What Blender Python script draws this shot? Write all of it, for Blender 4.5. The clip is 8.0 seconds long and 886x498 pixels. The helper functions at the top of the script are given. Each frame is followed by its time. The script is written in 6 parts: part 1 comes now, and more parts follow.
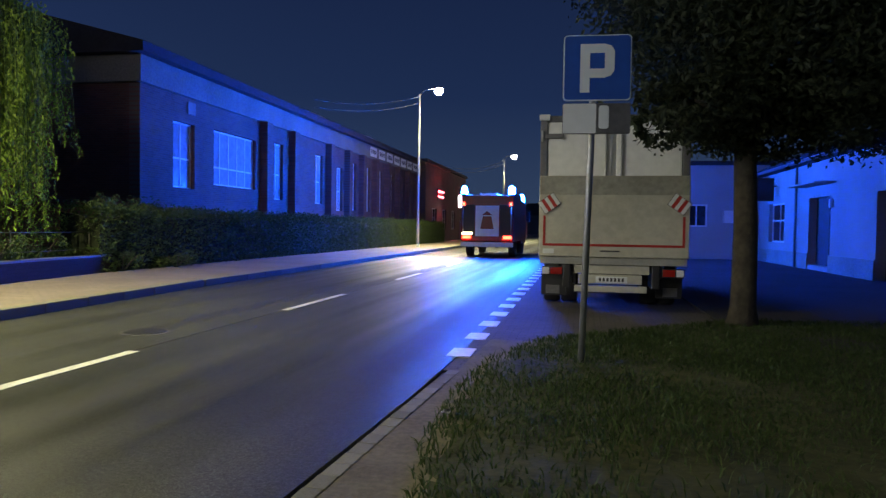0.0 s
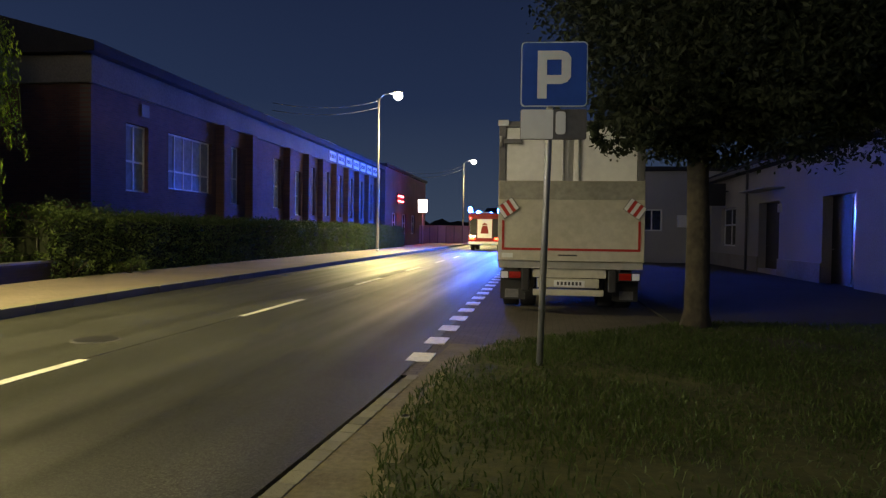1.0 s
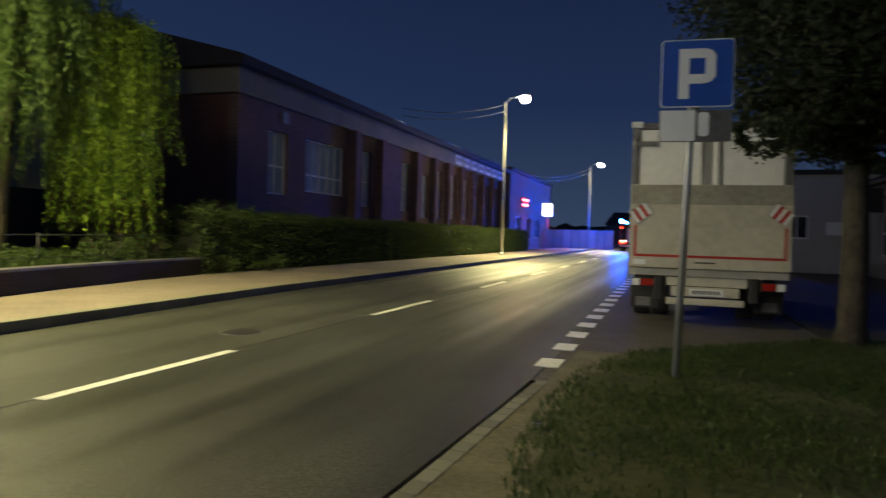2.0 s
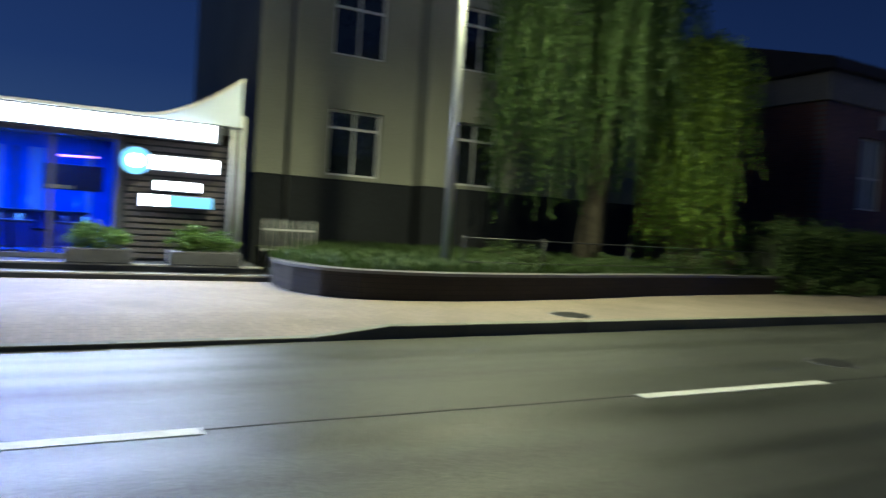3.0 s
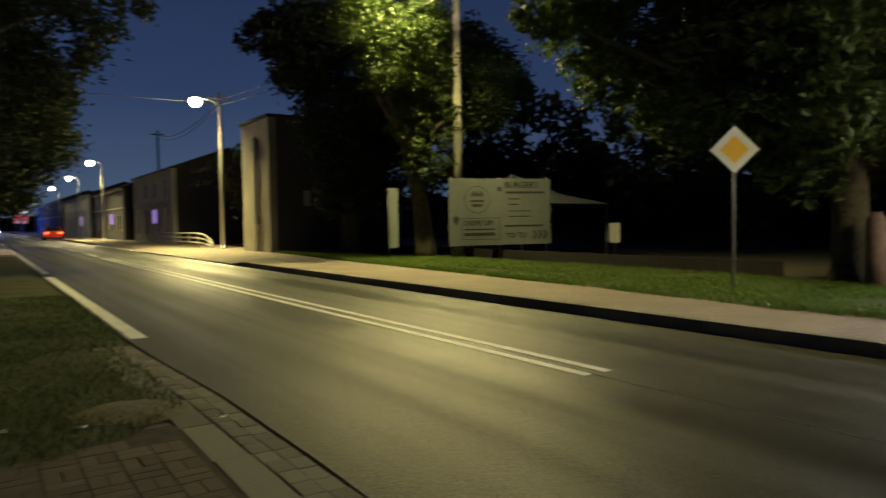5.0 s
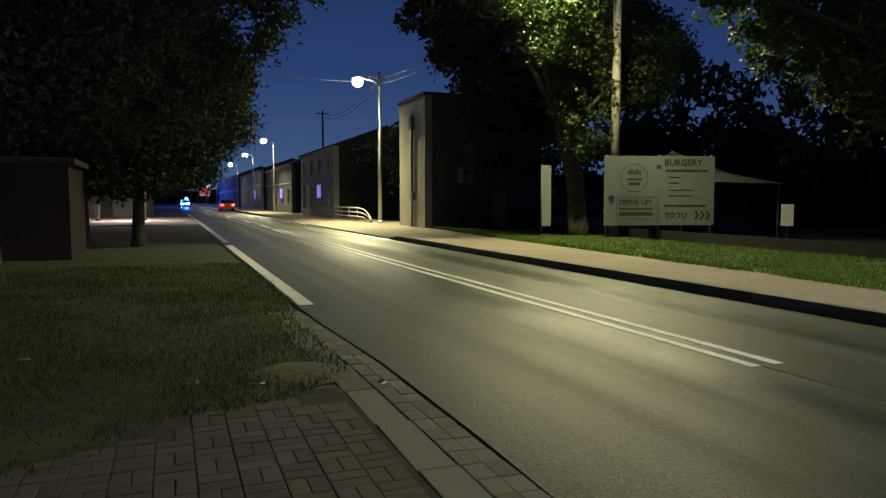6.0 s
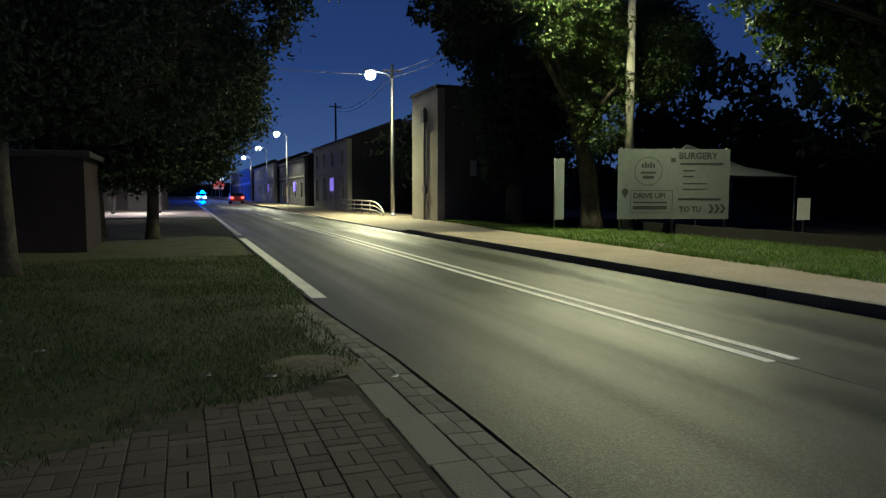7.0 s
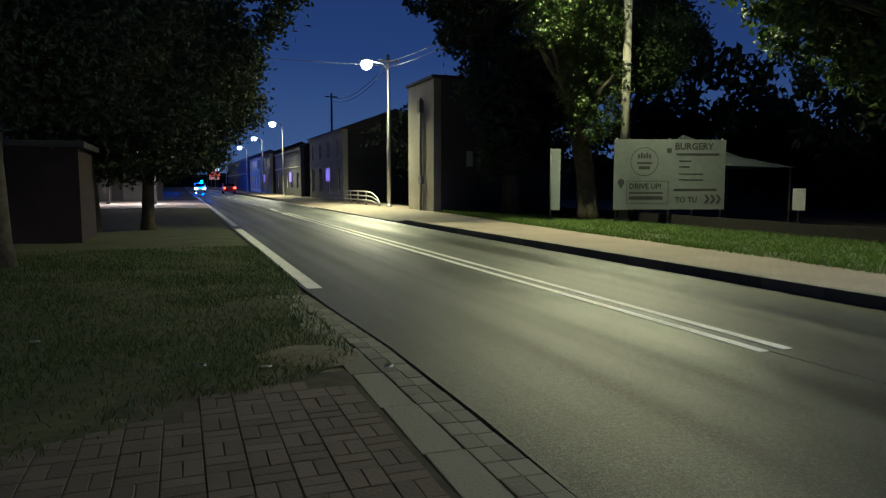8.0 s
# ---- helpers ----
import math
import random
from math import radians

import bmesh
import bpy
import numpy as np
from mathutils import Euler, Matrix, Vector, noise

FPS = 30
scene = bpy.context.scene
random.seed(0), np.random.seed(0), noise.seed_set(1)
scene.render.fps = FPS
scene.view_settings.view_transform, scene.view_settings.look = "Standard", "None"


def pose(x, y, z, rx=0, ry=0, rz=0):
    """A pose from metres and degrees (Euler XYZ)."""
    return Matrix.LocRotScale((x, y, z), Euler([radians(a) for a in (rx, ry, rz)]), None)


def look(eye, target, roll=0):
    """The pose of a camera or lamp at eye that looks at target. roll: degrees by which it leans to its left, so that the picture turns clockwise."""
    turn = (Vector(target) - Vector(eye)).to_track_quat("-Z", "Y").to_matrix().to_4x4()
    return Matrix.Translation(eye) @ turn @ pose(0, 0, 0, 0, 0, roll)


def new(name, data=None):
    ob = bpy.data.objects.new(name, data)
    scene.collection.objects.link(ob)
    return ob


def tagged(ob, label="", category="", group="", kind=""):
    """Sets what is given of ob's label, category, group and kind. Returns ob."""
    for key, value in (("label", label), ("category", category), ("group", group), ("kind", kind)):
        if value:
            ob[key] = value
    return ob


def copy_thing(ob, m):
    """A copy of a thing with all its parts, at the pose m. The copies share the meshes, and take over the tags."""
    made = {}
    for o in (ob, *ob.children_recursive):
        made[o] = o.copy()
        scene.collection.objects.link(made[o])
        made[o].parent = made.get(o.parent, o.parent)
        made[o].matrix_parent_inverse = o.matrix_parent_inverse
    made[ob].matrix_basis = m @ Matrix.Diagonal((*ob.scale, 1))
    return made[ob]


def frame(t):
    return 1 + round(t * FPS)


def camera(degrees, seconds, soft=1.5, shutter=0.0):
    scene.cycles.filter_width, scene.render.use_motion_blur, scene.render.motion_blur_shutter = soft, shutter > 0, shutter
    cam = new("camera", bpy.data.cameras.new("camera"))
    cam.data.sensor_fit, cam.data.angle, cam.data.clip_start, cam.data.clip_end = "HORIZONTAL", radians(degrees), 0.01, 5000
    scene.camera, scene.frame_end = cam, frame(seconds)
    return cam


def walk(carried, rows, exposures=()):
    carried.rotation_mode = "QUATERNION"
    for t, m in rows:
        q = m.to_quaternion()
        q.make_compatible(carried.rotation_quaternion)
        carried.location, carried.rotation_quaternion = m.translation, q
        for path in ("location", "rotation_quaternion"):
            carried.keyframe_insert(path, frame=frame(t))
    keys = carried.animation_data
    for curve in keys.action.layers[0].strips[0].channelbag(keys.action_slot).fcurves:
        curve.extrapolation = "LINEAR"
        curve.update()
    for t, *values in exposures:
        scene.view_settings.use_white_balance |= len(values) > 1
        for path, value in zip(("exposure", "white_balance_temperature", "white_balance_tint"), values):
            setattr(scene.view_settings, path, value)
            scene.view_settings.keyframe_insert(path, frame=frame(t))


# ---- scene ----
cam = camera(65.1, 8.0, soft=1.3, shutter=0.32)


def eye(t, x, y, yaw, pitch, roll):
    """The camera's pose from its turn to the left, its tilt and its roll."""
    return t, pose(x, y, 1.395) @ pose(0, 0, 0, 0, 0, yaw) @ pose(0, 0, 0, 90 + pitch) @ pose(0, 0, 0, 0, 0, roll)


PATH = [
    eye(0.0, -0.01, 0.36, 11.28, -1.79, 0.83),
    eye(0.5, -0.00, 0.36, 8.72, -1.41, 0.96),
    eye(1.0, -0.00, 0.36, 7.99, -1.37, 0.76),
    eye(1.2, 0.00, 0.36, 8.40, -1.37, 0.80),
    eye(2.3, -0.15, 0.33, 27.93, -1.17, 2.37),
    eye(2.5, -0.20, 0.29, 36.97, -1.39, 3.01),
    eye(2.7, -0.25, 0.25, 46.52, -1.82, 3.63),
    eye(3.0, -0.31, 0.17, 62.25, -2.21, 3.73),
    eye(3.3, -0.35, 0.07, 78.70, -2.67, 2.80),
    eye(3.5, -0.36, 0.00, 89.26, -2.92, 2.11),
    eye(3.8, -0.36, -0.07, 101.60, -2.73, 1.10),
    eye(4.1, -0.34, -0.14, 112.73, -2.46, -0.20),
    eye(4.5, -0.29, -0.23, 129.07, -2.08, -0.40),
    eye(4.8, -0.25, -0.28, 140.10, -2.26, -1.09),
    eye(5.2, -0.20, -0.32, 150.97, -2.54, -0.26),
    eye(6.3, -0.17, -0.34, 159.36, -4.16, -0.23),
    eye(6.5, -0.17, -0.35, 159.80, -4.15, -0.26),
    eye(7.0, -0.18, -0.35, 159.58, -4.58, 0.06),
    eye(7.5, -0.19, -0.34, 159.47, -5.11, 0.20),
    eye(8.0, -0.19, -0.34, 159.29, -5.36, 0.06),
]
walk(cam, PATH, exposures=[(0.0, 0.5, 7300, 8), (0.6, 0.55, 8500, 8), (1.2, 0.6, 10000, 8), (2.5, 0.5, 6500, 6), (3.0, 0.15, 5800, 6), (3.5, -0.15, 5700, 6), (4.0, -0.15, 6500, 6), (4.5, -0.25, 8800, 3), (5.2, 0.1, 9600, 5), (6.3, 0.1, 6200, 8), (8.0, 0.1, 6000, 8)])

# ---- world and exposure ----
world = bpy.data.worlds.new("night_sky")
scene.world = world
world.use_nodes = True


def build_world():
    nt = world.node_tree
    nt.nodes.clear()
    out = nt.nodes.new("ShaderNodeOutputWorld")
    bg = nt.nodes.new("ShaderNodeBackground")
    co = nt.nodes.new("ShaderNodeTexCoord")
    sep = nt.nodes.new("ShaderNodeSeparateXYZ")
    ramp = nt.nodes.new("ShaderNodeValToRGB")
    e = ramp.color_ramp.elements
    e[0].position, e[0].color = 0.0, (0.021, 0.040, 0.090, 1)
    e[1].position, e[1].color = 0.6, (0.0012, 0.0022, 0.016, 1)
    mid = e.new(0.18)
    mid.color = (0.0076, 0.018, 0.060, 1)
    nt.links.new(co.outputs["Generated"], sep.inputs[0])
    nt.links.new(sep.outputs["Z"], ramp.inputs[0])
    nt.links.new(ramp.outputs[0], bg.inputs[0])
    dusk = nt.nodes.new("ShaderNodeMapRange")
    dusk.inputs["From Min"].default_value, dusk.inputs["From Max"].default_value = -1.0, 1.0
    dusk.inputs["To Min"].default_value, dusk.inputs["To Max"].default_value = 2.5, 0.95
    nt.links.new(sep.outputs["Y"], dusk.inputs["Value"])
    nt.links.new(dusk.outputs[0], bg.inputs[1])
    nt.links.new(bg.outputs[0], out.inputs[0])


build_world()

STREET_WATTS = 3700
STREET_COLOUR = (0.96, 0.93, 0.51)
BEACON_STRENGTH = 5200


# ---- materials ----
def mat(name, base_colour, rough=0.7, metal=0.0, grain=30.0, vary=0.25, stain=1.2, bump=0.15, bump_size=None, spec=0.5, two=None):
    """A surface with colour variation at two scales and a fine relief."""
    m = bpy.data.materials.new(name)
    m.use_nodes = True
    nt = m.node_tree
    b = nt.nodes["Principled BSDF"]
    b.inputs["Roughness"].default_value, b.inputs["Metallic"].default_value = rough, metal
    b.inputs["Specular IOR Level"].default_value = spec
    co = nt.nodes.new("ShaderNodeTexCoord")
    fine = nt.nodes.new("ShaderNodeTexNoise")
    fine.inputs["Scale"].default_value, fine.inputs["Detail"].default_value = grain, 6
    wide = nt.nodes.new("ShaderNodeTexNoise")
    wide.inputs["Scale"].default_value, wide.inputs["Detail"].default_value = stain, 4
    add = nt.nodes.new("ShaderNodeMath")
    add.operation = "ADD"
    for n, i in ((fine, 0), (wide, 1)):
        nt.links.new(co.outputs["Object"], n.inputs["Vector"])
        nt.links.new(n.outputs["Fac"], add.inputs[i])
    ramp = nt.nodes.new("ShaderNodeMapRange")
    ramp.inputs["From Min"].default_value, ramp.inputs["From Max"].default_value = 0.7, 1.3
    nt.links.new(add.outputs[0], ramp.inputs["Value"])
    mix = nt.nodes.new("ShaderNodeMix")
    mix.data_type = "RGBA"
    lo = [max(0, c * (1 - vary)) for c in base_colour]
    hi = [min(1, c * (1 + vary)) for c in base_colour] if two is None else two
    mix.inputs["A"].default_value, mix.inputs["B"].default_value = (*lo, 1), (*hi, 1)
    nt.links.new(ramp.outputs[0], mix.inputs["Factor"])
    nt.links.new(mix.outputs["Result"], b.inputs["Base Color"])
    if bump:
        bp = nt.nodes.new("ShaderNodeBump")
        bp.inputs["Strength"].default_value, bp.inputs["Distance"].default_value = bump, 0.02
        source = fine
        if bump_size:
            source = nt.nodes.new("ShaderNodeTexNoise")
            source.inputs["Scale"].default_value, source.inputs["Detail"].default_value = bump_size, 3
            nt.links.new(co.outputs["Object"], source.inputs["Vector"])
        nt.links.new(source.outputs["Fac"], bp.inputs["Height"])
        nt.links.new(bp.outputs[0], b.inputs["Normal"])
    return m


def blocks_mat(name, one, two, joint, width, height, rough=0.85, plane="xy", bump=0.4, rows=0.5):
    """Small laid blocks or bricks, seen from afar: joints and a change of tone from block to block."""
    m = bpy.data.materials.new(name)
    m.use_nodes = True
    nt = m.node_tree
    b = nt.nodes["Principled BSDF"]
    b.inputs["Roughness"].default_value = rough
    co = nt.nodes.new("ShaderNodeTexCoord")
    sep = nt.nodes.new("ShaderNodeSeparateXYZ")
    mp = nt.nodes.new("ShaderNodeCombineXYZ")
    for k, axis in enumerate(plane):
        nt.links.new(sep.outputs[axis.upper()], mp.inputs[k])
    br = nt.nodes.new("ShaderNodeTexBrick")
    br.inputs["Color1"].default_value, br.inputs["Color2"].default_value, br.inputs["Mortar"].default_value = (*one, 1), (*two, 1), (*joint, 1)
    br.inputs["Scale"].default_value = 1.0
    br.inputs["Brick Width"].default_value, br.inputs["Row Height"].default_value = width, height
    br.inputs["Mortar Size"].default_value = 0.006
    br.offset = rows
    wide = nt.nodes.new("ShaderNodeTexNoise")
    wide.inputs["Scale"].default_value, wide.inputs["Detail"].default_value = 0.7, 5
    ramp = nt.nodes.new("ShaderNodeMapRange")
    ramp.inputs["To Min"].default_value, ramp.inputs["To Max"].default_value = 0.6, 1.35
    mul = nt.nodes.new("ShaderNodeVectorMath")
    mul.operation = "SCALE"
    nt.links.new(co.outputs["Object"], sep.inputs[0])
    nt.links.new(mp.outputs[0], br.inputs["Vector"])
    nt.links.new(co.outputs["Object"], wide.inputs["Vector"])
    nt.links.new(wide.outputs["Fac"], ramp.inputs["Value"])
    nt.links.new(br.outputs["Color"], mul.inputs[0])
    nt.links.new(ramp.outputs[0], mul.inputs["Scale"])
    nt.links.new(mul.outputs[0], b.inputs["Base Color"])
    bp = nt.nodes.new("ShaderNodeBump")
    bp.inputs["Strength"].default_value, bp.inputs["Distance"].default_value = bump, 0.01
    bp.invert = True
    nt.links.new(br.outputs["Fac"], bp.inputs["Height"])
    nt.links.new(bp.outputs[0], b.inputs["Normal"])
    return m


def piece_mat(name, lo, hi, rough=0.85):
    """Concrete pieces, each with a tone of its own."""
    m = mat(name, lo, rough, grain=40, vary=0.2, bump=0.3)
    nt = m.node_tree
    b = nt.nodes["Principled BSDF"]
    old = b.inputs["Base Color"].links[0].from_socket
    info = nt.nodes.new("ShaderNodeObjectInfo")
    mix = nt.nodes.new("ShaderNodeMix")
    mix.data_type = "RGBA"
    mix.inputs["B"].default_value = (*hi, 1)
    nt.links.new(info.outputs["Random"], mix.inputs["Factor"])
    nt.links.new(old, mix.inputs["A"])
    nt.links.new(mix.outputs["Result"], b.inputs["Base Color"])
    return m


def leaf_mat(name, lo, hi):
    """Leaves, each with a tone of its own, thin enough to let some light through."""
    m = bpy.data.materials.new(name)
    m.use_nodes = True
    nt = m.node_tree
    b = nt.nodes["Principled BSDF"]
    b.inputs["Roughness"].default_value = 0.65
    geo = nt.nodes.new("ShaderNodeNewGeometry")
    mix = nt.nodes.new("ShaderNodeMix")
    mix.data_type = "RGBA"
    mix.inputs["A"].default_value, mix.inputs["B"].default_value = (*lo, 1), (*hi, 1)
    nt.links.new(geo.outputs["Random Per Island"], mix.inputs["Factor"])
    nt.links.new(mix.outputs["Result"], b.inputs["Base Color"])
    tr = nt.nodes.new("ShaderNodeBsdfTranslucent")
    nt.links.new(mix.outputs["Result"], tr.inputs["Color"])
    sh = nt.nodes.new("ShaderNodeMixShader")
    sh.inputs[0].default_value = 0.3
    nt.links.new(b.outputs[0], sh.inputs[1])
    nt.links.new(tr.outputs[0], sh.inputs[2])
    nt.links.new(sh.outputs[0], nt.nodes["Material Output"].inputs["Surface"])
    return m


def glow(name, colour, strength):
    m = bpy.data.materials.new(name)
    m.use_nodes = True
    b = m.node_tree.nodes["Principled BSDF"]
    b.inputs["Base Color"].default_value = (*[min(0.8, c * 0.8) for c in colour], 1)
    b.inputs["Emission Color"].default_value, b.inputs["Emission Strength"].default_value = (*colour, 1), strength
    return m


def glass_mat(name, colour=(0.9, 0.95, 1.0), rough=0.03):
    m = bpy.data.materials.new(name)
    m.use_nodes = True
    b = m.node_tree.nodes["Principled BSDF"]
    b.inputs["Base Color"].default_value = (*colour, 1)
    b.inputs["Roughness"].default_value, b.inputs["Transmission Weight"].default_value, b.inputs["IOR"].default_value = rough, 1.0, 1.45
    return m




def asphalt_mat():
    """Worn asphalt: coarse grain, and polished wheel tracks that run along the road."""
    m = mat("asphalt", (0.047, 0.049, 0.042), 0.5, grain=38, vary=0.75, stain=0.3, bump=0.30, bump_size=130)
    nt = m.node_tree
    b = nt.nodes["Principled BSDF"]
    co = nt.nodes.new("ShaderNodeTexCoord")
    mp = nt.nodes.new("ShaderNodeMapping")
    mp.inputs["Scale"].default_value = (1.25, 0.03, 1)
    tracks = nt.nodes.new("ShaderNodeTexNoise")
    tracks.inputs["Scale"].default_value, tracks.inputs["Detail"].default_value = 1.0, 2
    speck = nt.nodes.new("ShaderNodeTexNoise")
    speck.inputs["Scale"].default_value, speck.inputs["Detail"].default_value = 30, 3
    ramp = nt.nodes.new("ShaderNodeMapRange")
    ramp.inputs["From Min"].default_value, ramp.inputs["From Max"].default_value = 0.35, 0.65
    ramp.inputs["To Min"].default_value, ramp.inputs["To Max"].default_value = 0.22, 0.50
    mix = nt.nodes.new("ShaderNodeMath")
    mix.operation = "MULTIPLY_ADD"
    mix.inputs[1].default_value = 0.22
    nt.links.new(co.outputs["Object"], mp.inputs[0])
    nt.links.new(mp.outputs[0], tracks.inputs["Vector"])
    nt.links.new(co.outputs["Object"], speck.inputs["Vector"])
    nt.links.new(tracks.outputs["Fac"], ramp.inputs["Value"])
    nt.links.new(speck.outputs["Fac"], mix.inputs[0])
    nt.links.new(ramp.outputs[0], mix.inputs[2])
    nt.links.new(mix.outputs[0], b.inputs["Roughness"])
    # pale stones of the aggregate
    stones = nt.nodes.new("ShaderNodeTexVoronoi")
    stones.inputs["Scale"].default_value = 85
    chip = nt.nodes.new("ShaderNodeMapRange")
    chip.inputs["From Min"].default_value, chip.inputs["From Max"].default_value = 0.1, 0.55
    chip.inputs["To Min"].default_value, chip.inputs["To Max"].default_value = 2.4, 0.55
    scale = nt.nodes.new("ShaderNodeVectorMath")
    scale.operation = "SCALE"
    old = b.inputs["Base Color"].links[0].from_socket
    nt.links.new(co.outputs["Object"], stones.inputs["Vector"])
    nt.links.new(stones.outputs["Distance"], chip.inputs["Value"])
    nt.links.new(old, scale.inputs[0])
    nt.links.new(chip.outputs[0], scale.inputs["Scale"])
    nt.links.new(scale.outputs[0], b.inputs["Base Color"])
    return m


ASPHALT = asphalt_mat()
PAINT = mat("road_paint", (0.72, 0.72, 0.68), 0.55, grain=18, vary=0.2, stain=3, bump=0.25)
SOIL = mat("dark_soil", (0.045, 0.038, 0.026), 0.95, grain=8, vary=0.45, bump=0.5)
SAND = mat("trodden_sand", (0.135, 0.12, 0.075), 0.95, grain=22, vary=0.35, stain=2, bump=0.5)
TURF = mat("turf", (0.030, 0.045, 0.014), 0.95, grain=14, vary=0.5, stain=1.6, two=(0.07, 0.075, 0.028), bump=0.7)
BLADE = leaf_mat("grass_blade", (0.024, 0.052, 0.011), (0.062, 0.10, 0.023))
MOWN = leaf_mat("mown_blade", (0.05, 0.11, 0.012), (0.12, 0.19, 0.03))
PAVING = blocks_mat("paving_blocks", (0.255, 0.205, 0.165), (0.22, 0.175, 0.14), (0.13, 0.11, 0.09), 0.2, 0.1)
DARK_PAVING = blocks_mat("dark_paving_blocks", (0.10, 0.09, 0.085), (0.08, 0.07, 0.065), (0.03, 0.03, 0.03), 0.2, 0.1)
PAVER = piece_mat("paver", (0.070, 0.054, 0.044), (0.112, 0.088, 0.072))
YARD = mat("yard_tarmac", (0.030, 0.029, 0.028), 0.9, grain=30, vary=0.4, stain=0.5, bump=0.4)
CABLE = mat("cable_sheath", (0.22, 0.22, 0.22), 0.5, grain=20, vary=0.2, bump=0)
POST_PAINT = mat("pale_post_paint", (0.52, 0.52, 0.54), 0.45, grain=14, vary=0.12, bump=0.04)
KERB = piece_mat("kerb_concrete", (0.125, 0.122, 0.095), (0.20, 0.195, 0.155))
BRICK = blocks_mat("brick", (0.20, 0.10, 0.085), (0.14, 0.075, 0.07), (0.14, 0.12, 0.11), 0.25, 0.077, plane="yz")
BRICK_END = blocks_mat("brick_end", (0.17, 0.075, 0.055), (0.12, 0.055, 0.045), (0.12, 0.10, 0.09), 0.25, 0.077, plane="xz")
WALL_STONE = blocks_mat("wall_clinker", (0.028, 0.021, 0.019), (0.020, 0.016, 0.015), (0.012, 0.011, 0.011), 0.25, 0.08, plane="yz")
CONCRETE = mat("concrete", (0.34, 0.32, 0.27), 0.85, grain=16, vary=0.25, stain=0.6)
STUCCO = mat("stucco", (0.34, 0.34, 0.27), 0.88, grain=25, vary=0.2, stain=0.35)
LIGHT_STUCCO = mat("pale_stucco", (0.42, 0.40, 0.38), 0.88, grain=22, vary=0.16, stain=0.4)
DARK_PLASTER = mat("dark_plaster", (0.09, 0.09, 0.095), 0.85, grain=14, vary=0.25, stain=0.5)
ROOF = mat("roof_felt", (0.035, 0.033, 0.035), 0.9, grain=10, vary=0.3)
STEEL = mat("galvanised_steel", (0.42, 0.43, 0.44), 0.45, 0.7, grain=14, vary=0.15, bump=0.05)
POLE_CONCRETE = mat("pole_concrete", (0.36, 0.34, 0.28), 0.85, grain=20, vary=0.2, stain=2)
WHITE = mat("white_paint", (0.78, 0.78, 0.75), 0.4, grain=8, vary=0.08, stain=0.8, bump=0.03)
CREAM = mat("beige_steel", (0.46, 0.44, 0.36), 0.5, grain=9, vary=0.15, stain=0.9, bump=0.05)
GREY = mat("grey_steel", (0.16, 0.16, 0.165), 0.5, 0.4, grain=20, vary=0.2, bump=0.05)
BLACK = mat("black_plastic", (0.018, 0.018, 0.02), 0.5, grain=30, vary=0.3)
RUBBER = mat("tyre_rubber", (0.02, 0.02, 0.02), 0.85, grain=40, vary=0.3)
RED = mat("red_paint", (0.40, 0.025, 0.02), 0.4, grain=10, vary=0.12, bump=0.03)
ENGINE_RED = mat("engine_red", (0.22, 0.012, 0.012), 0.35, grain=10, vary=0.12, bump=0.03)
SIGN_BLUE = mat("sign_blue", (0.012, 0.075, 0.36), 0.35, grain=10, vary=0.1, bump=0.02)
SIGN_WHITE = mat("sign_white", (0.68, 0.70, 0.70), 0.4, grain=10, vary=0.05, bump=0.02)
SIGN_YELLOW = mat("sign_yellow", (0.85, 0.50, 0.08), 0.4, grain=10, vary=0.06, bump=0.02)
BARK = mat("bark", (0.058, 0.048, 0.034), 0.95, grain=9, vary=0.45, stain=3, bump=0.9, bump_size=16)
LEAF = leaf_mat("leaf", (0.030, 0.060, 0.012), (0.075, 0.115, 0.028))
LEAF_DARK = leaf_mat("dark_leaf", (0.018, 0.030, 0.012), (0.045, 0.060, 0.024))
# One willow, two greens: shade coloured into the first, lamplight into the second.
WILLOW_SHADE = leaf_mat("shaded_willow_leaf", (0.026, 0.064, 0.010), (0.062, 0.11, 0.018))
WILLOW_LIT = leaf_mat("willow_leaf", (0.11, 0.20, 0.013), (0.21, 0.31, 0.03))
PALE_PANE = mat("whitened_pane", (0.36, 0.40, 0.42), 0.15, grain=5, vary=0.2, stain=2, bump=0)
DARK_GLASS = mat("dark_glass", (0.018, 0.022, 0.028), 0.06, grain=3, vary=0.2, bump=0, spec=0.8)
CLEAR_GLASS = glass_mat("clear_glass")
BANNER = mat("printed_banner", (0.21, 0.24, 0.24), 0.6, grain=6, vary=0.08, stain=1.5, bump=0.1)
INK = mat("dark_ink", (0.06, 0.06, 0.065), 0.6, grain=12, vary=0.2, bump=0)
LAMP_ON = glow("lamp_lens", (1.0, 0.96, 0.80), 90)
NEON_WHITE = glow("white_light_box", (0.86, 0.92, 1.0), 14)
NEON_WHITE_SOFT = glow("soft_white_light_box", (0.86, 0.92, 1.0), 5)
NEON_BLUE = glow("blue_neon", (0.01, 0.12, 1.0), 9.0)
NEON_CYAN = glow("cyan_light", (0.22, 0.62, 1.0), 0.8)
NEON_PALE = glow("pale_light_column", (0.45, 0.58, 0.85), 0.45)
NEON_TEAL = glow("teal_screen", (0.0, 0.40, 0.16), 0.8)
NEON_PURPLE = glow("purple_neon", (0.65, 0.25, 1.0), 3.0)
NEON_RED = glow("red_neon", (1.0, 0.03, 0.05), 110)
TAIL_ON = glow("tail_light", (1.0, 0.06, 0.03), 10)
TAIL_OFF = mat("red_lens", (0.30, 0.012, 0.01), 0.2, grain=30, vary=0.2, bump=0.1, bump_size=60)
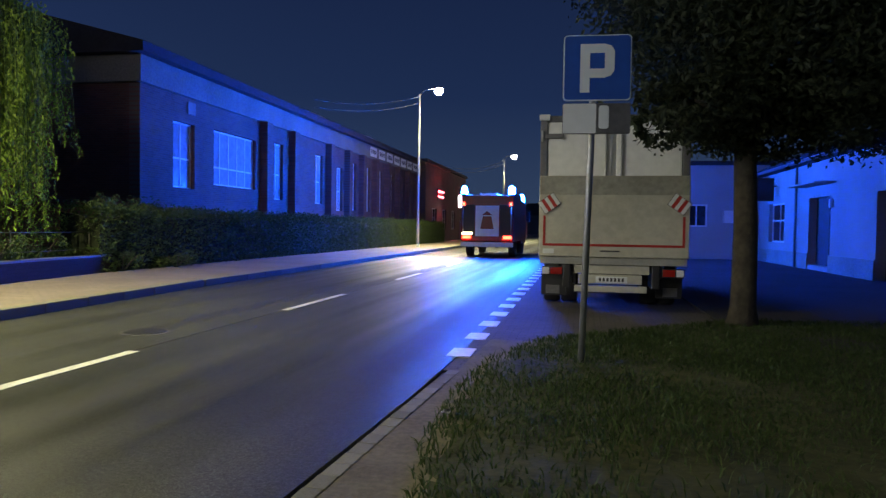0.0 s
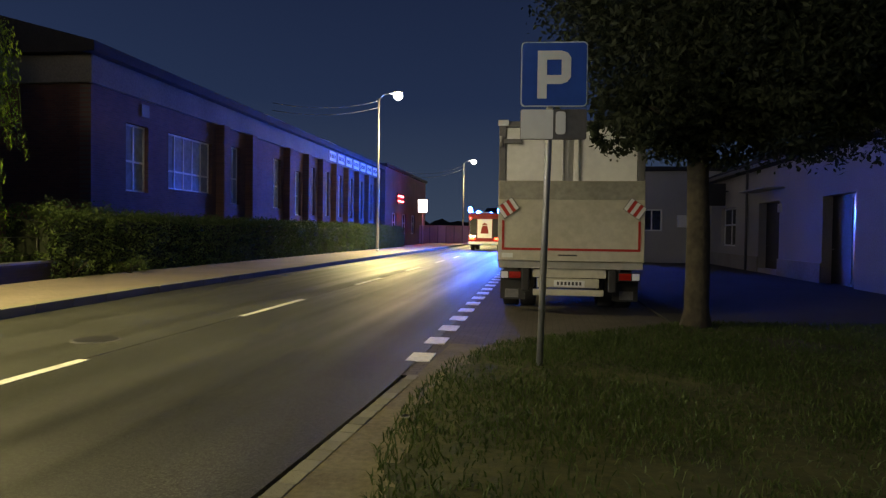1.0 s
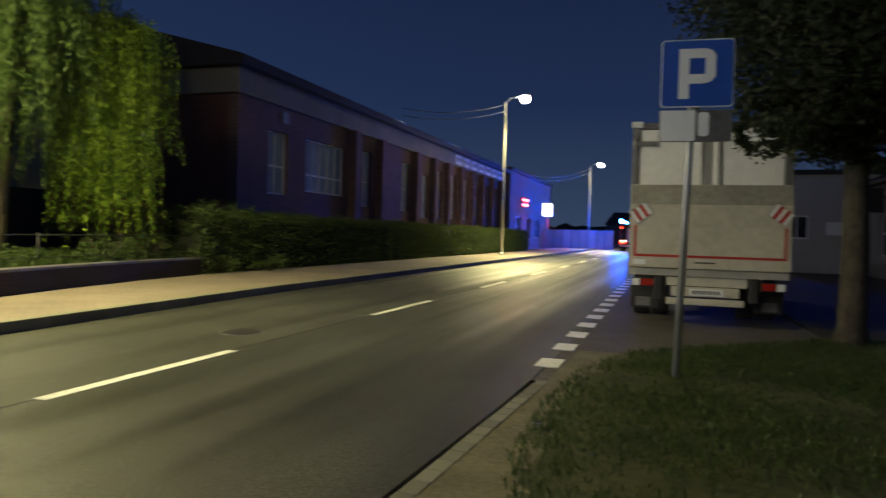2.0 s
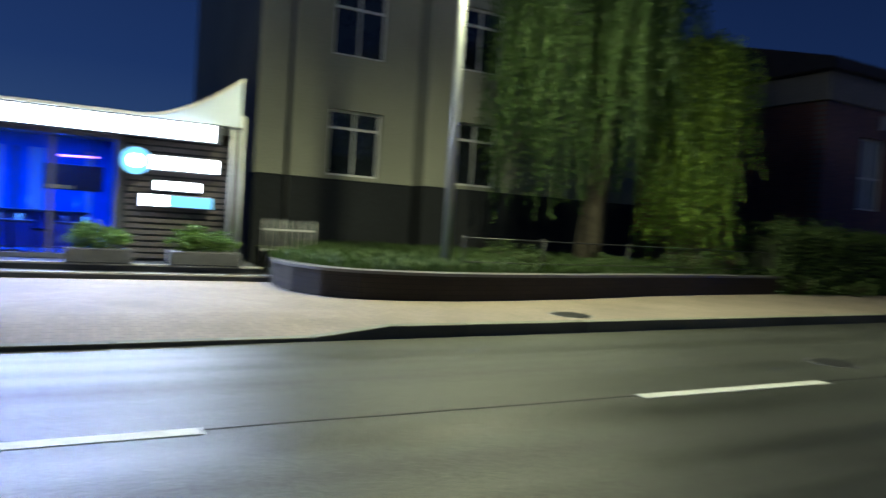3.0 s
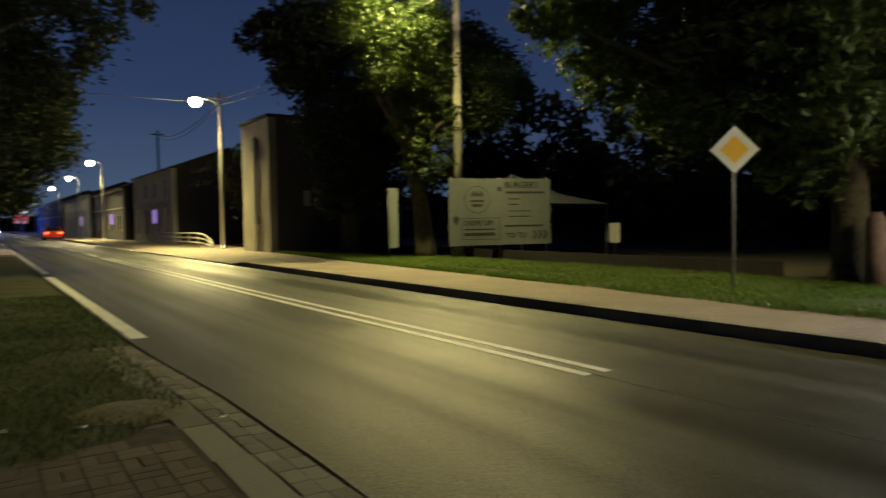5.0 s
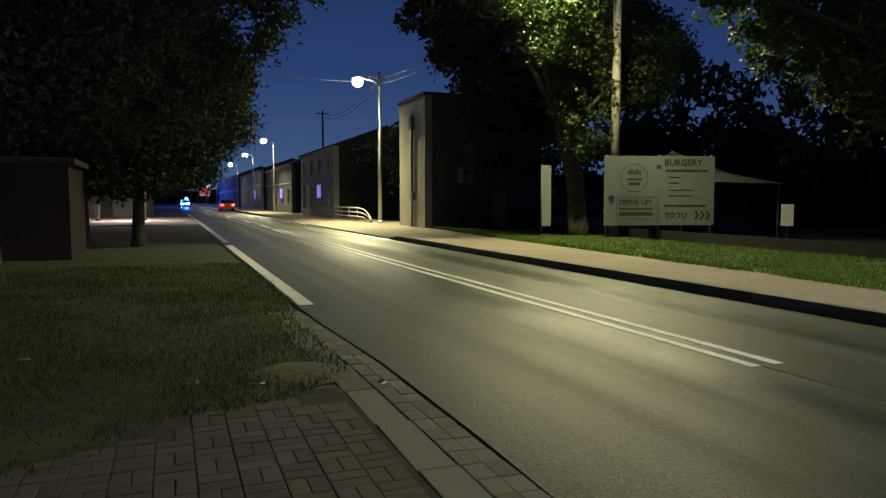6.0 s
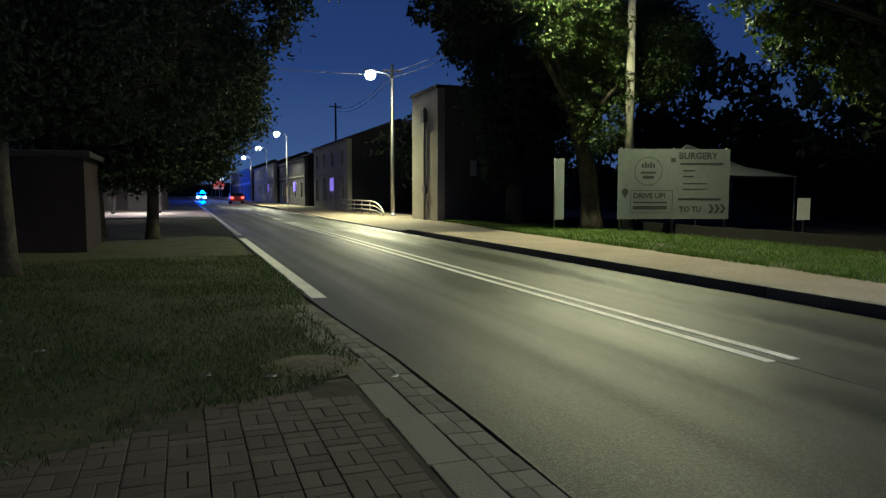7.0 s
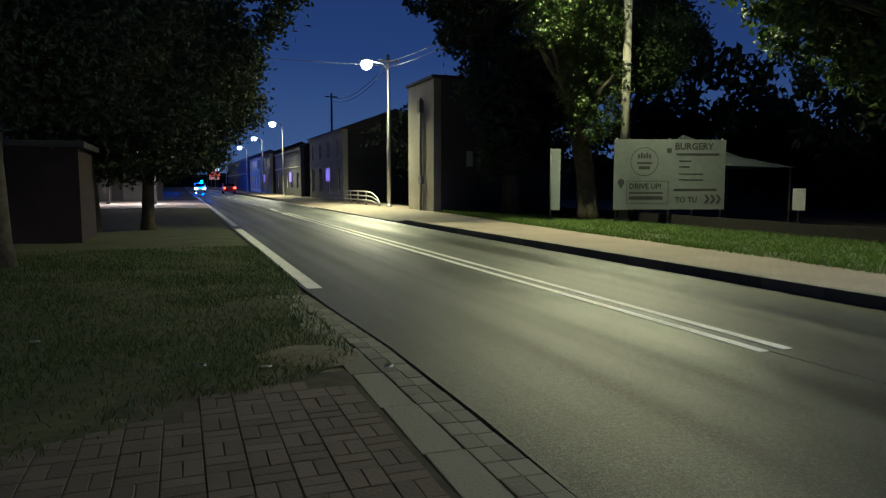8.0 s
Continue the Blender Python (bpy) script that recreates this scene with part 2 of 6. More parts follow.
INDICATOR = glow("warm_marker", (1.0, 0.75, 0.5), 12)
BEACON_ON = glow("beacon_flash", (0.00003, 0.075, 1.0), BEACON_STRENGTH)
HEADLIGHT = glow("headlight", (0.75, 0.85, 1.0), 120)
LIT_WINDOW = glow("lit_window", (0.35, 0.25, 1.0), 0.6)

# ---- mesh helpers ----
def finish(bm, name):
    me = bpy.data.meshes.new(name)
    bm.normal_update()
    bm.to_mesh(me)
    bm.free()
    return me


def part(name, bm, material, parent=None, label=""):
    ob = new(name, bm if isinstance(bm, bpy.types.Mesh) else finish(bm, name))
    if not ob.data.materials:
        for m in (material if isinstance(material, (list, tuple)) else [material]):
            ob.data.materials.append(m)
    if parent is not None:
        ob.parent = parent
    if label:
        ob["label"] = label
    return ob


def base(name, m, label, category, group="", kind=""):
    ob = new(name)
    ob.empty_display_size = 0.2
    ob.matrix_basis = m
    return tagged(ob, label, category, group, kind)


def box(bm, x0, x1, y0, y1, z0, z1, bevel=0.0, mi=0):
    vs = bmesh.ops.create_cube(bm, size=1.0)["verts"]
    for v in vs:
        v.co = Vector(((x0 + x1) / 2 + v.co.x * (x1 - x0), (y0 + y1) / 2 + v.co.y * (y1 - y0), (z0 + z1) / 2 + v.co.z * (z1 - z0)))
    fs = {f for v in vs for f in v.link_faces}
    for f in fs:
        f.material_index = mi
    if bevel:
        r = bmesh.ops.bevel(bm, geom=list({e for f in fs for e in f.edges}), offset=bevel, segments=2, affect="EDGES", profile=0.5)
        for f in r["faces"]:
            f.material_index = mi
    return bm


def boxes(*args, bevel=0.0):
    bm = bmesh.new()
    for a in args:
        box(bm, *a, bevel=bevel)
    return bm


def tube(bm, pts, radii, seg=10, mi=0, cap=True):
    """A tapered round bar along points."""
    rings = []
    pts = [Vector(p) for p in pts]
    for i, p in enumerate(pts):
        d = (pts[min(i + 1, len(pts) - 1)] - pts[max(i - 1, 0)]).normalized()
        a = Vector((1, 0, 0)) if abs(d.x) < 0.9 else Vector((0, 1, 0))
        a = (a - d * a.dot(d)).normalized()
        b = d.cross(a)
        r = radii[i] if isinstance(radii, (list, tuple)) else radii
        rings.append([bm.verts.new(p + r * (math.cos(k * math.tau / seg) * a + math.sin(k * math.tau / seg) * b)) for k in range(seg)])
    for u, w in zip(rings, rings[1:]):
        for k in range(seg):
            f = bm.faces.new((u[k], u[(k + 1) % seg], w[(k + 1) % seg], w[k]))
            f.smooth, f.material_index = True, mi
    if cap:
        for ring, s in ((rings[0], -1), (rings[-1], 1)):
            bm.faces.new(ring[::s]).material_index = mi
    return bm


def bar(pts, radii, seg=10):
    return tube(bmesh.new(), pts, radii, seg)


def prism(bm, outline, axis, lo, hi, mi=0):
    """An outline (pairs) pushed along axis 0, 1 or 2 from lo to hi."""
    def spot(p, v):
        q = [p[0], p[1]]
        q.insert(axis, v)
        return q
    a = [bm.verts.new(spot(p, lo)) for p in outline]
    b = [bm.verts.new(spot(p, hi)) for p in outline]
    n = len(a)
    fs = [bm.faces.new(a[::-1]), bm.faces.new(b)]
    for k in range(n):
        fs.append(bm.faces.new((a[k], a[(k + 1) % n], b[(k + 1) % n], b[k])))
    for f in fs:
        f.material_index = mi
    bmesh.ops.recalc_face_normals(bm, faces=fs)
    return bm


def slab(outline, axis, lo, hi):
    return prism(bmesh.new(), outline, axis, lo, hi)


def disc(centre, radius, axis, lo, hi, seg=24):
    return [(centre[0] + radius * math.cos(k * math.tau / seg), centre[1] + radius * math.sin(k * math.tau / seg)) for k in range(seg)]


def wall_cells(bm, x0, x1, y0, y1, z0, z1, holes, mi=0):
    """A wall across y and z, x0 to x1 thick, with rectangular openings (ya, yb, za, zb)."""
    ys = sorted({y0, y1, *[v for h in holes for v in h[:2]]})
    zs = sorted({z0, z1, *[v for h in holes for v in h[2:]]})
    for ya, yb in zip(ys, ys[1:]):
        run = None
        for za, zb in list(zip(zs, zs[1:])) + [(None, None)]:
            solid = za is not None and not any(h[0] < (ya + yb) / 2 < h[1] and h[2] < (za + zb) / 2 < h[3] for h in holes)
            if solid:
                run = (run[0], zb) if run else (za, zb)
            elif run:
                box(bm, x0, x1, ya, yb, *run, mi=mi)
                run = None
    bmesh.ops.remove_doubles(bm, verts=bm.verts, dist=0.001)
    return bm


def structure(name, bm, material, label, category):
    return tagged(part(name, bm, material), label, category, kind="structure")


def lettering(text, size, depth=0.004):
    """A mesh of built-in letters in the xy plane."""
    cu = bpy.data.curves.new("letters", "FONT")
    cu.body, cu.size, cu.extrude, cu.resolution_u = text, size, depth, 2
    cu.offset = size * 0.028
    ob = bpy.data.objects.new("letters", cu)
    scene.collection.objects.link(ob)
    bpy.context.view_layer.update()
    me = bpy.data.meshes.new_from_object(ob.evaluated_get(bpy.context.evaluated_depsgraph_get()))
    me.materials.clear()
    bpy.data.objects.remove(ob)
    return me


RNG = np.random.default_rng(7)


def leaf_mesh(name, centres, size, droop=0.0, narrow=0.5, out=None):
    """Many small folded leaves, four corners and a midrib each, at the given places."""
    c = np.asarray(centres, float)
    n = len(c)
    a = RNG.normal(size=(n, 3))
    if out is not None:
        a = a * 0.7 + np.asarray(out)
    a[:, 2] -= droop
    a /= np.linalg.norm(a, axis=1)[:, None]
    b = np.cross(a, RNG.normal(size=(n, 3)))
    b /= np.linalg.norm(b, axis=1)[:, None] + 1e-9
    k = np.cross(a, b)
    s = size * RNG.uniform(0.6, 1.35, (n, 1))
    w = s * narrow
    verts = np.stack([c - a * s * 0.5, c + b * w * 0.5 + k * w * 0.18, c + a * s * 0.5, c - b * w * 0.5 + k * w * 0.18], 1).reshape(-1, 3)
    i = np.arange(n)[:, None] * 4
    faces = np.concatenate([i + [[0, 1, 2]], i + [[0, 2, 3]]], 1).reshape(-1, 3)
    me = bpy.data.meshes.new(name)
    me.from_pydata(verts.tolist(), [], faces.tolist())
    me.update()
    return me


def cloud(blobs, n, shell=0.55, floor=None):
    """Leaf places in clumps inside ellipsoids (x, y, z, rx, ry, rz)."""
    pts = []
    vol = np.array([b[3] * b[4] * b[5] for b in blobs]) ** 0.7
    for b, k in zip(blobs, (n * vol / vol.sum()).astype(int)):
        m = max(6, k // 26)
        u = RNG.normal(size=(m, 3))
        u /= np.linalg.norm(u, axis=1)[:, None]
        u *= RNG.uniform(shell, 1.05, (m, 1))
        which = RNG.integers(0, m, k)
        spread = 0.13 * RNG.uniform(0.6, 1.6, (m, 1))
        p = u[which] + RNG.normal(size=(k, 3)) * spread[which]
        pts.append(np.array(b[:3]) + p * np.array(b[3:]))
    pts = np.concatenate(pts)
    return pts if floor is None else pts[pts[:, 2] > floor]


# ---- ground, road, pavements ----
def near_kerb(y):
    """The road's edge on the near side."""
    k = max(-3.0, min(7.0, y))
    return -1.84 + 0.054 * (k + 3) + max(0.0, min(0.15, (-6.0 - y) * 0.05))


def far_kerb(y):
    """The road's edge on the far side: it swings out past the forecourt."""
    k = max(0.0, min(1.0, y / 14.0))
    return -7.48 - 0.75 * k


structure("ground", boxes((-900, 900, -1200, 1200, -0.5, -0.03)), SOIL, "dark bare earth reaching away to the horizon", "ground")
YS = [-400, -60] + list(range(-30, 31, 2)) + [60, 400]
structure("road", slab([(near_kerb(y), y) for y in YS] + [(far_kerb(y), y) for y in YS[::-1]], 2, -0.3, 0.0), ASPHALT, "worn grey asphalt road with a dull sheen", "road")


def kerb_drop(y):
    """How far the far kerb is lowered: fully before the kiosk and along the gate, not at all elsewhere."""
    crossing = min((y + 2.55) / 0.75, (3.4 - y) / 0.9)
    gate = min((-23.2 - y) / 1.2, (y + 60) / 1.5)
    return max(0.0, min(1.0, max(crossing, gate)))


def far_pavement():
    """The far pavement, ramped down where its kerb is lowered."""
    bm = bmesh.new()
    ys = [-400, -60] + [-58.5 + 0.5 * k for k in range(177)] + [60, 400]
    rows = []
    for y in ys:
        k, d = far_kerb(y), kerb_drop(y)
        rows.append([bm.verts.new(p) for p in ((k - 0.15, y, -0.3), (k - 0.15, y, 0.14 - 0.105 * d), (k - 0.85, y, 0.14 - 0.03 * d), (k - 1.3, y, 0.14), (-12.6, y, 0.14), (-12.6, y, -0.3))])
    for u, w in zip(rows, rows[1:]):
        for j in range(5):
            bm.faces.new((u[j], u[j + 1], w[j + 1], w[j]))
    bmesh.ops.recalc_face_normals(bm, faces=bm.faces)
    structure("pavement_far", bm, PAVING, "sandy block-paved pavement along the far kerb", "pavement")


far_pavement()
structure("parking_bay", boxes((-1.35, 2.05, 7.0, 60, -0.3, -0.006)), DARK_PAVING, "dark block-paved parking bay beside the road", "pavement")
structure("pavement_near", slab([(near_kerb(y) + 0.125, y) for y in (-5.6, -3, 0, 4, 7)] + [(-1.1, 9.0), (30, 9.0), (30, -5.6)], 2, -0.3, -0.003), SAND, "trodden sandy ground along the near kerb", "pavement")
structure("yard_near", boxes((2.05, 30, 9.0, 60, -0.3, 0.03)), YARD, "dark paved yard in front of the low houses", "pavement")


def turf(name, outline, z, label, seed):
    """A low bank of turf with an uneven top."""
    bm = bmesh.new()
    vs = [bm.verts.new((x, y, 0)) for x, y in outline]
    bm.faces.new(vs)
    bmesh.ops.recalc_face_normals(bm, faces=bm.faces)
    bmesh.ops.triangulate(bm, faces=bm.faces)
    for _ in range(5):
        long_edges = [e for e in bm.edges if e.calc_length() > 0.7]
        if not long_edges or len(bm.faces) > 9000:
            break
        bmesh.ops.subdivide_edges(bm, edges=long_edges, cuts=1)
        bmesh.ops.triangulate(bm, faces=[f for f in bm.faces if len(f.verts) > 3])
    for v in bm.verts:
        edge = v.is_boundary
        n = noise.noise(Vector((v.co.x * 0.9, v.co.y * 0.9, seed)))
        v.co.z = z - 0.03 if edge else z + 0.03 + 0.045 * n
        if edge:
            v.co.x += 0.12 * noise.noise(Vector((v.co.y * 2.3, v.co.x, seed)))
            v.co.y += 0.12 * noise.noise(Vector((v.co.x * 2.3, v.co.y, seed + 5)))
    for f in bm.faces:
        f.smooth = True
    return tagged(part(name, bm, TURF), label, "grass", kind="structure")


def inside(p, outline):
    """Which of the places p lie inside the outline."""
    hit = np.zeros(len(p), bool)
    o = np.array(outline)
    for a, b in zip(o, np.roll(o, -1, 0)):
        cross = (a[1] > p[:, 1]) != (b[1] > p[:, 1])
        with np.errstate(divide="ignore", invalid="ignore"):
            hit ^= cross & (p[:, 0] < (b[0] - a[0]) * (p[:, 1] - a[1]) / (b[1] - a[1]) + a[0])
    return hit


def grass(name, outline, z, n, size, label, material=None):
    """Blades standing in tufts over an outline."""
    o = np.array(outline)
    p = RNG.uniform(o.min(0), o.max(0), (n * 3, 2))
    thick = np.array([noise.noise(Vector((x * 0.8, y * 0.8, 3.0))) for x, y in p])
    p = p[(thick > RNG.uniform(-0.75, 0.2, len(p))) & inside(p, outline)][:n]
    m = len(p)
    lean = RNG.normal(size=(m, 2)) * 0.45
    h = size * RNG.uniform(0.4, 1.5, m)
    w = RNG.normal(size=(m, 2))
    w *= (0.0035 + 0.002 * RNG.random((m, 1))) * size / 0.06 / np.linalg.norm(w, axis=1)[:, None]
    zz = np.full((m, 1), z)
    a, b = np.hstack([p - w, zz]), np.hstack([p + w, zz])
    c = np.hstack([p + lean * h[:, None] * 0.5, (z + h * 0.65)[:, None]])
    d = np.hstack([p + lean * h[:, None] * 1.3, (z + h * 0.95)[:, None]])
    verts = np.stack([a, b, c + np.hstack([w, zz * 0]), c - np.hstack([w, zz * 0]), d], 1).reshape(-1, 3)
    i = np.arange(m)[:, None] * 5
    me = bpy.data.meshes.new(name)
    me.from_pydata(verts.tolist(), [], [list(r) for r in (i + [[0, 1, 2, 3]])] + [list(r) for r in (i + [[3, 2, 4]])])
    me.update()
    return tagged(part(name, me, material or BLADE), label, "grass", kind="stuff")


VERGE_A = [(-0.80, 2.2), (-0.86, 3.8), (-1.0, 4.6), (-1.04, 6.05), (-0.92, 7.7), (-0.52, 8.95), (0.1, 9.6), (2.26, 11.6), (6.5, 12.2), (11, 12.0), (11, 1.2), (1.2, 1.6)]
VERGE_B = [(-1.47, -5.75), (-1.05, -5.2), (-0.6, -4.95), (-0.1, -4.9), (0.08, -4.5), (0.45, -4.2), (1.4, -3.8), (4, -3.6), (9, -4), (9, -17), (6, -40), (-1.2, -60), (-1.68, -58), (-1.67, -30), (-1.68, -12), (-1.66, -9.7), (-1.58, -9.2), (-1.50, -8.9), (-1.50, -7.2)]
VERGE_C = [(-9.15, -4.2), (-9.2, -6), (-9.4, -8), (-9.7, -12), (-10.15, -20), (-10.8, -27), (-10.9, -29.5), (-13.6, -29.5), (-13.6, -14), (-13.4, -9), (-12.6, -5.2), (-11.0, -4.2)]
turf("verge_1", VERGE_A, 0.0, "patchy trodden grass verge around the sign post", 1.0)
turf("verge_2", VERGE_B, 0.0, "dark patchy grass verge under the trees", 2.0)
turf("verge_3", VERGE_C, 0.15, "narrow mown grass strip behind the far pavement", 3.0)
grass("grass", VERGE_A, 0.02, 120000, 0.06, "short ragged dark green grass blades")
grass("grass", [(x, max(y, -16)) for x, y in VERGE_B], 0.02, 80000, 0.055, "short ragged grass blades with bare patches")
grass("grass", VERGE_C, 0.14, 60000, 0.10, "mown green grass blades lit by the street lamp", MOWN)


def line_mark(x, y0, y1, w, label, group):
    """A painted stroke with slightly worn edges, a few millimetres thick."""
    k = random.uniform(-0.01, 0.01)
    bm = slab([(x - w / 2, y0), (x + w / 2, y0 + k), (x + w / 2, y1), (x - w / 2, y1 - k)], 2, -0.01, 0.005)
    return tagged(part("road_marking", bm, PAINT), label, "road marking", group)


for a, b in ((-1.24, 0.90), (4.53, 7.07), (10.98, 13.86), (17.97, 20.67), (24.9, 27.7), (31.8, 34.6), (38.7, 41.5), (45.6, 48.4)):
    line_mark(-4.75, a, b, 0.13, "white dashed centre line stroke on asphalt", "centre line strokes")
for x in (-4.98, -4.72):
    line_mark(x, -34, -4.72, 0.11, "solid white double centre line on asphalt", "double centre line")
for k in range(8):
    line_mark(-4.85, -40 - 9 * k, -36.5 - 9 * k, 0.12, "white dashed centre line stroke on asphalt", "centre line strokes")
for k in range(22):
    line_mark(-1.30, 7.72 + 1.2 * k, 8.24 + 1.2 * k, 0.26, "short broad white dash edging the parking bay", "parking bay dashes")
line_mark(-1.84, -22.6, -9.55, 0.20, "broad solid white edge line along the verge", "edge line")
line_mark(-1.88, -75.0, -24.2, 0.18, "broad solid white edge line along the verge", "edge line")
line_mark(-7.55, -60.0, -34.0, 0.12, "thin white edge line along the far kerb", "edge line")


def cover(name, x, y, z, r, label):
    b = base(name, pose(x, y, z), label, "manhole cover", "manhole covers")
    part("rim", slab(disc((0, 0), r, 2, 0, 0), 2, -0.05, 0.004), GREY, b)
    part("lid", slab(disc((0, 0), r * 0.86, 2, 0, 0), 2, 0.0045, 0.010), BLACK, b)


cover("manhole_cover", -8.5, 6.7, 0.14, 0.33, "round dark iron manhole cover in the pavement")
cover("manhole_cover", -5.47, 8.3, 0.0, 0.30, "round dark iron manhole cover in the asphalt")
seam = bmesh.new()
for k in range(60):
    y = -5 + 0.55 * k
    prism(seam, [(-4.79 + 0.02 * noise.noise(Vector((y, 0, 0))), y), (-4.77 + 0.02 * noise.noise(Vector((y, 0, 0))), y), (-4.77 + 0.02 * noise.noise(Vector((y + 0.55, 0, 0))), y + 0.55), (-4.79 + 0.02 * noise.noise(Vector((y + 0.55, 0, 0))), y + 0.55)], 2, -0.01, 0.003)
structure("road_seam", seam, RUBBER, "dark tarred seam along the middle of the road", "road seam")


# ---- houses and walls on the far side ----
def window_unit(parent, name, x, y0, y1, z0, z1, frame_material, bars=1, crossbar=None, sill=None, w=0.07, pane=None):
    """A window in a wall that faces +x: frame, mullions, pane and sill."""
    bm = boxes((x - 0.10, x - 0.03, y0, y0 + w, z0, z1), (x - 0.10, x - 0.03, y1 - w, y1, z0, z1), (x - 0.10, x - 0.03, y0 + w, y1 - w, z0, z0 + w), (x - 0.10, x - 0.03, y0 + w, y1 - w, z1 - w, z1))
    bmesh.ops.remove_doubles(bm, verts=bm.verts, dist=0.001)
    win = part(name, bm, frame_material, parent)
    for k in range(bars):
        y = y0 + (y1 - y0) * (k + 1) / (bars + 1)
        part("mullion", boxes((x - 0.095, x - 0.035, y - 0.03, y + 0.03, z0 + w, z1 - w)), frame_material, win)
    if crossbar:
        part("transom", boxes((x - 0.093, x - 0.02, y0 + w, y1 - w, crossbar - 0.035, crossbar + 0.035)), frame_material, win)
    part("pane", boxes((x - 0.08, x - 0.065, y0 + w, y1 - w, z0 + w, z1 - w)), pane or DARK_GLASS, win)
    if sill:
        part("window_sill", boxes((x - 0.05, x + 0.09, y0 - 0.06, y1 + 0.06, z0 - 0.07, z0 - 0.004), bevel=0.01), sill, win)
    return win


def factory():
    b = base("factory_hall", pose(-14.4, 21.0, 0), "long dark red brick hall with a pale concrete eaves band", "industrial building")
    long = 40.0
    wins = [(1.9, 3.3, 2.7, 5.1), (4.7, 8.3, 2.95, 5.15), (10.2, 11.2, 2.6, 5.3), (15.4, 16.5, 2.6, 5.3), (18.8, 19.8, 2.3, 4.9), (21.2, 22.4, 2.4, 5.4), (24.2, 25.4, 2.4, 5.4), (27.2, 28.4, 2.4, 5.4), (30.2, 31.4, 2.4, 5.4), (33.2, 34.4, 2.4, 5.4), (36.4, 37.6, 2.4, 5.4)]
    part("wall", wall_cells(bmesh.new(), -0.4, 0, 0, long, 0, 6.05, wins), BRICK, b, "dark red brick long wall")
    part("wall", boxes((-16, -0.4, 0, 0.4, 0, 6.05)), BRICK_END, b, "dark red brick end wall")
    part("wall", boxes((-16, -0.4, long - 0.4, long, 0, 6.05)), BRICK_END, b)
    part("wall", boxes((-16, -15.6, 0.4, long - 0.4, 0, 6.05)), BRICK, b)
    part("plinth", boxes((-0.1, 0.06, -0.05, long, 0, 0.9)), CONCRETE, b)
    part("eaves_band", boxes((-16.1, 0.12, -0.15, long + 0.15, 6.05, 6.95), bevel=0.02), mat("weathered_concrete", (0.20, 0.19, 0.165), 0.85, grain=14, vary=0.25, stain=0.5), b, "pale concrete eaves band")
    part("roof", slab([(0.45, 6.95), (0.45, 7.28), (-7.5, 9.4), (-15.6, 7.3), (-15.6, 6.95)][::-1], 1, -0.5, long + 0.5), ROOF, b, "dark felted shallow roof")
    for y in (9.0, 12.1, 17.2, 20.4, 23.2, 26.2, 29.2, 32.2, 35.3, 38.6):
        part("pilaster", boxes((-0.02, 0.38, y - 0.28, y + 0.28, 0.9, 6.05), bevel=0.02), BRICK, b)
    for y0, y1, z0, z1 in wins:
        bars = 4 if y1 - y0 > 3 else 1
        window_unit(b, "window", -0.12, y0, y1, z0, z1, WHITE, bars, z0 + (z1 - z0) * (0.33 if bars > 1 else 0.45), CONCRETE, pane=PALE_PANE)
    part("vent", boxes((-0.02, 0.05, 2.8, 3.3, 5.45, 5.9), bevel=0.01), GREY, b)
    for k in range(7):
        y = 25.0 + 2.05 * k
        part("fascia_panel", boxes((0.12, 0.16, y, y + 1.5, 6.2, 6.85), bevel=0.005), WHITE, b, "white sign panel with faded writing")
        panel = bmesh.new()
        for j in range(4):
            box(panel, 0.16, 0.165, y + 0.15 + 0.32 * j, y + 0.35 + 0.32 * j, 6.4, 6.68)
        part("sign_writing", panel, INK, b)
    for y0, y1 in ((13, 19), (22, 30)):
        part("roof_cable", bar([(-0.2, y0, 7.5), (-0.3, (y0 + y1) / 2, 7.62), (-0.2, y1, 7.5)], 0.02, 6), STEEL, b)
    return b


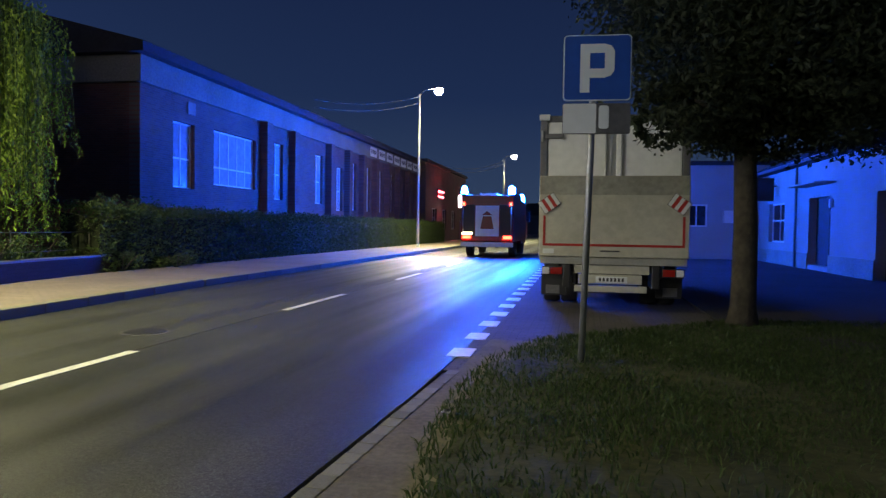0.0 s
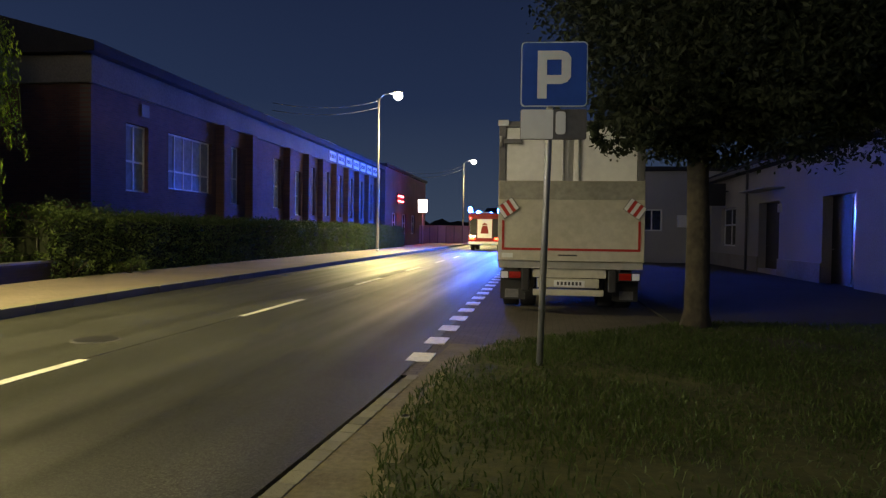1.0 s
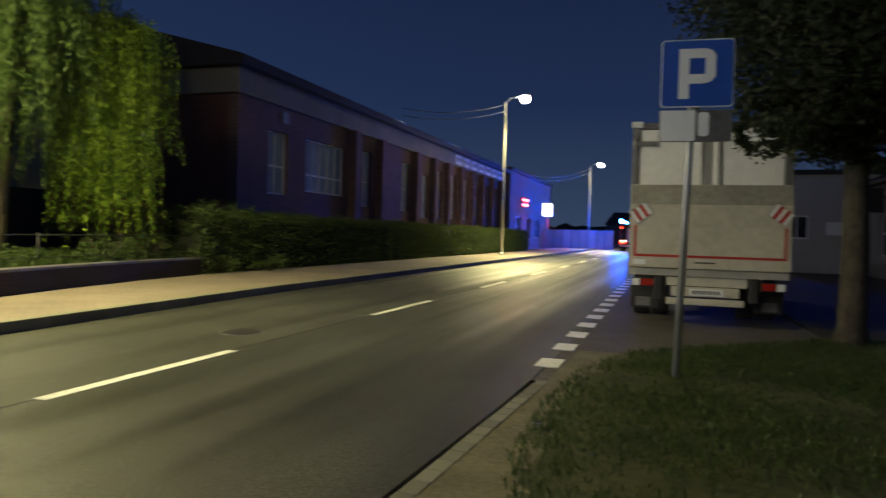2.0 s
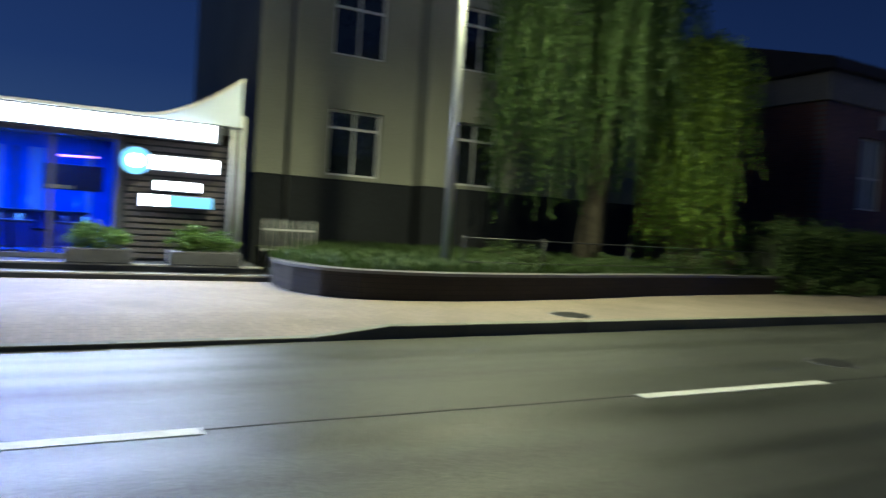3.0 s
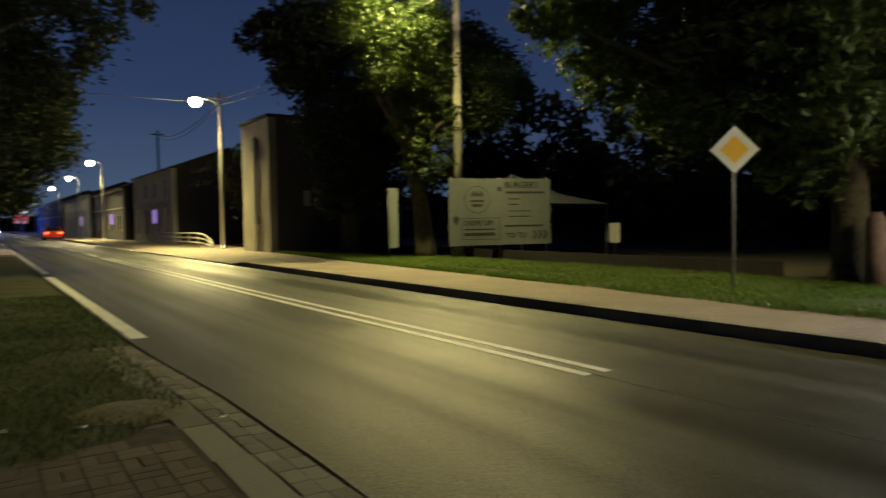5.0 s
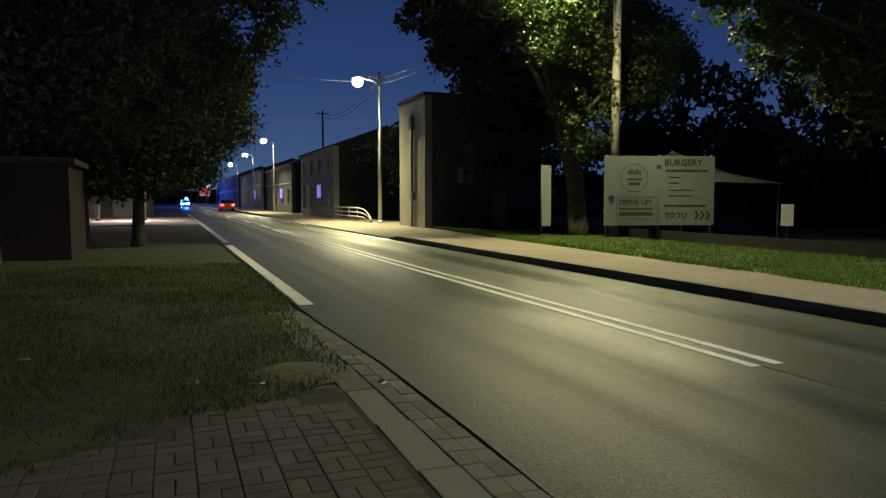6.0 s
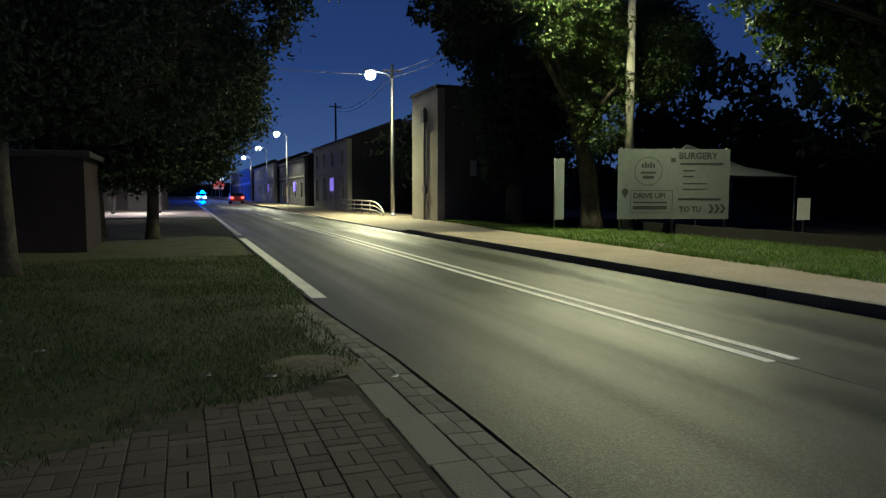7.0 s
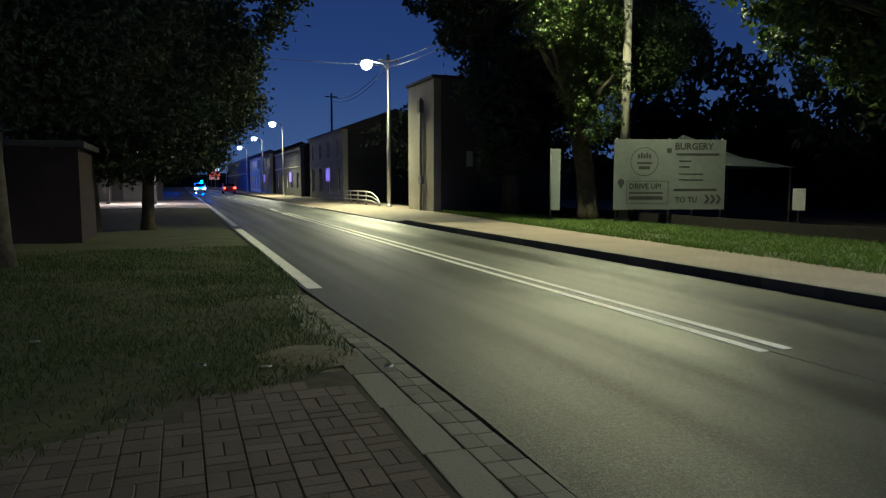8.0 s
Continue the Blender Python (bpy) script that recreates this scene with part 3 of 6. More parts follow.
def far_hall():
    b = base("brick_hall", pose(-14.0, 62.0, 0), "reddish brick flat-roofed hall beyond the hedge", "industrial building")
    wins = [(3, 5, 1.2, 3.2), (8, 10, 1.2, 3.2), (13, 15, 1.2, 3.2)]
    part("wall", wall_cells(bmesh.new(), -0.4, 0, 0, 22, 0, 7.3, wins), BRICK, b)
    part("wall", boxes((-12, -0.4, 0, 0.4, 0, 7.3)), BRICK_END, b)
    part("wall", boxes((-12, -0.4, 21.6, 22, 0, 7.3)), BRICK_END, b)
    part("roof", boxes((-12.2, 0.2, -0.2, 22.2, 7.3, 7.6), bevel=0.02), ROOF, b)
    for w in wins:
        window_unit(b, "window", -0.12, *w, WHITE, 1, 2.3, CONCRETE)
    s = base("light_box_sign", pose(-11.9, 70, 0), "glowing white light-box sign on a post", "sign")
    part("post", bar([(0, 0, 0), (0, 0, 3.5)], 0.07), STEEL, s)
    part("cabinet", boxes((-0.5, 0.5, -0.1, 0.1, 3.35, 4.75), bevel=0.02), GREY, s)
    part("lit_face", boxes((-0.45, 0.45, -0.115, -0.1, 3.42, 4.68)), NEON_WHITE_SOFT, s, "white lit sign face")
    n = base("neon_sign", pose(-13.9, 68, 0), "red glowing neon sign on the brick hall", "sign")
    part("backing", boxes((0.0, 0.08, -1.3, 1.3, 4.1, 5.2), bevel=0.01), BLACK, n)
    for z in (4.4, 4.9):
        part("neon_tube", bar([(0.12, -1.1, z), (0.12, 1.1, z)], 0.06, 8), NEON_RED, n)
    w = base("yard_fence", pose(-10.2, 80, 0), "grey panel fence along the bend", "fence")
    for k in range(9):
        part("fence_panel", boxes((k * 0.95 - 4.4, k * 0.95 - 3.5, -0.03, 0.03, 0.1, 2.2), bevel=0.01), CONCRETE if k % 3 else LIGHT_STUCCO, w)
        part("fence_post", boxes((k * 0.95 - 4.5, k * 0.95 - 4.4, -0.05, 0.05, 0, 2.3)), GREY, w)
    e = base("end_house", pose(-4.0, 150, 0), "dark low house closing the street far away", "house")
    part("wall", boxes((-9, 9, 0, 7, 0, 4.2)), DARK_PLASTER, e)
    part("roof", slab([(-9.4, 4.2), (9.4, 4.2), (7.5, 6.8), (-7.5, 6.8)], 1, -0.3, 7.3), ROOF, e)


# Near-black plaster: for a dark ground floor, and for shade coloured onto gables.
BLACKISH = mat("blackish_plaster", (0.020, 0.022, 0.026), 0.85, grain=14, vary=0.3, stain=0.5)


def tenement():
    b = base("tenement", pose(-19.0, 4.2, 0), "tall plastered tenement with a dark ground floor", "apartment building")
    wins = []
    for z0, z1 in ((2.5, 4.35), (5.85, 7.7), (9.2, 11.0)):
        wins += [(2.0, 3.55, z0, z1)]
    wing = [(0.9, 2.4, z0, z1) for z0, z1 in ((2.5, 4.35), (5.85, 7.7), (9.2, 11.0))]
    part("wall", wall_cells(bmesh.new(), -0.45, 0, 0, 4.6, 2.4, 12.5, wins), STUCCO, b, "stained pale plaster upper wall")
    part("ground_floor", wall_cells(bmesh.new(), -0.5, 0.05, 0, 4.6, 0, 2.39, []), BLACKISH, b, "dark plastered ground floor")
    part("wall", boxes((-12, -0.5, 0, 0.45, 0, 12.5)), STUCCO, b)
    part("wall", wall_cells(bmesh.new(), 0.35, 0.8, 4.6, 12.5, 2.4, 12.5, [(y0 + 4.6, y1 + 4.6, a, c) for y0, y1, a, c in wing]), STUCCO, b, "stained pale plaster of the projecting bay")
    part("wall", boxes((-0.45, 0.35, 4.6, 5.05, 2.4, 12.5)), STUCCO, b)
    part("ground_floor", boxes((-0.5, 0.85, 4.6, 12.5, 0, 2.39)), BLACKISH, b)
    part("wall", boxes((-12, 0.35, 12.05, 12.5, 2.4, 12.5)), STUCCO, b)
    part("roof", boxes((-12.3, 1.1, -0.3, 12.8, 12.5, 13.0), bevel=0.03), ROOF, b)
    part("string_course", boxes((0.0, 0.08, 0, 4.6, 2.4, 2.5)), STUCCO, b)
    part("downpipe", bar([(0.12, 0.85, 0), (0.12, 0.85, 12.5)], 0.06), GREY, b)
    part("downpipe", bar([(0.92, 5.4, 0), (0.92, 5.4, 12.5)], 0.06), GREY, b)
    for y0, y1, z0, z1 in wins:
        window_unit(b, "window", -0.1, y0, y1, z0, z1, WHITE, 1, z1 - 0.5, CONCRETE)
    for y0, y1, z0, z1 in wing:
        window_unit(b, "window", 0.7, y0 + 4.6, y1 + 4.6, z0, z1, WHITE, 1, z1 - 0.5, CONCRETE)
    return b


def low_wall():
    """A clinker retaining wall that curves round from the steps to the pavement."""
    line = [(-12.5, 3.18), (-11.8, 3.12), (-11.2, 3.2), (-10.6, 3.5), (-10.22, 4.0), (-10.04, 4.7), (-10.0, 5.6), (-10.1, 6.6), (-10.42, 8.4), (-10.95, 10.5), (-11.4, 13.0), (-11.75, 16.0)]
    b = base("retaining_wall", pose(0, 0, 0), "low dark clinker retaining wall with a concrete coping", "wall")
    def strip(h0, h1, off0, off1):
        n = []
        for i, p in enumerate(line):
            d = (Vector(line[min(i + 1, len(line) - 1)]) - Vector(line[max(i - 1, 0)])).normalized()
            n.append(Vector((-d.y, d.x)))
        left = [Vector(p) + k * off0 for p, k in zip(line, n)]
        right = [Vector(p) + k * off1 for p, k in zip(line, n)]
        bm = bmesh.new()
        for i in range(len(line) - 1):
            prism(bm, [left[i][:], left[i + 1][:], right[i + 1][:], right[i][:]], 2, h0, h1)
        return bm
    part("masonry", strip(0, 0.54, 0.0, 0.3), WALL_STONE, b)
    part("coping", strip(0.54, 0.585, -0.03, 0.33), GREY, b, "grey stone coping")
    structure("planting_bed", slab([(x - 0.25, y + 0.05) for x, y in line] + [(-16, 16), (-18.2, 10), (-18.2, 4.2), (-14, 3.7)], 2, -0.2, 0.50), TURF, "raised grassy bed behind the retaining wall", "grass")
    grass("grass", [(x - 0.4, y + 0.1) for x, y in line] + [(-15, 15.5), (-17.5, 10), (-17.5, 5), (-14, 4.2)], 0.50, 18000, 0.22, "rough green grass in the raised bed")
    f = base("garden_railing", pose(0, 0, 0), "thin dark metal railing above the retaining wall", "railing")
    pts = [(-11.0, 6.2), (-11.1, 8.0), (-11.5, 10.5), (-11.9, 13.0), (-12.05, 15.6)]
    for z in (0.72, 1.15):
        part("rail", bar([(x, y, z) for x, y in pts], 0.014, 6), BLACK, f)
    for x, y in pts:
        part("post", bar([(x, y, 0.4), (x, y, 1.2)], 0.02, 6), BLACK, f)


def shrub(name, x, y, z, r, h, n, label, material=LEAF, size=0.07):
    b = base(name, pose(x, y, z), label, "shrub")
    bm = bmesh.new()
    for k in range(7):
        a = k * 0.9
        tube(bm, [(0, 0, -0.03), (0.3 * r * math.cos(a), 0.3 * r * math.sin(a), h * 0.4), (0.7 * r * math.cos(a), 0.7 * r * math.sin(a), h * 0.8)], [0.02, 0.014, 0.006], 5)
    part("stems", bm, BARK, b)
    part("foliage", leaf_mesh("foliage", cloud([(0, 0, h * 0.5, r, r, h * 0.55), (r * 0.3, r * 0.2, h * 0.7, r * 0.6, r * 0.6, h * 0.4), (-r * 0.35, -r * 0.2, h * 0.55, r * 0.6, r * 0.6, h * 0.45)], n, 0.4, 0.02), size), material, b)
    return b


def hedge():
    b = base("hedge", pose(-12.4, 15.5, 0), "dense clipped green hedge along the pavement", "hedge")
    long = 44.0
    # Dark core inside the leaves, coloured as the shade between them.
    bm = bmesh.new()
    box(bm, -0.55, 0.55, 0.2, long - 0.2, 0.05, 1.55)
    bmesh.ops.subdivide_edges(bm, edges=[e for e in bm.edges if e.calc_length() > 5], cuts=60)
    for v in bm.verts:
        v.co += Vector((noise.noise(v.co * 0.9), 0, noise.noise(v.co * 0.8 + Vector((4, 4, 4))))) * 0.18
    part("shade_core", bm, mat("hedge_shade", (0.012, 0.018, 0.008), 0.95, grain=10, vary=0.4, bump=0.8), b)
    n = 46000
    u = RNG.uniform(0, long, n)
    s = RNG.uniform(0, 1, n)
    top = s > 0.55
    hh = np.array([1.72 + 0.16 * noise.noise(Vector((a * 0.6, 0, 0))) + 0.08 * noise.noise(Vector((a * 2.1, 3, 0))) for a in u])
    rough = np.array([0.16 * noise.noise(Vector((a * 1.3, c * 3, 5))) for a, c in zip(u, s)])
    x = np.where(top, RNG.uniform(-0.75, 0.75, n), 0.70 + rough + RNG.normal(size=n) * 0.06)
    z = np.where(top, hh + RNG.normal(size=n) * 0.07 + rough, RNG.uniform(0.08, 1, n) * hh)
    part("foliage", leaf_mesh("foliage", np.stack([x, u, z], 1), 0.10, out=np.where(top[:, None], [[0, 0, 0.8]], [[0.8, 0, 0.2]])), LEAF, b)
    ends = cloud([(0.1, 0.2, 0.9, 0.7, 0.5, 0.95), (0, 1.2, 1.2, 0.75, 0.9, 0.85), (0.05, 2.6, 1.35, 0.75, 0.9, 0.75)], 3500, 0.7, 0.05)
    part("foliage", leaf_mesh("foliage", ends, 0.10), LEAF, b)


factory()
far_hall()
tenement()
low_wall()
hedge()
for i, (x, y, r, h) in enumerate(((-11.9, 12.6, 0.55, 0.75), (-12.2, 14.2, 0.7, 0.8), (-11.7, 8.2, 0.45, 0.55), (-12.2, 10.4, 0.5, 0.5), (-13.4, 8.6, 0.6, 0.6))):
    shrub("garden_shrub", x, y, 0.44, r, h, 900, "low leafy green shrub in the raised bed")
for x, y, r, h in ((-11.7, 16.4, 0.6, 0.55), (-12.3, 17.6, 0.7, 0.7), (-11.4, 18.4, 0.5, 0.45)):
    shrub("verge_shrub", x, y, 0.115, r, h, 800, "low dark shrub at the hedge's end")


# ---- trees ----
def tree(x, y, trunk, blobs, n, label, leaf=LEAF, size=0.16, limbs=(), name="street_tree", droop=0.2):
    """A tapered trunk with limbs and a crown of many leaves in uneven clumps. Shapes are relative to the foot."""
    b = base(name, pose(x, y, 0), label, "tree")
    bm = bmesh.new()
    tube(bm, [p[:3] for p in trunk], [p[3] for p in trunk], 14)
    for v in bm.verts:
        v.co += Vector((noise.noise(v.co * 3), noise.noise(v.co * 3 + Vector((9, 0, 0))), 0)) * 0.04
    part("trunk", bm, BARK, b)
    bl = bmesh.new()
    for limb in limbs:
        tube(bl, [p[:3] for p in limb], [p[3] for p in limb], 8)
    top = Vector(trunk[-1][:3])
    for c in blobs:
        mid = (top + Vector(c[:3])) / 2 + Vector((0, 0, -0.2))
        tube(bl, [top - Vector((0, 0, 0.3)), mid, Vector(c[:3])], [trunk[-1][3] * 0.42, 0.05, 0.02], 6)
    tagged(part("branch_work", bl, BARK, b), kind="stuff")
    part("crown", leaf_mesh("crown", cloud(blobs, n), size, droop), leaf, b)
    return b


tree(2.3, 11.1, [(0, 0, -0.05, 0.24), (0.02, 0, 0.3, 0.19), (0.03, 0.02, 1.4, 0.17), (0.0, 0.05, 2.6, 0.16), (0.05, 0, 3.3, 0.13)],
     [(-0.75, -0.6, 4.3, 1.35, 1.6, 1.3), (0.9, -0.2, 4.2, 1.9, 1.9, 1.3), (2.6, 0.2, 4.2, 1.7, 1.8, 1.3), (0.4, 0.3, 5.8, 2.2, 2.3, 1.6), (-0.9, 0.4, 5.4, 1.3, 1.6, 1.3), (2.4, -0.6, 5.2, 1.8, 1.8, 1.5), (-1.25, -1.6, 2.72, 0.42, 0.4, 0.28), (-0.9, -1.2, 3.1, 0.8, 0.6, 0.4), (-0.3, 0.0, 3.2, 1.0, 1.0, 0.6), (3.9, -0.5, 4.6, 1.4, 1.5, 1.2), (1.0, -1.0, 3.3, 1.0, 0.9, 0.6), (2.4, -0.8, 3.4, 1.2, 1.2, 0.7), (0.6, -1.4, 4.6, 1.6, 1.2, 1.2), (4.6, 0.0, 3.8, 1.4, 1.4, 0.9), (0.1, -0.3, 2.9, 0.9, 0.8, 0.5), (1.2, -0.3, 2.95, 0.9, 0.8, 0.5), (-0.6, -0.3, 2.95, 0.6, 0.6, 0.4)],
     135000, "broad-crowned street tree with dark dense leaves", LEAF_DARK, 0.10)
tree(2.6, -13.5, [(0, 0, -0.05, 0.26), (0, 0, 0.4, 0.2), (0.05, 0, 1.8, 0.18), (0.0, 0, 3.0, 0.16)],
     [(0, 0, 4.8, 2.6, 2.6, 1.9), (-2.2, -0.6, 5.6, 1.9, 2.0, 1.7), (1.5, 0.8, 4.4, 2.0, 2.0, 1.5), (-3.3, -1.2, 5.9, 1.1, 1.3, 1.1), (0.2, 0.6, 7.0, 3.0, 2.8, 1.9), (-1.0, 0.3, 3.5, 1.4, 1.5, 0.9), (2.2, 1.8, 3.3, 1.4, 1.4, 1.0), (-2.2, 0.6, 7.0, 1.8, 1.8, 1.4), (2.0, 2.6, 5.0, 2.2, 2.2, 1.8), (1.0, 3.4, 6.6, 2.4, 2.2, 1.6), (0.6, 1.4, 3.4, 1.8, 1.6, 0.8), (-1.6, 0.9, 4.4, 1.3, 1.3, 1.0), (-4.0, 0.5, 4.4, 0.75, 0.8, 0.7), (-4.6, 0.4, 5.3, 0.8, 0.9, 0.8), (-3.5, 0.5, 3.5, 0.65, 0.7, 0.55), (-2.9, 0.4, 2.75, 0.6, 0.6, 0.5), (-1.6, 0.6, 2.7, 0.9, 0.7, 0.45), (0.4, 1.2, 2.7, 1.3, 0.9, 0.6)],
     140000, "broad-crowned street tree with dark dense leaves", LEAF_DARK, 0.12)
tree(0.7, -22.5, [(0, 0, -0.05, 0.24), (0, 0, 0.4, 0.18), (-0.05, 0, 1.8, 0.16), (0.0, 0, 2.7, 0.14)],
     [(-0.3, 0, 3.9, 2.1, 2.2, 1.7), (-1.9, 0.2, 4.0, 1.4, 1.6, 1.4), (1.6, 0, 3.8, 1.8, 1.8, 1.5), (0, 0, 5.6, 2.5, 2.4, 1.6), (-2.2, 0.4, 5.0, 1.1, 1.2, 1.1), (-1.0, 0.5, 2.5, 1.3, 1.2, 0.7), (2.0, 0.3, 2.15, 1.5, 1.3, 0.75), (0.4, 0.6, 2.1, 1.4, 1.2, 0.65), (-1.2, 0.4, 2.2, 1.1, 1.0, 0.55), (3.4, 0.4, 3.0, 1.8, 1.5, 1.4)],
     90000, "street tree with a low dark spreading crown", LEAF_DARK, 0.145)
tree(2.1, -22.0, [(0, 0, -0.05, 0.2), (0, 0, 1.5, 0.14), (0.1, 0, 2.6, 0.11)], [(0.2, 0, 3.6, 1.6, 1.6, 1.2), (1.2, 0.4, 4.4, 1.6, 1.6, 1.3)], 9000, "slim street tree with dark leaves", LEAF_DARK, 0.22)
# the leaning lit tree by the tall pole
tree(-13.0, -20.5, [(0, 0, -0.05, 0.46), (0, 0, 0.5, 0.36), (0.1, 0, 1.8, 0.31), (0.35, 0, 2.8, 0.27), (0.6, 0.1, 3.7, 0.24)],
     [(2.0, 0.7, 6.3, 0.9, 0.9, 0.8), (1.3, 0.9, 7.4, 1.3, 1.1, 1.0), (2.7, 0.9, 7.6, 1.1, 1.0, 0.9), (0.75, 0.4, 4.8, 0.8, 0.7, 0.7), (0.3, 0.4, 3.2, 0.6, 0.6, 0.75), (0.5, 0.4, 4.0, 0.6, 0.6, 0.6), (0.9, 0.4, 6.0, 0.9, 0.8, 0.8), (-1.2, -0.9, 6.6, 1.4, 1.2, 1.2), (-2.4, -0.4, 5.6, 1.5, 1.5, 1.2), (-3.4, -0.8, 6.6, 1.2, 1.3, 1.0), (-0.1, -0.9, 8.2, 1.8, 1.2, 1.1), (-0.4, 0.6, 3.3, 0.5, 0.5, 0.6), (-0.5, 0.6, 4.4, 0.6, 0.6, 0.6), (-0.5, 0.6, 5.5, 0.7, 0.6, 0.7), (-0.2, 0.6, 6.6, 0.8, 0.7, 0.7), (0.9, 0.8, 8.2, 1.3, 1.0, 0.8)],
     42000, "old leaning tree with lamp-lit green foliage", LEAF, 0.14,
     limbs=[[(0.55, 0.1, 3.5, 0.22), (1.1, 0.2, 4.5, 0.17), (1.9, 0.3, 5.5, 0.10), (2.3, 0.3, 6.3, 0.05)], [(0.5, 0.1, 3.3, 0.16), (0.2, 0.6, 4.2, 0.09), (-0.4, 0.8, 4.9, 0.04)]], name="leaning_tree")
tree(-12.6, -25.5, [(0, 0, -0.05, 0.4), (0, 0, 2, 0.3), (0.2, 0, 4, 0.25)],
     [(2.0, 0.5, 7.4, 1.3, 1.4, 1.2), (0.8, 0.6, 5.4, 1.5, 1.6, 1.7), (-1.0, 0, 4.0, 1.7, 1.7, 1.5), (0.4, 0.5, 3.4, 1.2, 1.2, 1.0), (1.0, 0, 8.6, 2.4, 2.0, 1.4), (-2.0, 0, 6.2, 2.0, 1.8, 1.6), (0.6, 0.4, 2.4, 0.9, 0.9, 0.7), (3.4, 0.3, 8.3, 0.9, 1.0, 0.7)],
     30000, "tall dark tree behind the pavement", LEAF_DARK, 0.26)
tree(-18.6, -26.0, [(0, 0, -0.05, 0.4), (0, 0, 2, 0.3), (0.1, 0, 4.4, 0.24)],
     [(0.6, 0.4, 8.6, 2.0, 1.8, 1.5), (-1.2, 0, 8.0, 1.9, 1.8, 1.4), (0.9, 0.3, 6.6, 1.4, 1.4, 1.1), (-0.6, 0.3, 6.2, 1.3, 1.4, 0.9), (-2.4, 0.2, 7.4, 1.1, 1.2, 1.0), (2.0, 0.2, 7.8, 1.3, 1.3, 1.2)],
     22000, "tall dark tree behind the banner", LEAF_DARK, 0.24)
tree(-13.3, -6.6, [(0, 0, -0.05, 0.42), (0, 0, 0.5, 0.33), (0.05, 0, 2.0, 0.28), (0.1, -0.4, 3.4, 0.24)],
     [(0.4, -2.4, 4.9, 1.1, 1.1, 0.9), (-0.2, -3.6, 4.2, 0.9, 1.0, 0.8), (0.5, -4.6, 5.6, 1.1, 1.1, 0.9), (-0.8, -1.6, 4.4, 1.5, 1.5, 1.2), (0.2, -1.5, 6.6, 1.9, 2.2, 1.4), (-1.8, -3.4, 5.4, 1.7, 1.8, 1.5), (-1.2, 0.4, 5.6, 1.9, 1.8, 1.6), (0.4, 0.2, 7.6, 2.0, 2.0, 1.3), (-2.4, -1.2, 3.6, 1.3, 1.3, 1.0), (-1.0, -2.6, 6.2, 1.8, 2.0, 1.5), (-1.8, -4.6, 4.4, 1.4, 1.5, 1.2), (-2.6, 0.8, 4.6, 1.5, 1.5, 1.3), (1.4, -5.4, 5.7, 0.9, 0.9, 0.75), (0.3, -5.4, 4.9, 0.9, 0.9, 0.8), (-0.9, -5.4, 4.5, 0.9, 0.9, 0.8), (2.4, -5.3, 5.9, 0.75, 0.8, 0.7), (0.9, -5.2, 6.6, 1.2, 1.1, 0.9), (0.9, -0.9, 3.1, 1.0, 1.1, 0.8), (0.9, 0.4, 3.0, 0.9, 1.0, 0.8), (0.7, -2.2, 3.5, 1.0, 1.1, 0.8), (0.8, -0.2, 4.2, 1.2, 1.4, 1.0), (0.7, -0.6, 2.2, 0.7, 0.8, 0.6)],
     66000, "large tree overhanging the grass strip", LEAF, 0.19, name="overhanging_tree")


def far_wood(name, x0, x1, y0, y1, h, n, label):
    """A dark belt of distant trees as leafy clumps."""
    pts = []
    for _ in range(n):
        cx, cy = RNG.uniform(x0, x1), RNG.uniform(y0, y1)
        r = RNG.uniform(1.2, 2.4)
        pts.append(cloud([(cx, cy, RNG.uniform(0.35, 0.9) * h, r, r, r)], 420, 0.4))
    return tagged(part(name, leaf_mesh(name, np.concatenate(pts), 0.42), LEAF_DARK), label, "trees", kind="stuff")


far_wood("far_trees", -34, -19, -34, -22, 5.6, 34, "dark belt of trees behind the banner")
far_wood("far_trees", -40, -21, -20, -7, 7.0, 34, "dark trees behind the grass strip")
far_wood("far_trees", -32, -23, -5, 1, 2.4, 14, "dark trees behind the burger kiosk")
far_wood("far_trees", -22, -12.8, -49, -40, 7.6, 22, "dark trees between the houses")
far_wood("far_trees", 7, 18, -60, -30, 7.0, 20, "dark trees beyond the verge")
far_wood("far_trees", 4, 14, 44, 80, 7.0, 20, "dark trees behind the low houses")


def treeline(x0, y0, x1, y1, h, label):
    """A far dark ridge of woodland with an uneven top."""
    bm = bmesh.new()
    n = 90
    a, b = Vector((x0, y0, 0)), Vector((x1, y1, 0))
    side = (b - a).normalized().cross(Vector((0, 0, 1)))
    cols = []
    for k in range(n + 1):
        p = a.lerp(b, k / n)
        top = h * (0.8 + 0.3 * noise.noise(Vector((k * 0.31, x0, 0))) + 0.2 * noise.noise(Vector((k * 1.1, y0, 2))))
        cols.append([bm.verts.new(p - side * 2 + Vector((0, 0, -0.1))), bm.verts.new(p - side * 1.2 + Vector((0, 0, top * 0.7))), bm.verts.new(p + Vector((0, 0, top))), bm.verts.new(p + side * 1.2 + Vector((0, 0, top * 0.7))), bm.verts.new(p + side * 2 + Vector((0, 0, -0.1)))])
    for c, d in zip(cols, cols[1:]):
        for j in range(4):
            bm.faces.new((c[j], d[j], d[j + 1], c[j + 1]))
    bmesh.ops.recalc_face_normals(bm, faces=bm.faces)
    return tagged(part("treeline", bm, WOOD), label, "trees", kind="stuff")


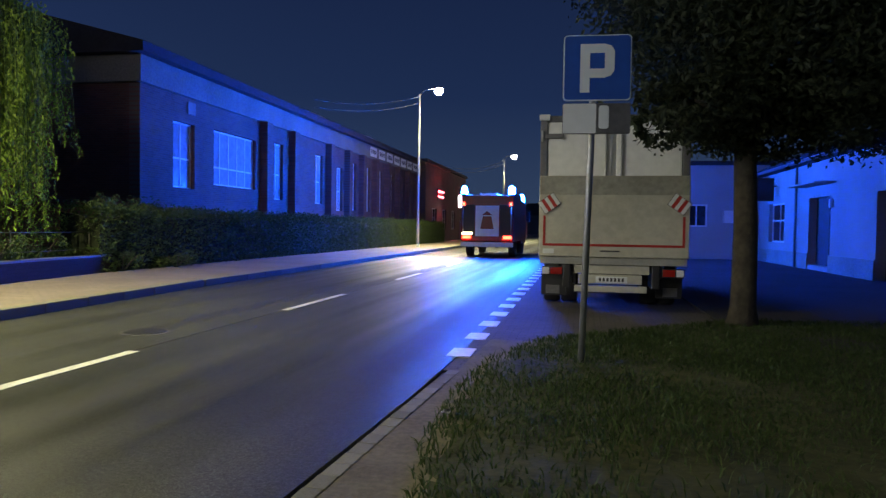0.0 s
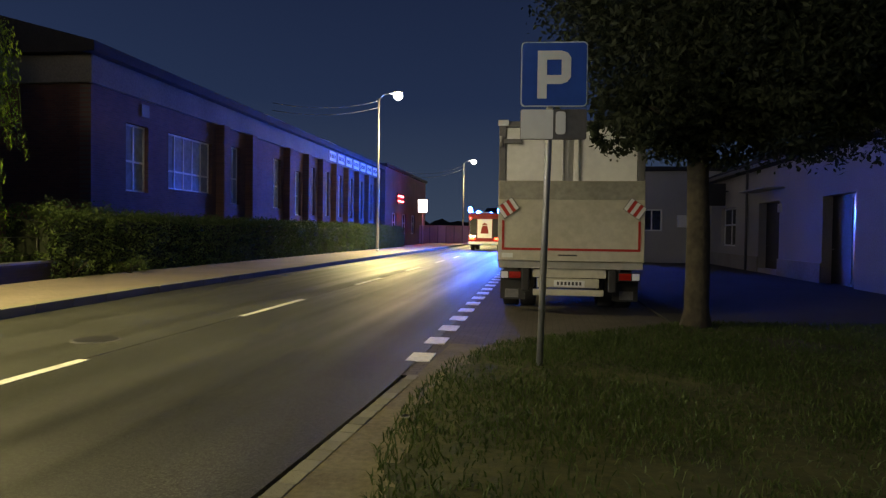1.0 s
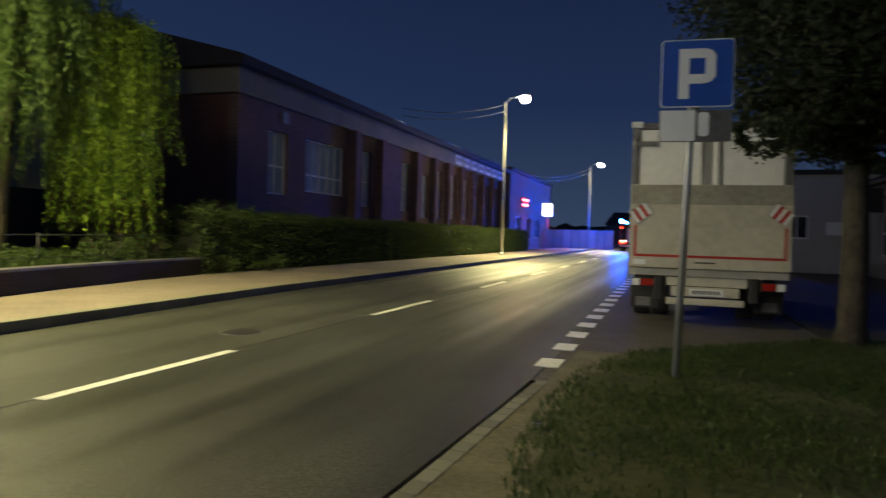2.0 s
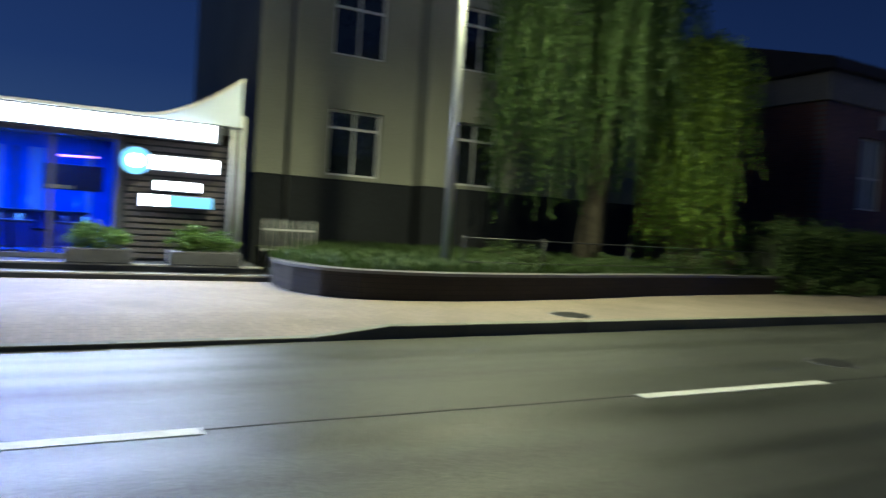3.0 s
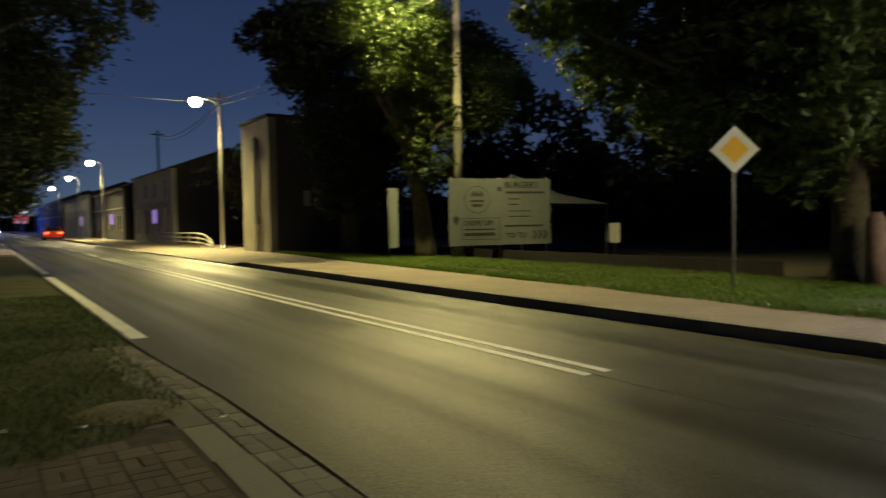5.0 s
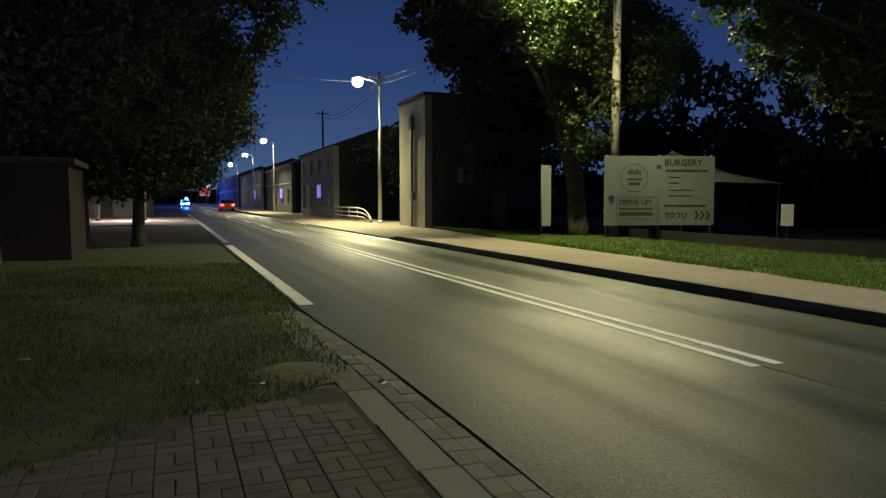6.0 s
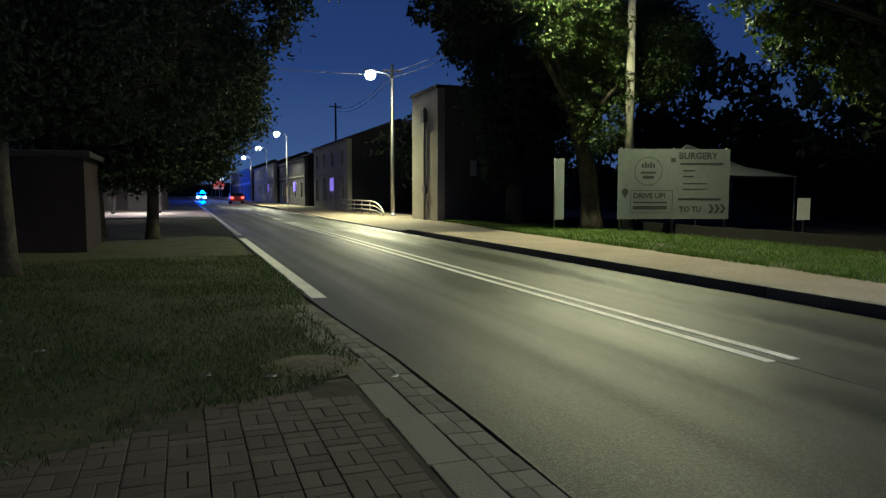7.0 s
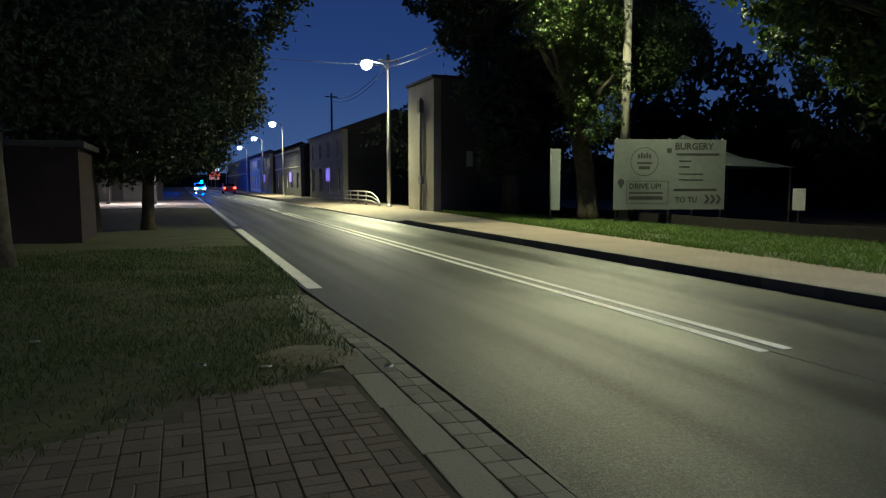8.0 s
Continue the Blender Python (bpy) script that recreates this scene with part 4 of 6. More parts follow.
WOOD = mat("dark_wood", (0.016, 0.022, 0.012), 0.95, grain=3, vary=0.5, stain=0.6, bump=1.0, bump_size=2.5)
treeline(-36, -140, -36, 20, 5.0, "far dark ridge of woodland behind the gardens")
treeline(-60, 20, -60, 260, 6.0, "far dark ridge of woodland behind the halls")
treeline(34, -140, 34, 200, 7.0, "far dark ridge of woodland behind the near houses")
treeline(-80, 300, 80, 300, 8.0, "far dark ridge of woodland closing the street")
treeline(-80, -330, 80, -330, 7.0, "far dark ridge of woodland closing the street")


def willow():
    b = base("weeping_willow", pose(-14.6, 11.9, 0), "weeping willow with lamp-lit yellow-green hanging strands", "tree")
    bm = bmesh.new()
    tube(bm, [(0, 0, 0.3), (0.1, 0, 1.2), (0.2, 0.1, 3), (0.3, 0.2, 5.0)], [0.42, 0.34, 0.28, 0.2], 12)
    part("trunk", bm, BARK, b)
    limbs, strands, leaves, inner = bmesh.new(), bmesh.new(), [], []
    heads = [(1.75, 2.1, 6.0), (1.55, 2.65, 5.85), (1.8, 1.55, 5.85), (1.5, 2.2, 6.05), (1.2, 0.9, 7.3), (1.0, 0.2, 7.6), (0.2, -1.4, 7.8), (-0.8, 1.2, 7.8), (1.9, -0.6, 7.6), (0.9, -2.4, 7.0), (-1.2, -1.6, 7.4), (0.2, 1.4, 7.9)]
    for hx, hy, hz in heads:
        tube(limbs, [(0.3, 0.2, 4.6), (hx * 0.5, hy * 0.5, hz * 0.9), (hx, hy, hz)], [0.13, 0.08, 0.03], 7)
        for _ in range(66):
            a, r = RNG.uniform(0, math.tau), RNG.uniform(0.1, 1.0)
            x, y = hx + r * math.cos(a), hy + r * math.sin(a)
            z = hz + 0.45 * (1 - r * r) + RNG.normal() * 0.1
            low = max(0.75, z - RNG.uniform(2.0, 5.6))
            if hx > 1.4 and hy > 1.5:
                low = max(0.9, z - (RNG.uniform(1.8, 3.0) if y > 2.5 else RNG.uniform(3.4, 5.2)))
            sx, sy = RNG.normal() * 0.12, RNG.normal() * 0.12
            k = int((z - low) / 0.055)
            q = np.linspace(0, 1, k)
            wob = 0.06 * np.sin(q * 7 + a)
            # Strands of the roadside dome get the lamp-lit green, the rest the shaded one.
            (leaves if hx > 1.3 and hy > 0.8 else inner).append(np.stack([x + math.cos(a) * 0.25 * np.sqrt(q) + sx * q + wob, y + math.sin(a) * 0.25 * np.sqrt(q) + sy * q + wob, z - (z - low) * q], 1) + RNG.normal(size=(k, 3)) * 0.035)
            tube(strands, [(hx, hy, hz), (x, y, z), (x + math.cos(a) * 0.2 + sx * 0.5, y + math.sin(a) * 0.2 + sy * 0.5, (z + low) / 2), (x + math.cos(a) * 0.25 + sx, y + math.sin(a) * 0.25 + sy, low)], [0.015, 0.008, 0.006, 0.004], 4, cap=False)
    tagged(part("branch_work", limbs, BARK, b), kind="stuff")
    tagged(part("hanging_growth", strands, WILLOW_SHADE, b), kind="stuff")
    part("foliage", leaf_mesh("foliage", np.concatenate(leaves), 0.12, droop=1.6, narrow=0.28), WILLOW_LIT, b)
    part("foliage", leaf_mesh("foliage", np.concatenate(inner), 0.13, droop=1.6, narrow=0.3), WILLOW_SHADE, b, "strands in a darker green that stands for shade")


willow()


# ---- street lamps, poles, signs ----
def street_lamp(x, y, height, reach, label, lit=True, watts=1.0, concrete=False, bend=0.35, across=0.30, tilt=-10, turn=0, cone=157):
    b = base("street_lamp", pose(x, y, 0, 0, 0, turn), label, "street lamp", "street lamps")
    r0, r1, m = (0.17, 0.11, POLE_CONCRETE) if concrete else (0.10, 0.055, STEEL)
    part("pole", bar([(0, 0, -0.02), (0, 0, height * 0.5), (0, 0, height)], [r0, (r0 + r1) / 2, r1], 12), m, b)
    part("foot_collar", bar([(0, 0, 0), (0, 0, 0.3)], [r0 + 0.04, r0 + 0.02], 12), m, b)
    part("arm", bar([(0, 0, height - 0.1), (reach * 0.3, 0, height + bend * 0.7), (reach, 0, height + bend)], 0.035, 8), STEEL, b)
    head = boxes((reach - 0.1, reach + 0.55, -0.14, 0.14, height + bend - 0.03, height + bend + 0.08), bevel=0.03)
    part("lamp_head", head, GREY, b)
    bowl = bmesh.new()
    bmesh.ops.create_uvsphere(bowl, u_segments=20, v_segments=12, radius=0.27)
    for v in bowl.verts:
        v.co = Vector((reach + 0.22 + v.co.x * 1.05, v.co.y, height + bend - 0.2 + v.co.z * 0.95))
    for f in bowl.faces:
        f.smooth = True
    part("lens", bowl, LAMP_ON, b, "glowing round lamp bowl")
    if concrete:
        for z in (2.0, 5.2):
            part("band", bar([(0, 0, z), (0, 0, z + 0.06)], 0.16, 12), GREY, b)
    if lit:
        li = bpy.data.lights.new("street_light", "SPOT")
        li.energy, li.color, li.shadow_soft_size = STREET_WATTS * watts * 3.2, STREET_COLOUR, 0.12
        li.spot_size, li.spot_blend = radians(cone), 0.8
        ob = new("street_light", li)
        ob.parent = b
        ob.matrix_basis = pose(reach + 0.22, 0, height + bend - 0.62, 0, tilt)
        ob.scale = (across, 1.0, 1.0)
    return b


street_lamp(-11.9, 6.35, 8.6, 1.6, "tall galvanised street lamp in the raised bed", watts=0.42, across=0.55, tilt=2, cone=168)
street_lamp(-13.73, -19.5, 9.53, 2.6, "tall pale concrete street lamp on the grass strip", concrete=True, watts=0.55, across=0.55, tilt=-16, turn=42, cone=162)
street_lamp(-10.9, -37.0, 7.55, 1.0, "galvanised street lamp shining over the road", watts=1.0)
street_lamp(-10.2, 43.2, 9.75, 1.0, "galvanised street lamp shining over the road", watts=1.2)
street_lamp(-9.4, 84.6, 9.85, 1.0, "galvanised street lamp far along the road", watts=1.0)
street_lamp(-10.3, -74.0, 7.3, 0.8, "galvanised street lamp far along the road", watts=0.8)
for x, y, h in ((-10.2, -92, 6.9), (-10.0, -112, 6.7), (-9.2, -150, 6.2), (-8.6, -185, 6.5), (-8.4, -230, 6.0)):
    street_lamp(x, y, h, 0.8, "galvanised street lamp far along the road", lit=False)


def power_pole(x, y, h):
    b = base("power_pole", pose(x, y, 0), "dark pole with a crossarm and cables", "utility pole", "utility poles")
    part("pole", bar([(0, 0, -0.02), (0, 0, h)], [0.13, 0.09], 10), GREY, b)
    part("crossarm", boxes((-0.6, 0.6, -0.05, 0.05, h - 0.4, h - 0.3)), GREY, b)
    return b


power_pole(-11.35, -38.6, 8.6)
power_pole(-14.0, -67.0, 10.0)


def cable(p, q, sag, label):
    mid = [tuple(p[i] + (q[i] - p[i]) * k / 10 - (sag * 4 * (k / 10) * (1 - k / 10) if i == 2 else 0) for i in range(3)) for k in range(11)]
    return tagged(part("overhead_cable", bar(mid, 0.02, 5), CABLE), label, "cable", "overhead cables")


for z in (8.2, 7.9):
    cable((-11.35, -38.6, z), (-11.9, -16.9, z + 0.3), 0.5, "thin black overhead cable between poles")
    cable((-11.35, -38.6, z), (-14.0, -67.0, z + 1.4), 0.8, "thin black overhead cable between poles")
cable((-11.35, -38.6, 8.0), (16.0, -36.0, 9.0), 0.5, "thin black overhead cable across the road")
for z in (9.6, 9.2):
    cable((-10.2, 43.2, z), (-14.3, 36.0, z - 1.4), 0.35, "thin overhead cable running to the hall")
    cable((-9.4, 84.6, z), (-14.0, 70.0, z - 2.0), 0.6, "thin overhead cable running to the hall")


def rounded(x0, x1, z0, z1, r, seg=5):
    pts = []
    for cx, cz, a0 in ((x1 - r, z1 - r, 0), (x0 + r, z1 - r, 90), (x0 + r, z0 + r, 180), (x1 - r, z0 + r, 270)):
        pts += [(cx + r * math.cos(radians(a0 + 90 * k / seg)), cz + r * math.sin(radians(a0 + 90 * k / seg))) for k in range(seg + 1)]
    return pts


def parking_sign():
    b = base("parking_sign", pose(0.085, 7.50, 0.0) @ pose(0, 0, 0, 0, 0, 3), "blue square parking sign with a white letter on a steel post", "road sign")
    part("post", bar([(-0.075, 0.06, -0.05), (-0.02, 0.06, 2.2), (0.0, 0.06, 3.30)], 0.034, 12), STEEL, b)
    plate = part("sign_plate", slab(rounded(-0.31, 0.355, 2.68, 3.33, 0.04), 1, -0.012, 0.012), GREY, b)
    part("rim", slab(rounded(-0.31, 0.355, 2.68, 3.33, 0.04), 1, -0.017, -0.013), SIGN_WHITE, plate)
    part("blue_field", slab(rounded(-0.299, 0.344, 2.691, 3.319, 0.036), 1, -0.022, -0.018), SIGN_BLUE, plate)
    letter = bmesh.new()
    x0, z0, z1, s = -0.145, 2.76, 3.24, 0.095
    outer = [(x0, z1), (x0, z0), (x0 + s, z0), (x0 + s, z0 + 0.145), (x0 + 0.24, z0 + 0.145), (x0 + 0.30, z0 + 0.165), (x0 + 0.335, z0 + 0.215), (x0 + 0.335, z1 - 0.07), (x0 + 0.30, z1 - 0.02), (x0 + 0.24, z1)]
    inner = [(x0 + s, z1 - 0.09), (x0 + s, z0 + 0.235), (x0 + 0.22, z0 + 0.235), (x0 + 0.24, z0 + 0.255), (x0 + 0.24, z1 - 0.11), (x0 + 0.22, z1 - 0.09)]
    # the letter as strips: stem, lower bowl, right side, upper bowl
    for poly in ([outer[0], outer[1], outer[2], (x0 + s, z1)], [(x0 + s, z0 + 0.145), outer[4], outer[5], (x0 + 0.24, z0 + 0.235), (x0 + s, z0 + 0.235)],
                 [outer[5], outer[6], outer[7], outer[8], (x0 + 0.24, z1 - 0.09), (x0 + 0.24, z0 + 0.235)], [(x0 + s, z1 - 0.09), (x0 + 0.24, z1 - 0.09), outer[8], outer[9], (x0 + s, z1)]):
        prism(letter, poly, 1, -0.027, -0.023)
    part("letter_p", letter, SIGN_WHITE, plate, "white letter P")
    extra = part("lower_plate", slab(rounded(-0.31, 0.355, 2.35, 2.655, 0.02), 1, -0.012, 0.012), GREY, b)
    part("white_field", slab(rounded(-0.305, 0.02, 2.355, 2.65, 0.015), 1, -0.020, -0.013), SIGN_WHITE, extra)
    part("dark_field", slab(rounded(0.022, 0.35, 2.355, 2.65, 0.015), 1, -0.020, -0.013), DARK_PLASTER, extra)
    part("pictogram", slab(rounded(0.045, 0.145, 2.40, 2.63, 0.03), 1, -0.026, -0.0205), SIGN_WHITE, extra)
    for z in (2.45, 2.8, 3.2):
        part("clamp", boxes((-0.05, 0.05, 0.012, 0.10, z - 0.02, z + 0.02), bevel=0.005), STEEL, b)


def priority_sign():
    b = base("priority_sign", pose(-10.75, -7.25, 0.1) @ pose(0, 0, 0, 0, 0, 140), "white and yellow diamond priority sign on a grey post", "road sign")
    part("post", bar([(0, 0.05, -0.05), (0, 0.05, 2.85)], 0.028, 10), GREY, b)
    def diamond(h, r=0.03):
        return [(h, 0), (0, h), (-h, 0), (0, -h)]
    for name, h, lo, hi, m in (("sign_plate", 0.41, 0, 0.02, GREY), ("white_field", 0.395, -0.006, -0.001, SIGN_WHITE), ("yellow_field", 0.235, -0.012, -0.007, SIGN_YELLOW)):
        part(name, slab([(x, z + 2.42) for x, z in diamond(h)], 1, lo, hi), m, b)
    for z in (2.25, 2.6):
        part("clamp", boxes((-0.05, 0.05, 0.02, 0.09, z - 0.02, z + 0.02)), STEEL, b)


parking_sign()
priority_sign()


# ---- the burger kiosk ----
def kiosk():
    b = base("burger_kiosk", pose(-13.7, 0, 0.36), "glass-fronted burger kiosk with a glowing upswept canopy", "kiosk")
    part("deck", boxes((-5.2, 0.75, -3.35, 3.15, -0.36, -0.004), bevel=0.01), GRANITE, b)
    part("deck_nosing", boxes((0.70, 0.77, -3.35, 3.15, -0.03, 0.004), bevel=0.004), CONCRETE, b)
    part("step", boxes((0.75, 1.15, -3.1, 3.3, -0.36, -0.12), bevel=0.01), GRANITE, b)
    part("step_nosing", boxes((1.10, 1.17, -3.1, 3.3, -0.145, -0.114), bevel=0.004), CONCRETE, b)
    part("back_wall", boxes((-4.6, -4.4, -3.0, 2.8, 0, 2.38)), mat("blue_wall", (0.06, 0.12, 0.42), 0.6, grain=6, vary=0.2), b, "blue interior back wall")
    part("side_wall", boxes((-4.4, -0.05, -3.0, -2.88, 0, 2.38)), DARK_PLASTER, b)
    part("side_wall", boxes((-4.4, -0.05, 2.7, 2.82, 0, 2.38)), DARK_PLASTER, b)
    part("inner_wall", boxes((-4.4, -0.05, 0.78, 0.86, 0, 2.37)), DARK_PLASTER, b)
    part("roof_slab", boxes((-4.7, -0.06, -3.05, 2.87, 2.38, 2.5)), DARK_PLASTER, b)
    part("floor_finish", boxes((-4.4, -0.05, -2.88, 2.7, 0.0, 0.012)), mat("kiosk_floor", (0.18, 0.19, 0.22), 0.25, grain=5, vary=0.2), b)
    fas = part("fascia", boxes((-0.05, 0.22, -2.92, 2.40, 2.18, 2.52), bevel=0.02), GREY, b)
    part("lit_strip", boxes((0.22, 0.25, -2.84, 2.28, 2.20, 2.50), bevel=0.008), NEON_WHITE, fas, "glowing white light strip")
    part("logo_patch", boxes((0.252, 0.262, -1.5, -1.15, 2.22, 2.42)), GREY, fas)
    canopy = bmesh.new()
    n = 28
    def height(y):
        k = (y + 0.25) / 2.95
        return 2.54 + (0.80 if k > 0 else 0.56) * max(0, abs(k) - 0.45) ** 1.6 / 0.55 ** 1.6
    ys = [-3.2 + 5.95 * k / n for k in range(n + 1)]
    for y0, y1 in zip(ys, ys[1:]):
        prism(canopy, [(y0, height(y0)), (y1, height(y1)), (y1, height(y1) + 0.05), (y0, height(y0) + 0.05)], 0, -1.2, 0.24)
    part("canopy", canopy, WHITE, b, "white upswept membrane canopy")
    edge = bmesh.new()
    for y0, y1 in zip(ys, ys[1:]):
        prism(edge, [(y0, 2.53), (y1, 2.53), (y1, height(y1)), (y0, height(y0))], 0, 0.16, 0.18)
    bmesh.ops.remove_doubles(edge, verts=edge.verts, dist=0.001)
    # Faint emission on the membrane stands in for the strip's light on it.
    part("valance", edge, glow("membrane_glow", (0.80, 0.88, 1.0), 0.05), b, "white canopy valance with a faint added glow")
    for y, h in ((-3.28, 3.65), (-3.06, 3.0), (2.62, 2.75), (2.80, 2.75)):
        part("post", bar([(0.12, y, 0), (0.12, y, h)], 0.036, 10), POST_PAINT, b)
    part("hanging_lamp", boxes((0.3, 0.42, -3.22, -3.0, 2.2, 2.45), bevel=0.02), NEON_DIM, b)
    # glazed front
    front = part("shop_window", boxes((-0.04, 0.02, -2.88, 0.78, 0.012, 0.09), (-0.04, 0.02, -2.88, 0.78, 2.10, 2.18), (-0.04, 0.02, -2.88, -2.80, 0.09, 2.10), (-0.04, 0.02, 0.70, 0.78, 0.09, 2.10), ), GREY, b)
    for y in (-1.30, -0.30):
        part("mullion", boxes((-0.04, 0.02, y, y + 0.06, 0.09, 2.10)), GREY, front)
    for y0, y1 in ((-2.80, -1.30), (-1.24, -0.30), (-0.24, 0.70)):
        pane = part("pane", boxes((-0.015, -0.007, y0, y1, 0.09, 2.10)), CLEAR_GLASS, front)
        pane.visible_shadow = False
    part("light_column", boxes((-0.45, -0.15, -2.80, -2.62, 0.05, 1.77), bevel=0.02), NEON_PALE, b, "pale grey-blue light column")
    part("light_column", boxes((-0.46, -0.20, -2.58, -2.36, 0.05, 1.77), bevel=0.02), NEON_CYAN, b, "pale cyan light column")
    for y0, y1 in ((-2.31, -2.10), (-2.03, -1.78)):
        part("drinks_screen", boxes((-3.2, -3.0, y0, y1, 0.57, 1.50), bevel=0.02), NEON_TEAL, b, "teal glowing screen")
    for y0, y1, z in ((-2.6, 0.6, 0.35),):
        part("blue_tube", bar([(-4.3, y0, z), (-4.3, y1, z)], 0.04, 8), NEON_BLUE, b, "blue neon tube")
    for y, w in ((-2.75, 0.12), (-1.55, 0.22), (-1.15, 0.10), (-0.85, 0.30), (0.25, 0.16)):
        part("wall_panel", boxes((-4.4, -4.36, y, y + w, 0.05, 2.1), bevel=0.01), LIGHT_STUCCO if w > 0.15 else DARK_PLASTER, b, "upright wall panel in the blue light")
    part("purple_tube", bar([(-1.6, -0.21, 1.82), (-1.6, 0.45, 1.84)], 0.02, 8), NEON_PURPLE, b, "purple neon tube")
    part("purple_tube", bar([(-2.4, -2.2, 1.74), (-2.4, -1.95, 1.74)], 0.015, 8), NEON_PURPLE, b)
    board = part("hanging_board", boxes((-1.5, -1.44, -0.45, 0.55, 1.18, 1.66), bevel=0.01), BLACK, b, "black hanging menu board")
    part("menu_strip", boxes((-1.439, -1.43, -0.40, 0.05, 1.20, 1.27)), SIGN_YELLOW, board, "orange strip on the menu board")
    part("board_hanger", boxes((-1.48, -1.46, -0.30, -0.27, 1.66, 2.38), (-1.48, -1.46, 0.36, 0.39, 1.66, 2.38)), BLACK, board)
    counter = part("counter", boxes((-3.0, -2.5, -2.4, 0.3, 0.012, 0.72), bevel=0.02), mat("blue_counter", (0.03, 0.04, 0.12), 0.3, grain=6, vary=0.2), b)
    part("counter_top", boxes((-3.05, -2.42, -2.45, 0.35, 0.72, 0.76), bevel=0.01), BLACK, counter)
    for k, y in enumerate((-2.25, -1.9, -1.6, -0.75, -0.35, 0.1)):
        part("bottle", bar([(-2.7, y, 0.76), (-2.7, y, 0.92), (-2.7, y, 0.97), (-2.7, y, 1.03 + 0.02 * (k % 3))], [0.035, 0.035, 0.014, 0.012], 8), PALE_PANE, counter)
    for y in (-2.0, -0.9, 0.15):
        t = part("table", boxes((-1.55, -0.85, y - 0.36, y + 0.36, 0.55, 0.59), bevel=0.012), BLACK, b, "small black square table")
        part("table_leg", bar([(-1.2, y, 0.02), (-1.2, y, 0.06), (-1.2, y, 0.55)], [0.2, 0.03, 0.03], 10), BLACK, t)
        for s_ in (-0.2, 0.12):
            # Cyan emission on every second glass stands in for bright reflections.
            part("glass_tumbler", bar([(-1.05, y + s_, 0.592), (-1.05, y + s_, 0.70)], [0.03, 0.036], 8), NEON_CYAN if s_ > 0 else PALE_PANE, t)
        for s_ in (-0.55, 0.5):
            c = part("chair_seat", boxes((-1.4, -1.02, y + s_ - 0.17, y + s_ + 0.17, 0.40, 0.44), bevel=0.012), BLACK, b)
            part("chair_back", boxes((-1.4, -1.02, y + s_ + (0.15 if s_ > 0 else -0.18), y + s_ + (0.18 if s_ > 0 else -0.15), 0.44, 0.80), bevel=0.01), BLACK, c)
            part("chair_legs", boxes(*[(-1.21 + u - 0.012, -1.21 + u + 0.012, y + s_ + v - 0.012, y + s_ + v + 0.012, 0.012, 0.40) for u in (-0.16, 0.16) for v in (-0.14, 0.14)]), BLACK, c)
    for z in (0.4, 0.7):
        part("shelf_light", boxes((-4.35, -4.3, -2.3, -1.1 + z, z, z + 0.03)), NEON_CYAN, b)
    # slatted wall with lit signs
    part("slat_backing", boxes((-0.05, 0.0, 0.86, 2.68, 0.012, 2.18)), BLACK, b)
    for k in range(20):
        part("slat", boxes((0.0, 0.03, 0.87, 2.66, 0.06 + k * 0.106, 0.13 + k * 0.106)), mat_slat, b)
    s1 = part("sign_cabinet", boxes((0.04, 0.12, 1.15, 2.42, 1.61, 1.91), bevel=0.02), GREY, b)
    part("lit_face", boxes((0.12, 0.135, 1.18, 2.38, 1.64, 1.88)), NEON_WHITE, s1, "white lit sign face")
    s2 = part("round_sign", slab(disc((1.0, 1.76), 0.26, 0, 0, 0), 0, 0.04, 0.14), GREY, b)
    part("lit_face", slab(disc((1.0, 1.76), 0.24, 0, 0, 0), 0, 0.14, 0.152), NEON_CYAN, s2, "round lit sign face")
    part("emblem", slab(disc((1.0, 1.76), 0.12, 0, 0, 0), 0, 0.153, 0.16), NEON_WHITE, s2)
    s3 = part("sign_cabinet", boxes((0.04, 0.12, 1.30, 2.12, 1.26, 1.46), bevel=0.02), GREY, b)
    part("lit_face", boxes((0.12, 0.135, 1.33, 2.09, 1.28, 1.44)), NEON_WHITE, s3)
    s4 = part("sign_cabinet", boxes((0.04, 0.12, 1.08, 2.34, 0.97, 1.21), bevel=0.02), GREY, b)
    part("lit_face", boxes((0.12, 0.135, 1.11, 1.55, 0.99, 1.19)), NEON_WHITE, s4)
    part("blue_face", boxes((0.12, 0.135, 1.57, 2.31, 0.99, 1.19)), NEON_CYAN, s4)
    for p0, p1 in ((-0.02, 0.98), (1.55, 2.75)):
        q = base("planter", pose(-13.12, (p0 + p1) / 2, 0.36), "grey box planter with a leafy shrub on the deck", "planter", "deck planters")
        w = (p1 - p0) / 2
        part("trough", boxes((-0.22, 0.22, -w, w, 0, 0.24), bevel=0.02), DARK_PLASTER, q)
        part("foliage", leaf_mesh("foliage", cloud([(0, -w * 0.5, 0.42, 0.24, w * 0.5, 0.22), (0, w * 0.3, 0.40, 0.26, w * 0.6, 0.2), (0.02, -w * 0.3, 0.52, 0.2, w * 0.35, 0.18)], 4200, 0.3, 0.21), 0.055), MOWN, q)
    li = bpy.data.lights.new("kiosk_blue_light", "AREA")
    li.energy, li.color, li.shape, li.size, li.size_y = 430, (0.02, 0.09, 1.0), "RECTANGLE", 2.0, 2.6
    ob = new("kiosk_blue_light", li)
    ob.location = (-15.6, -1.0, 0.36 + 2.33)
    li = bpy.data.lights.new("fascia_light", "AREA")
    li.energy, li.color, li.shape, li.size, li.size_y = 560, (0.74, 0.83, 1.0), "RECTANGLE", 0.3, 5.2
    ob = new("fascia_light", li)
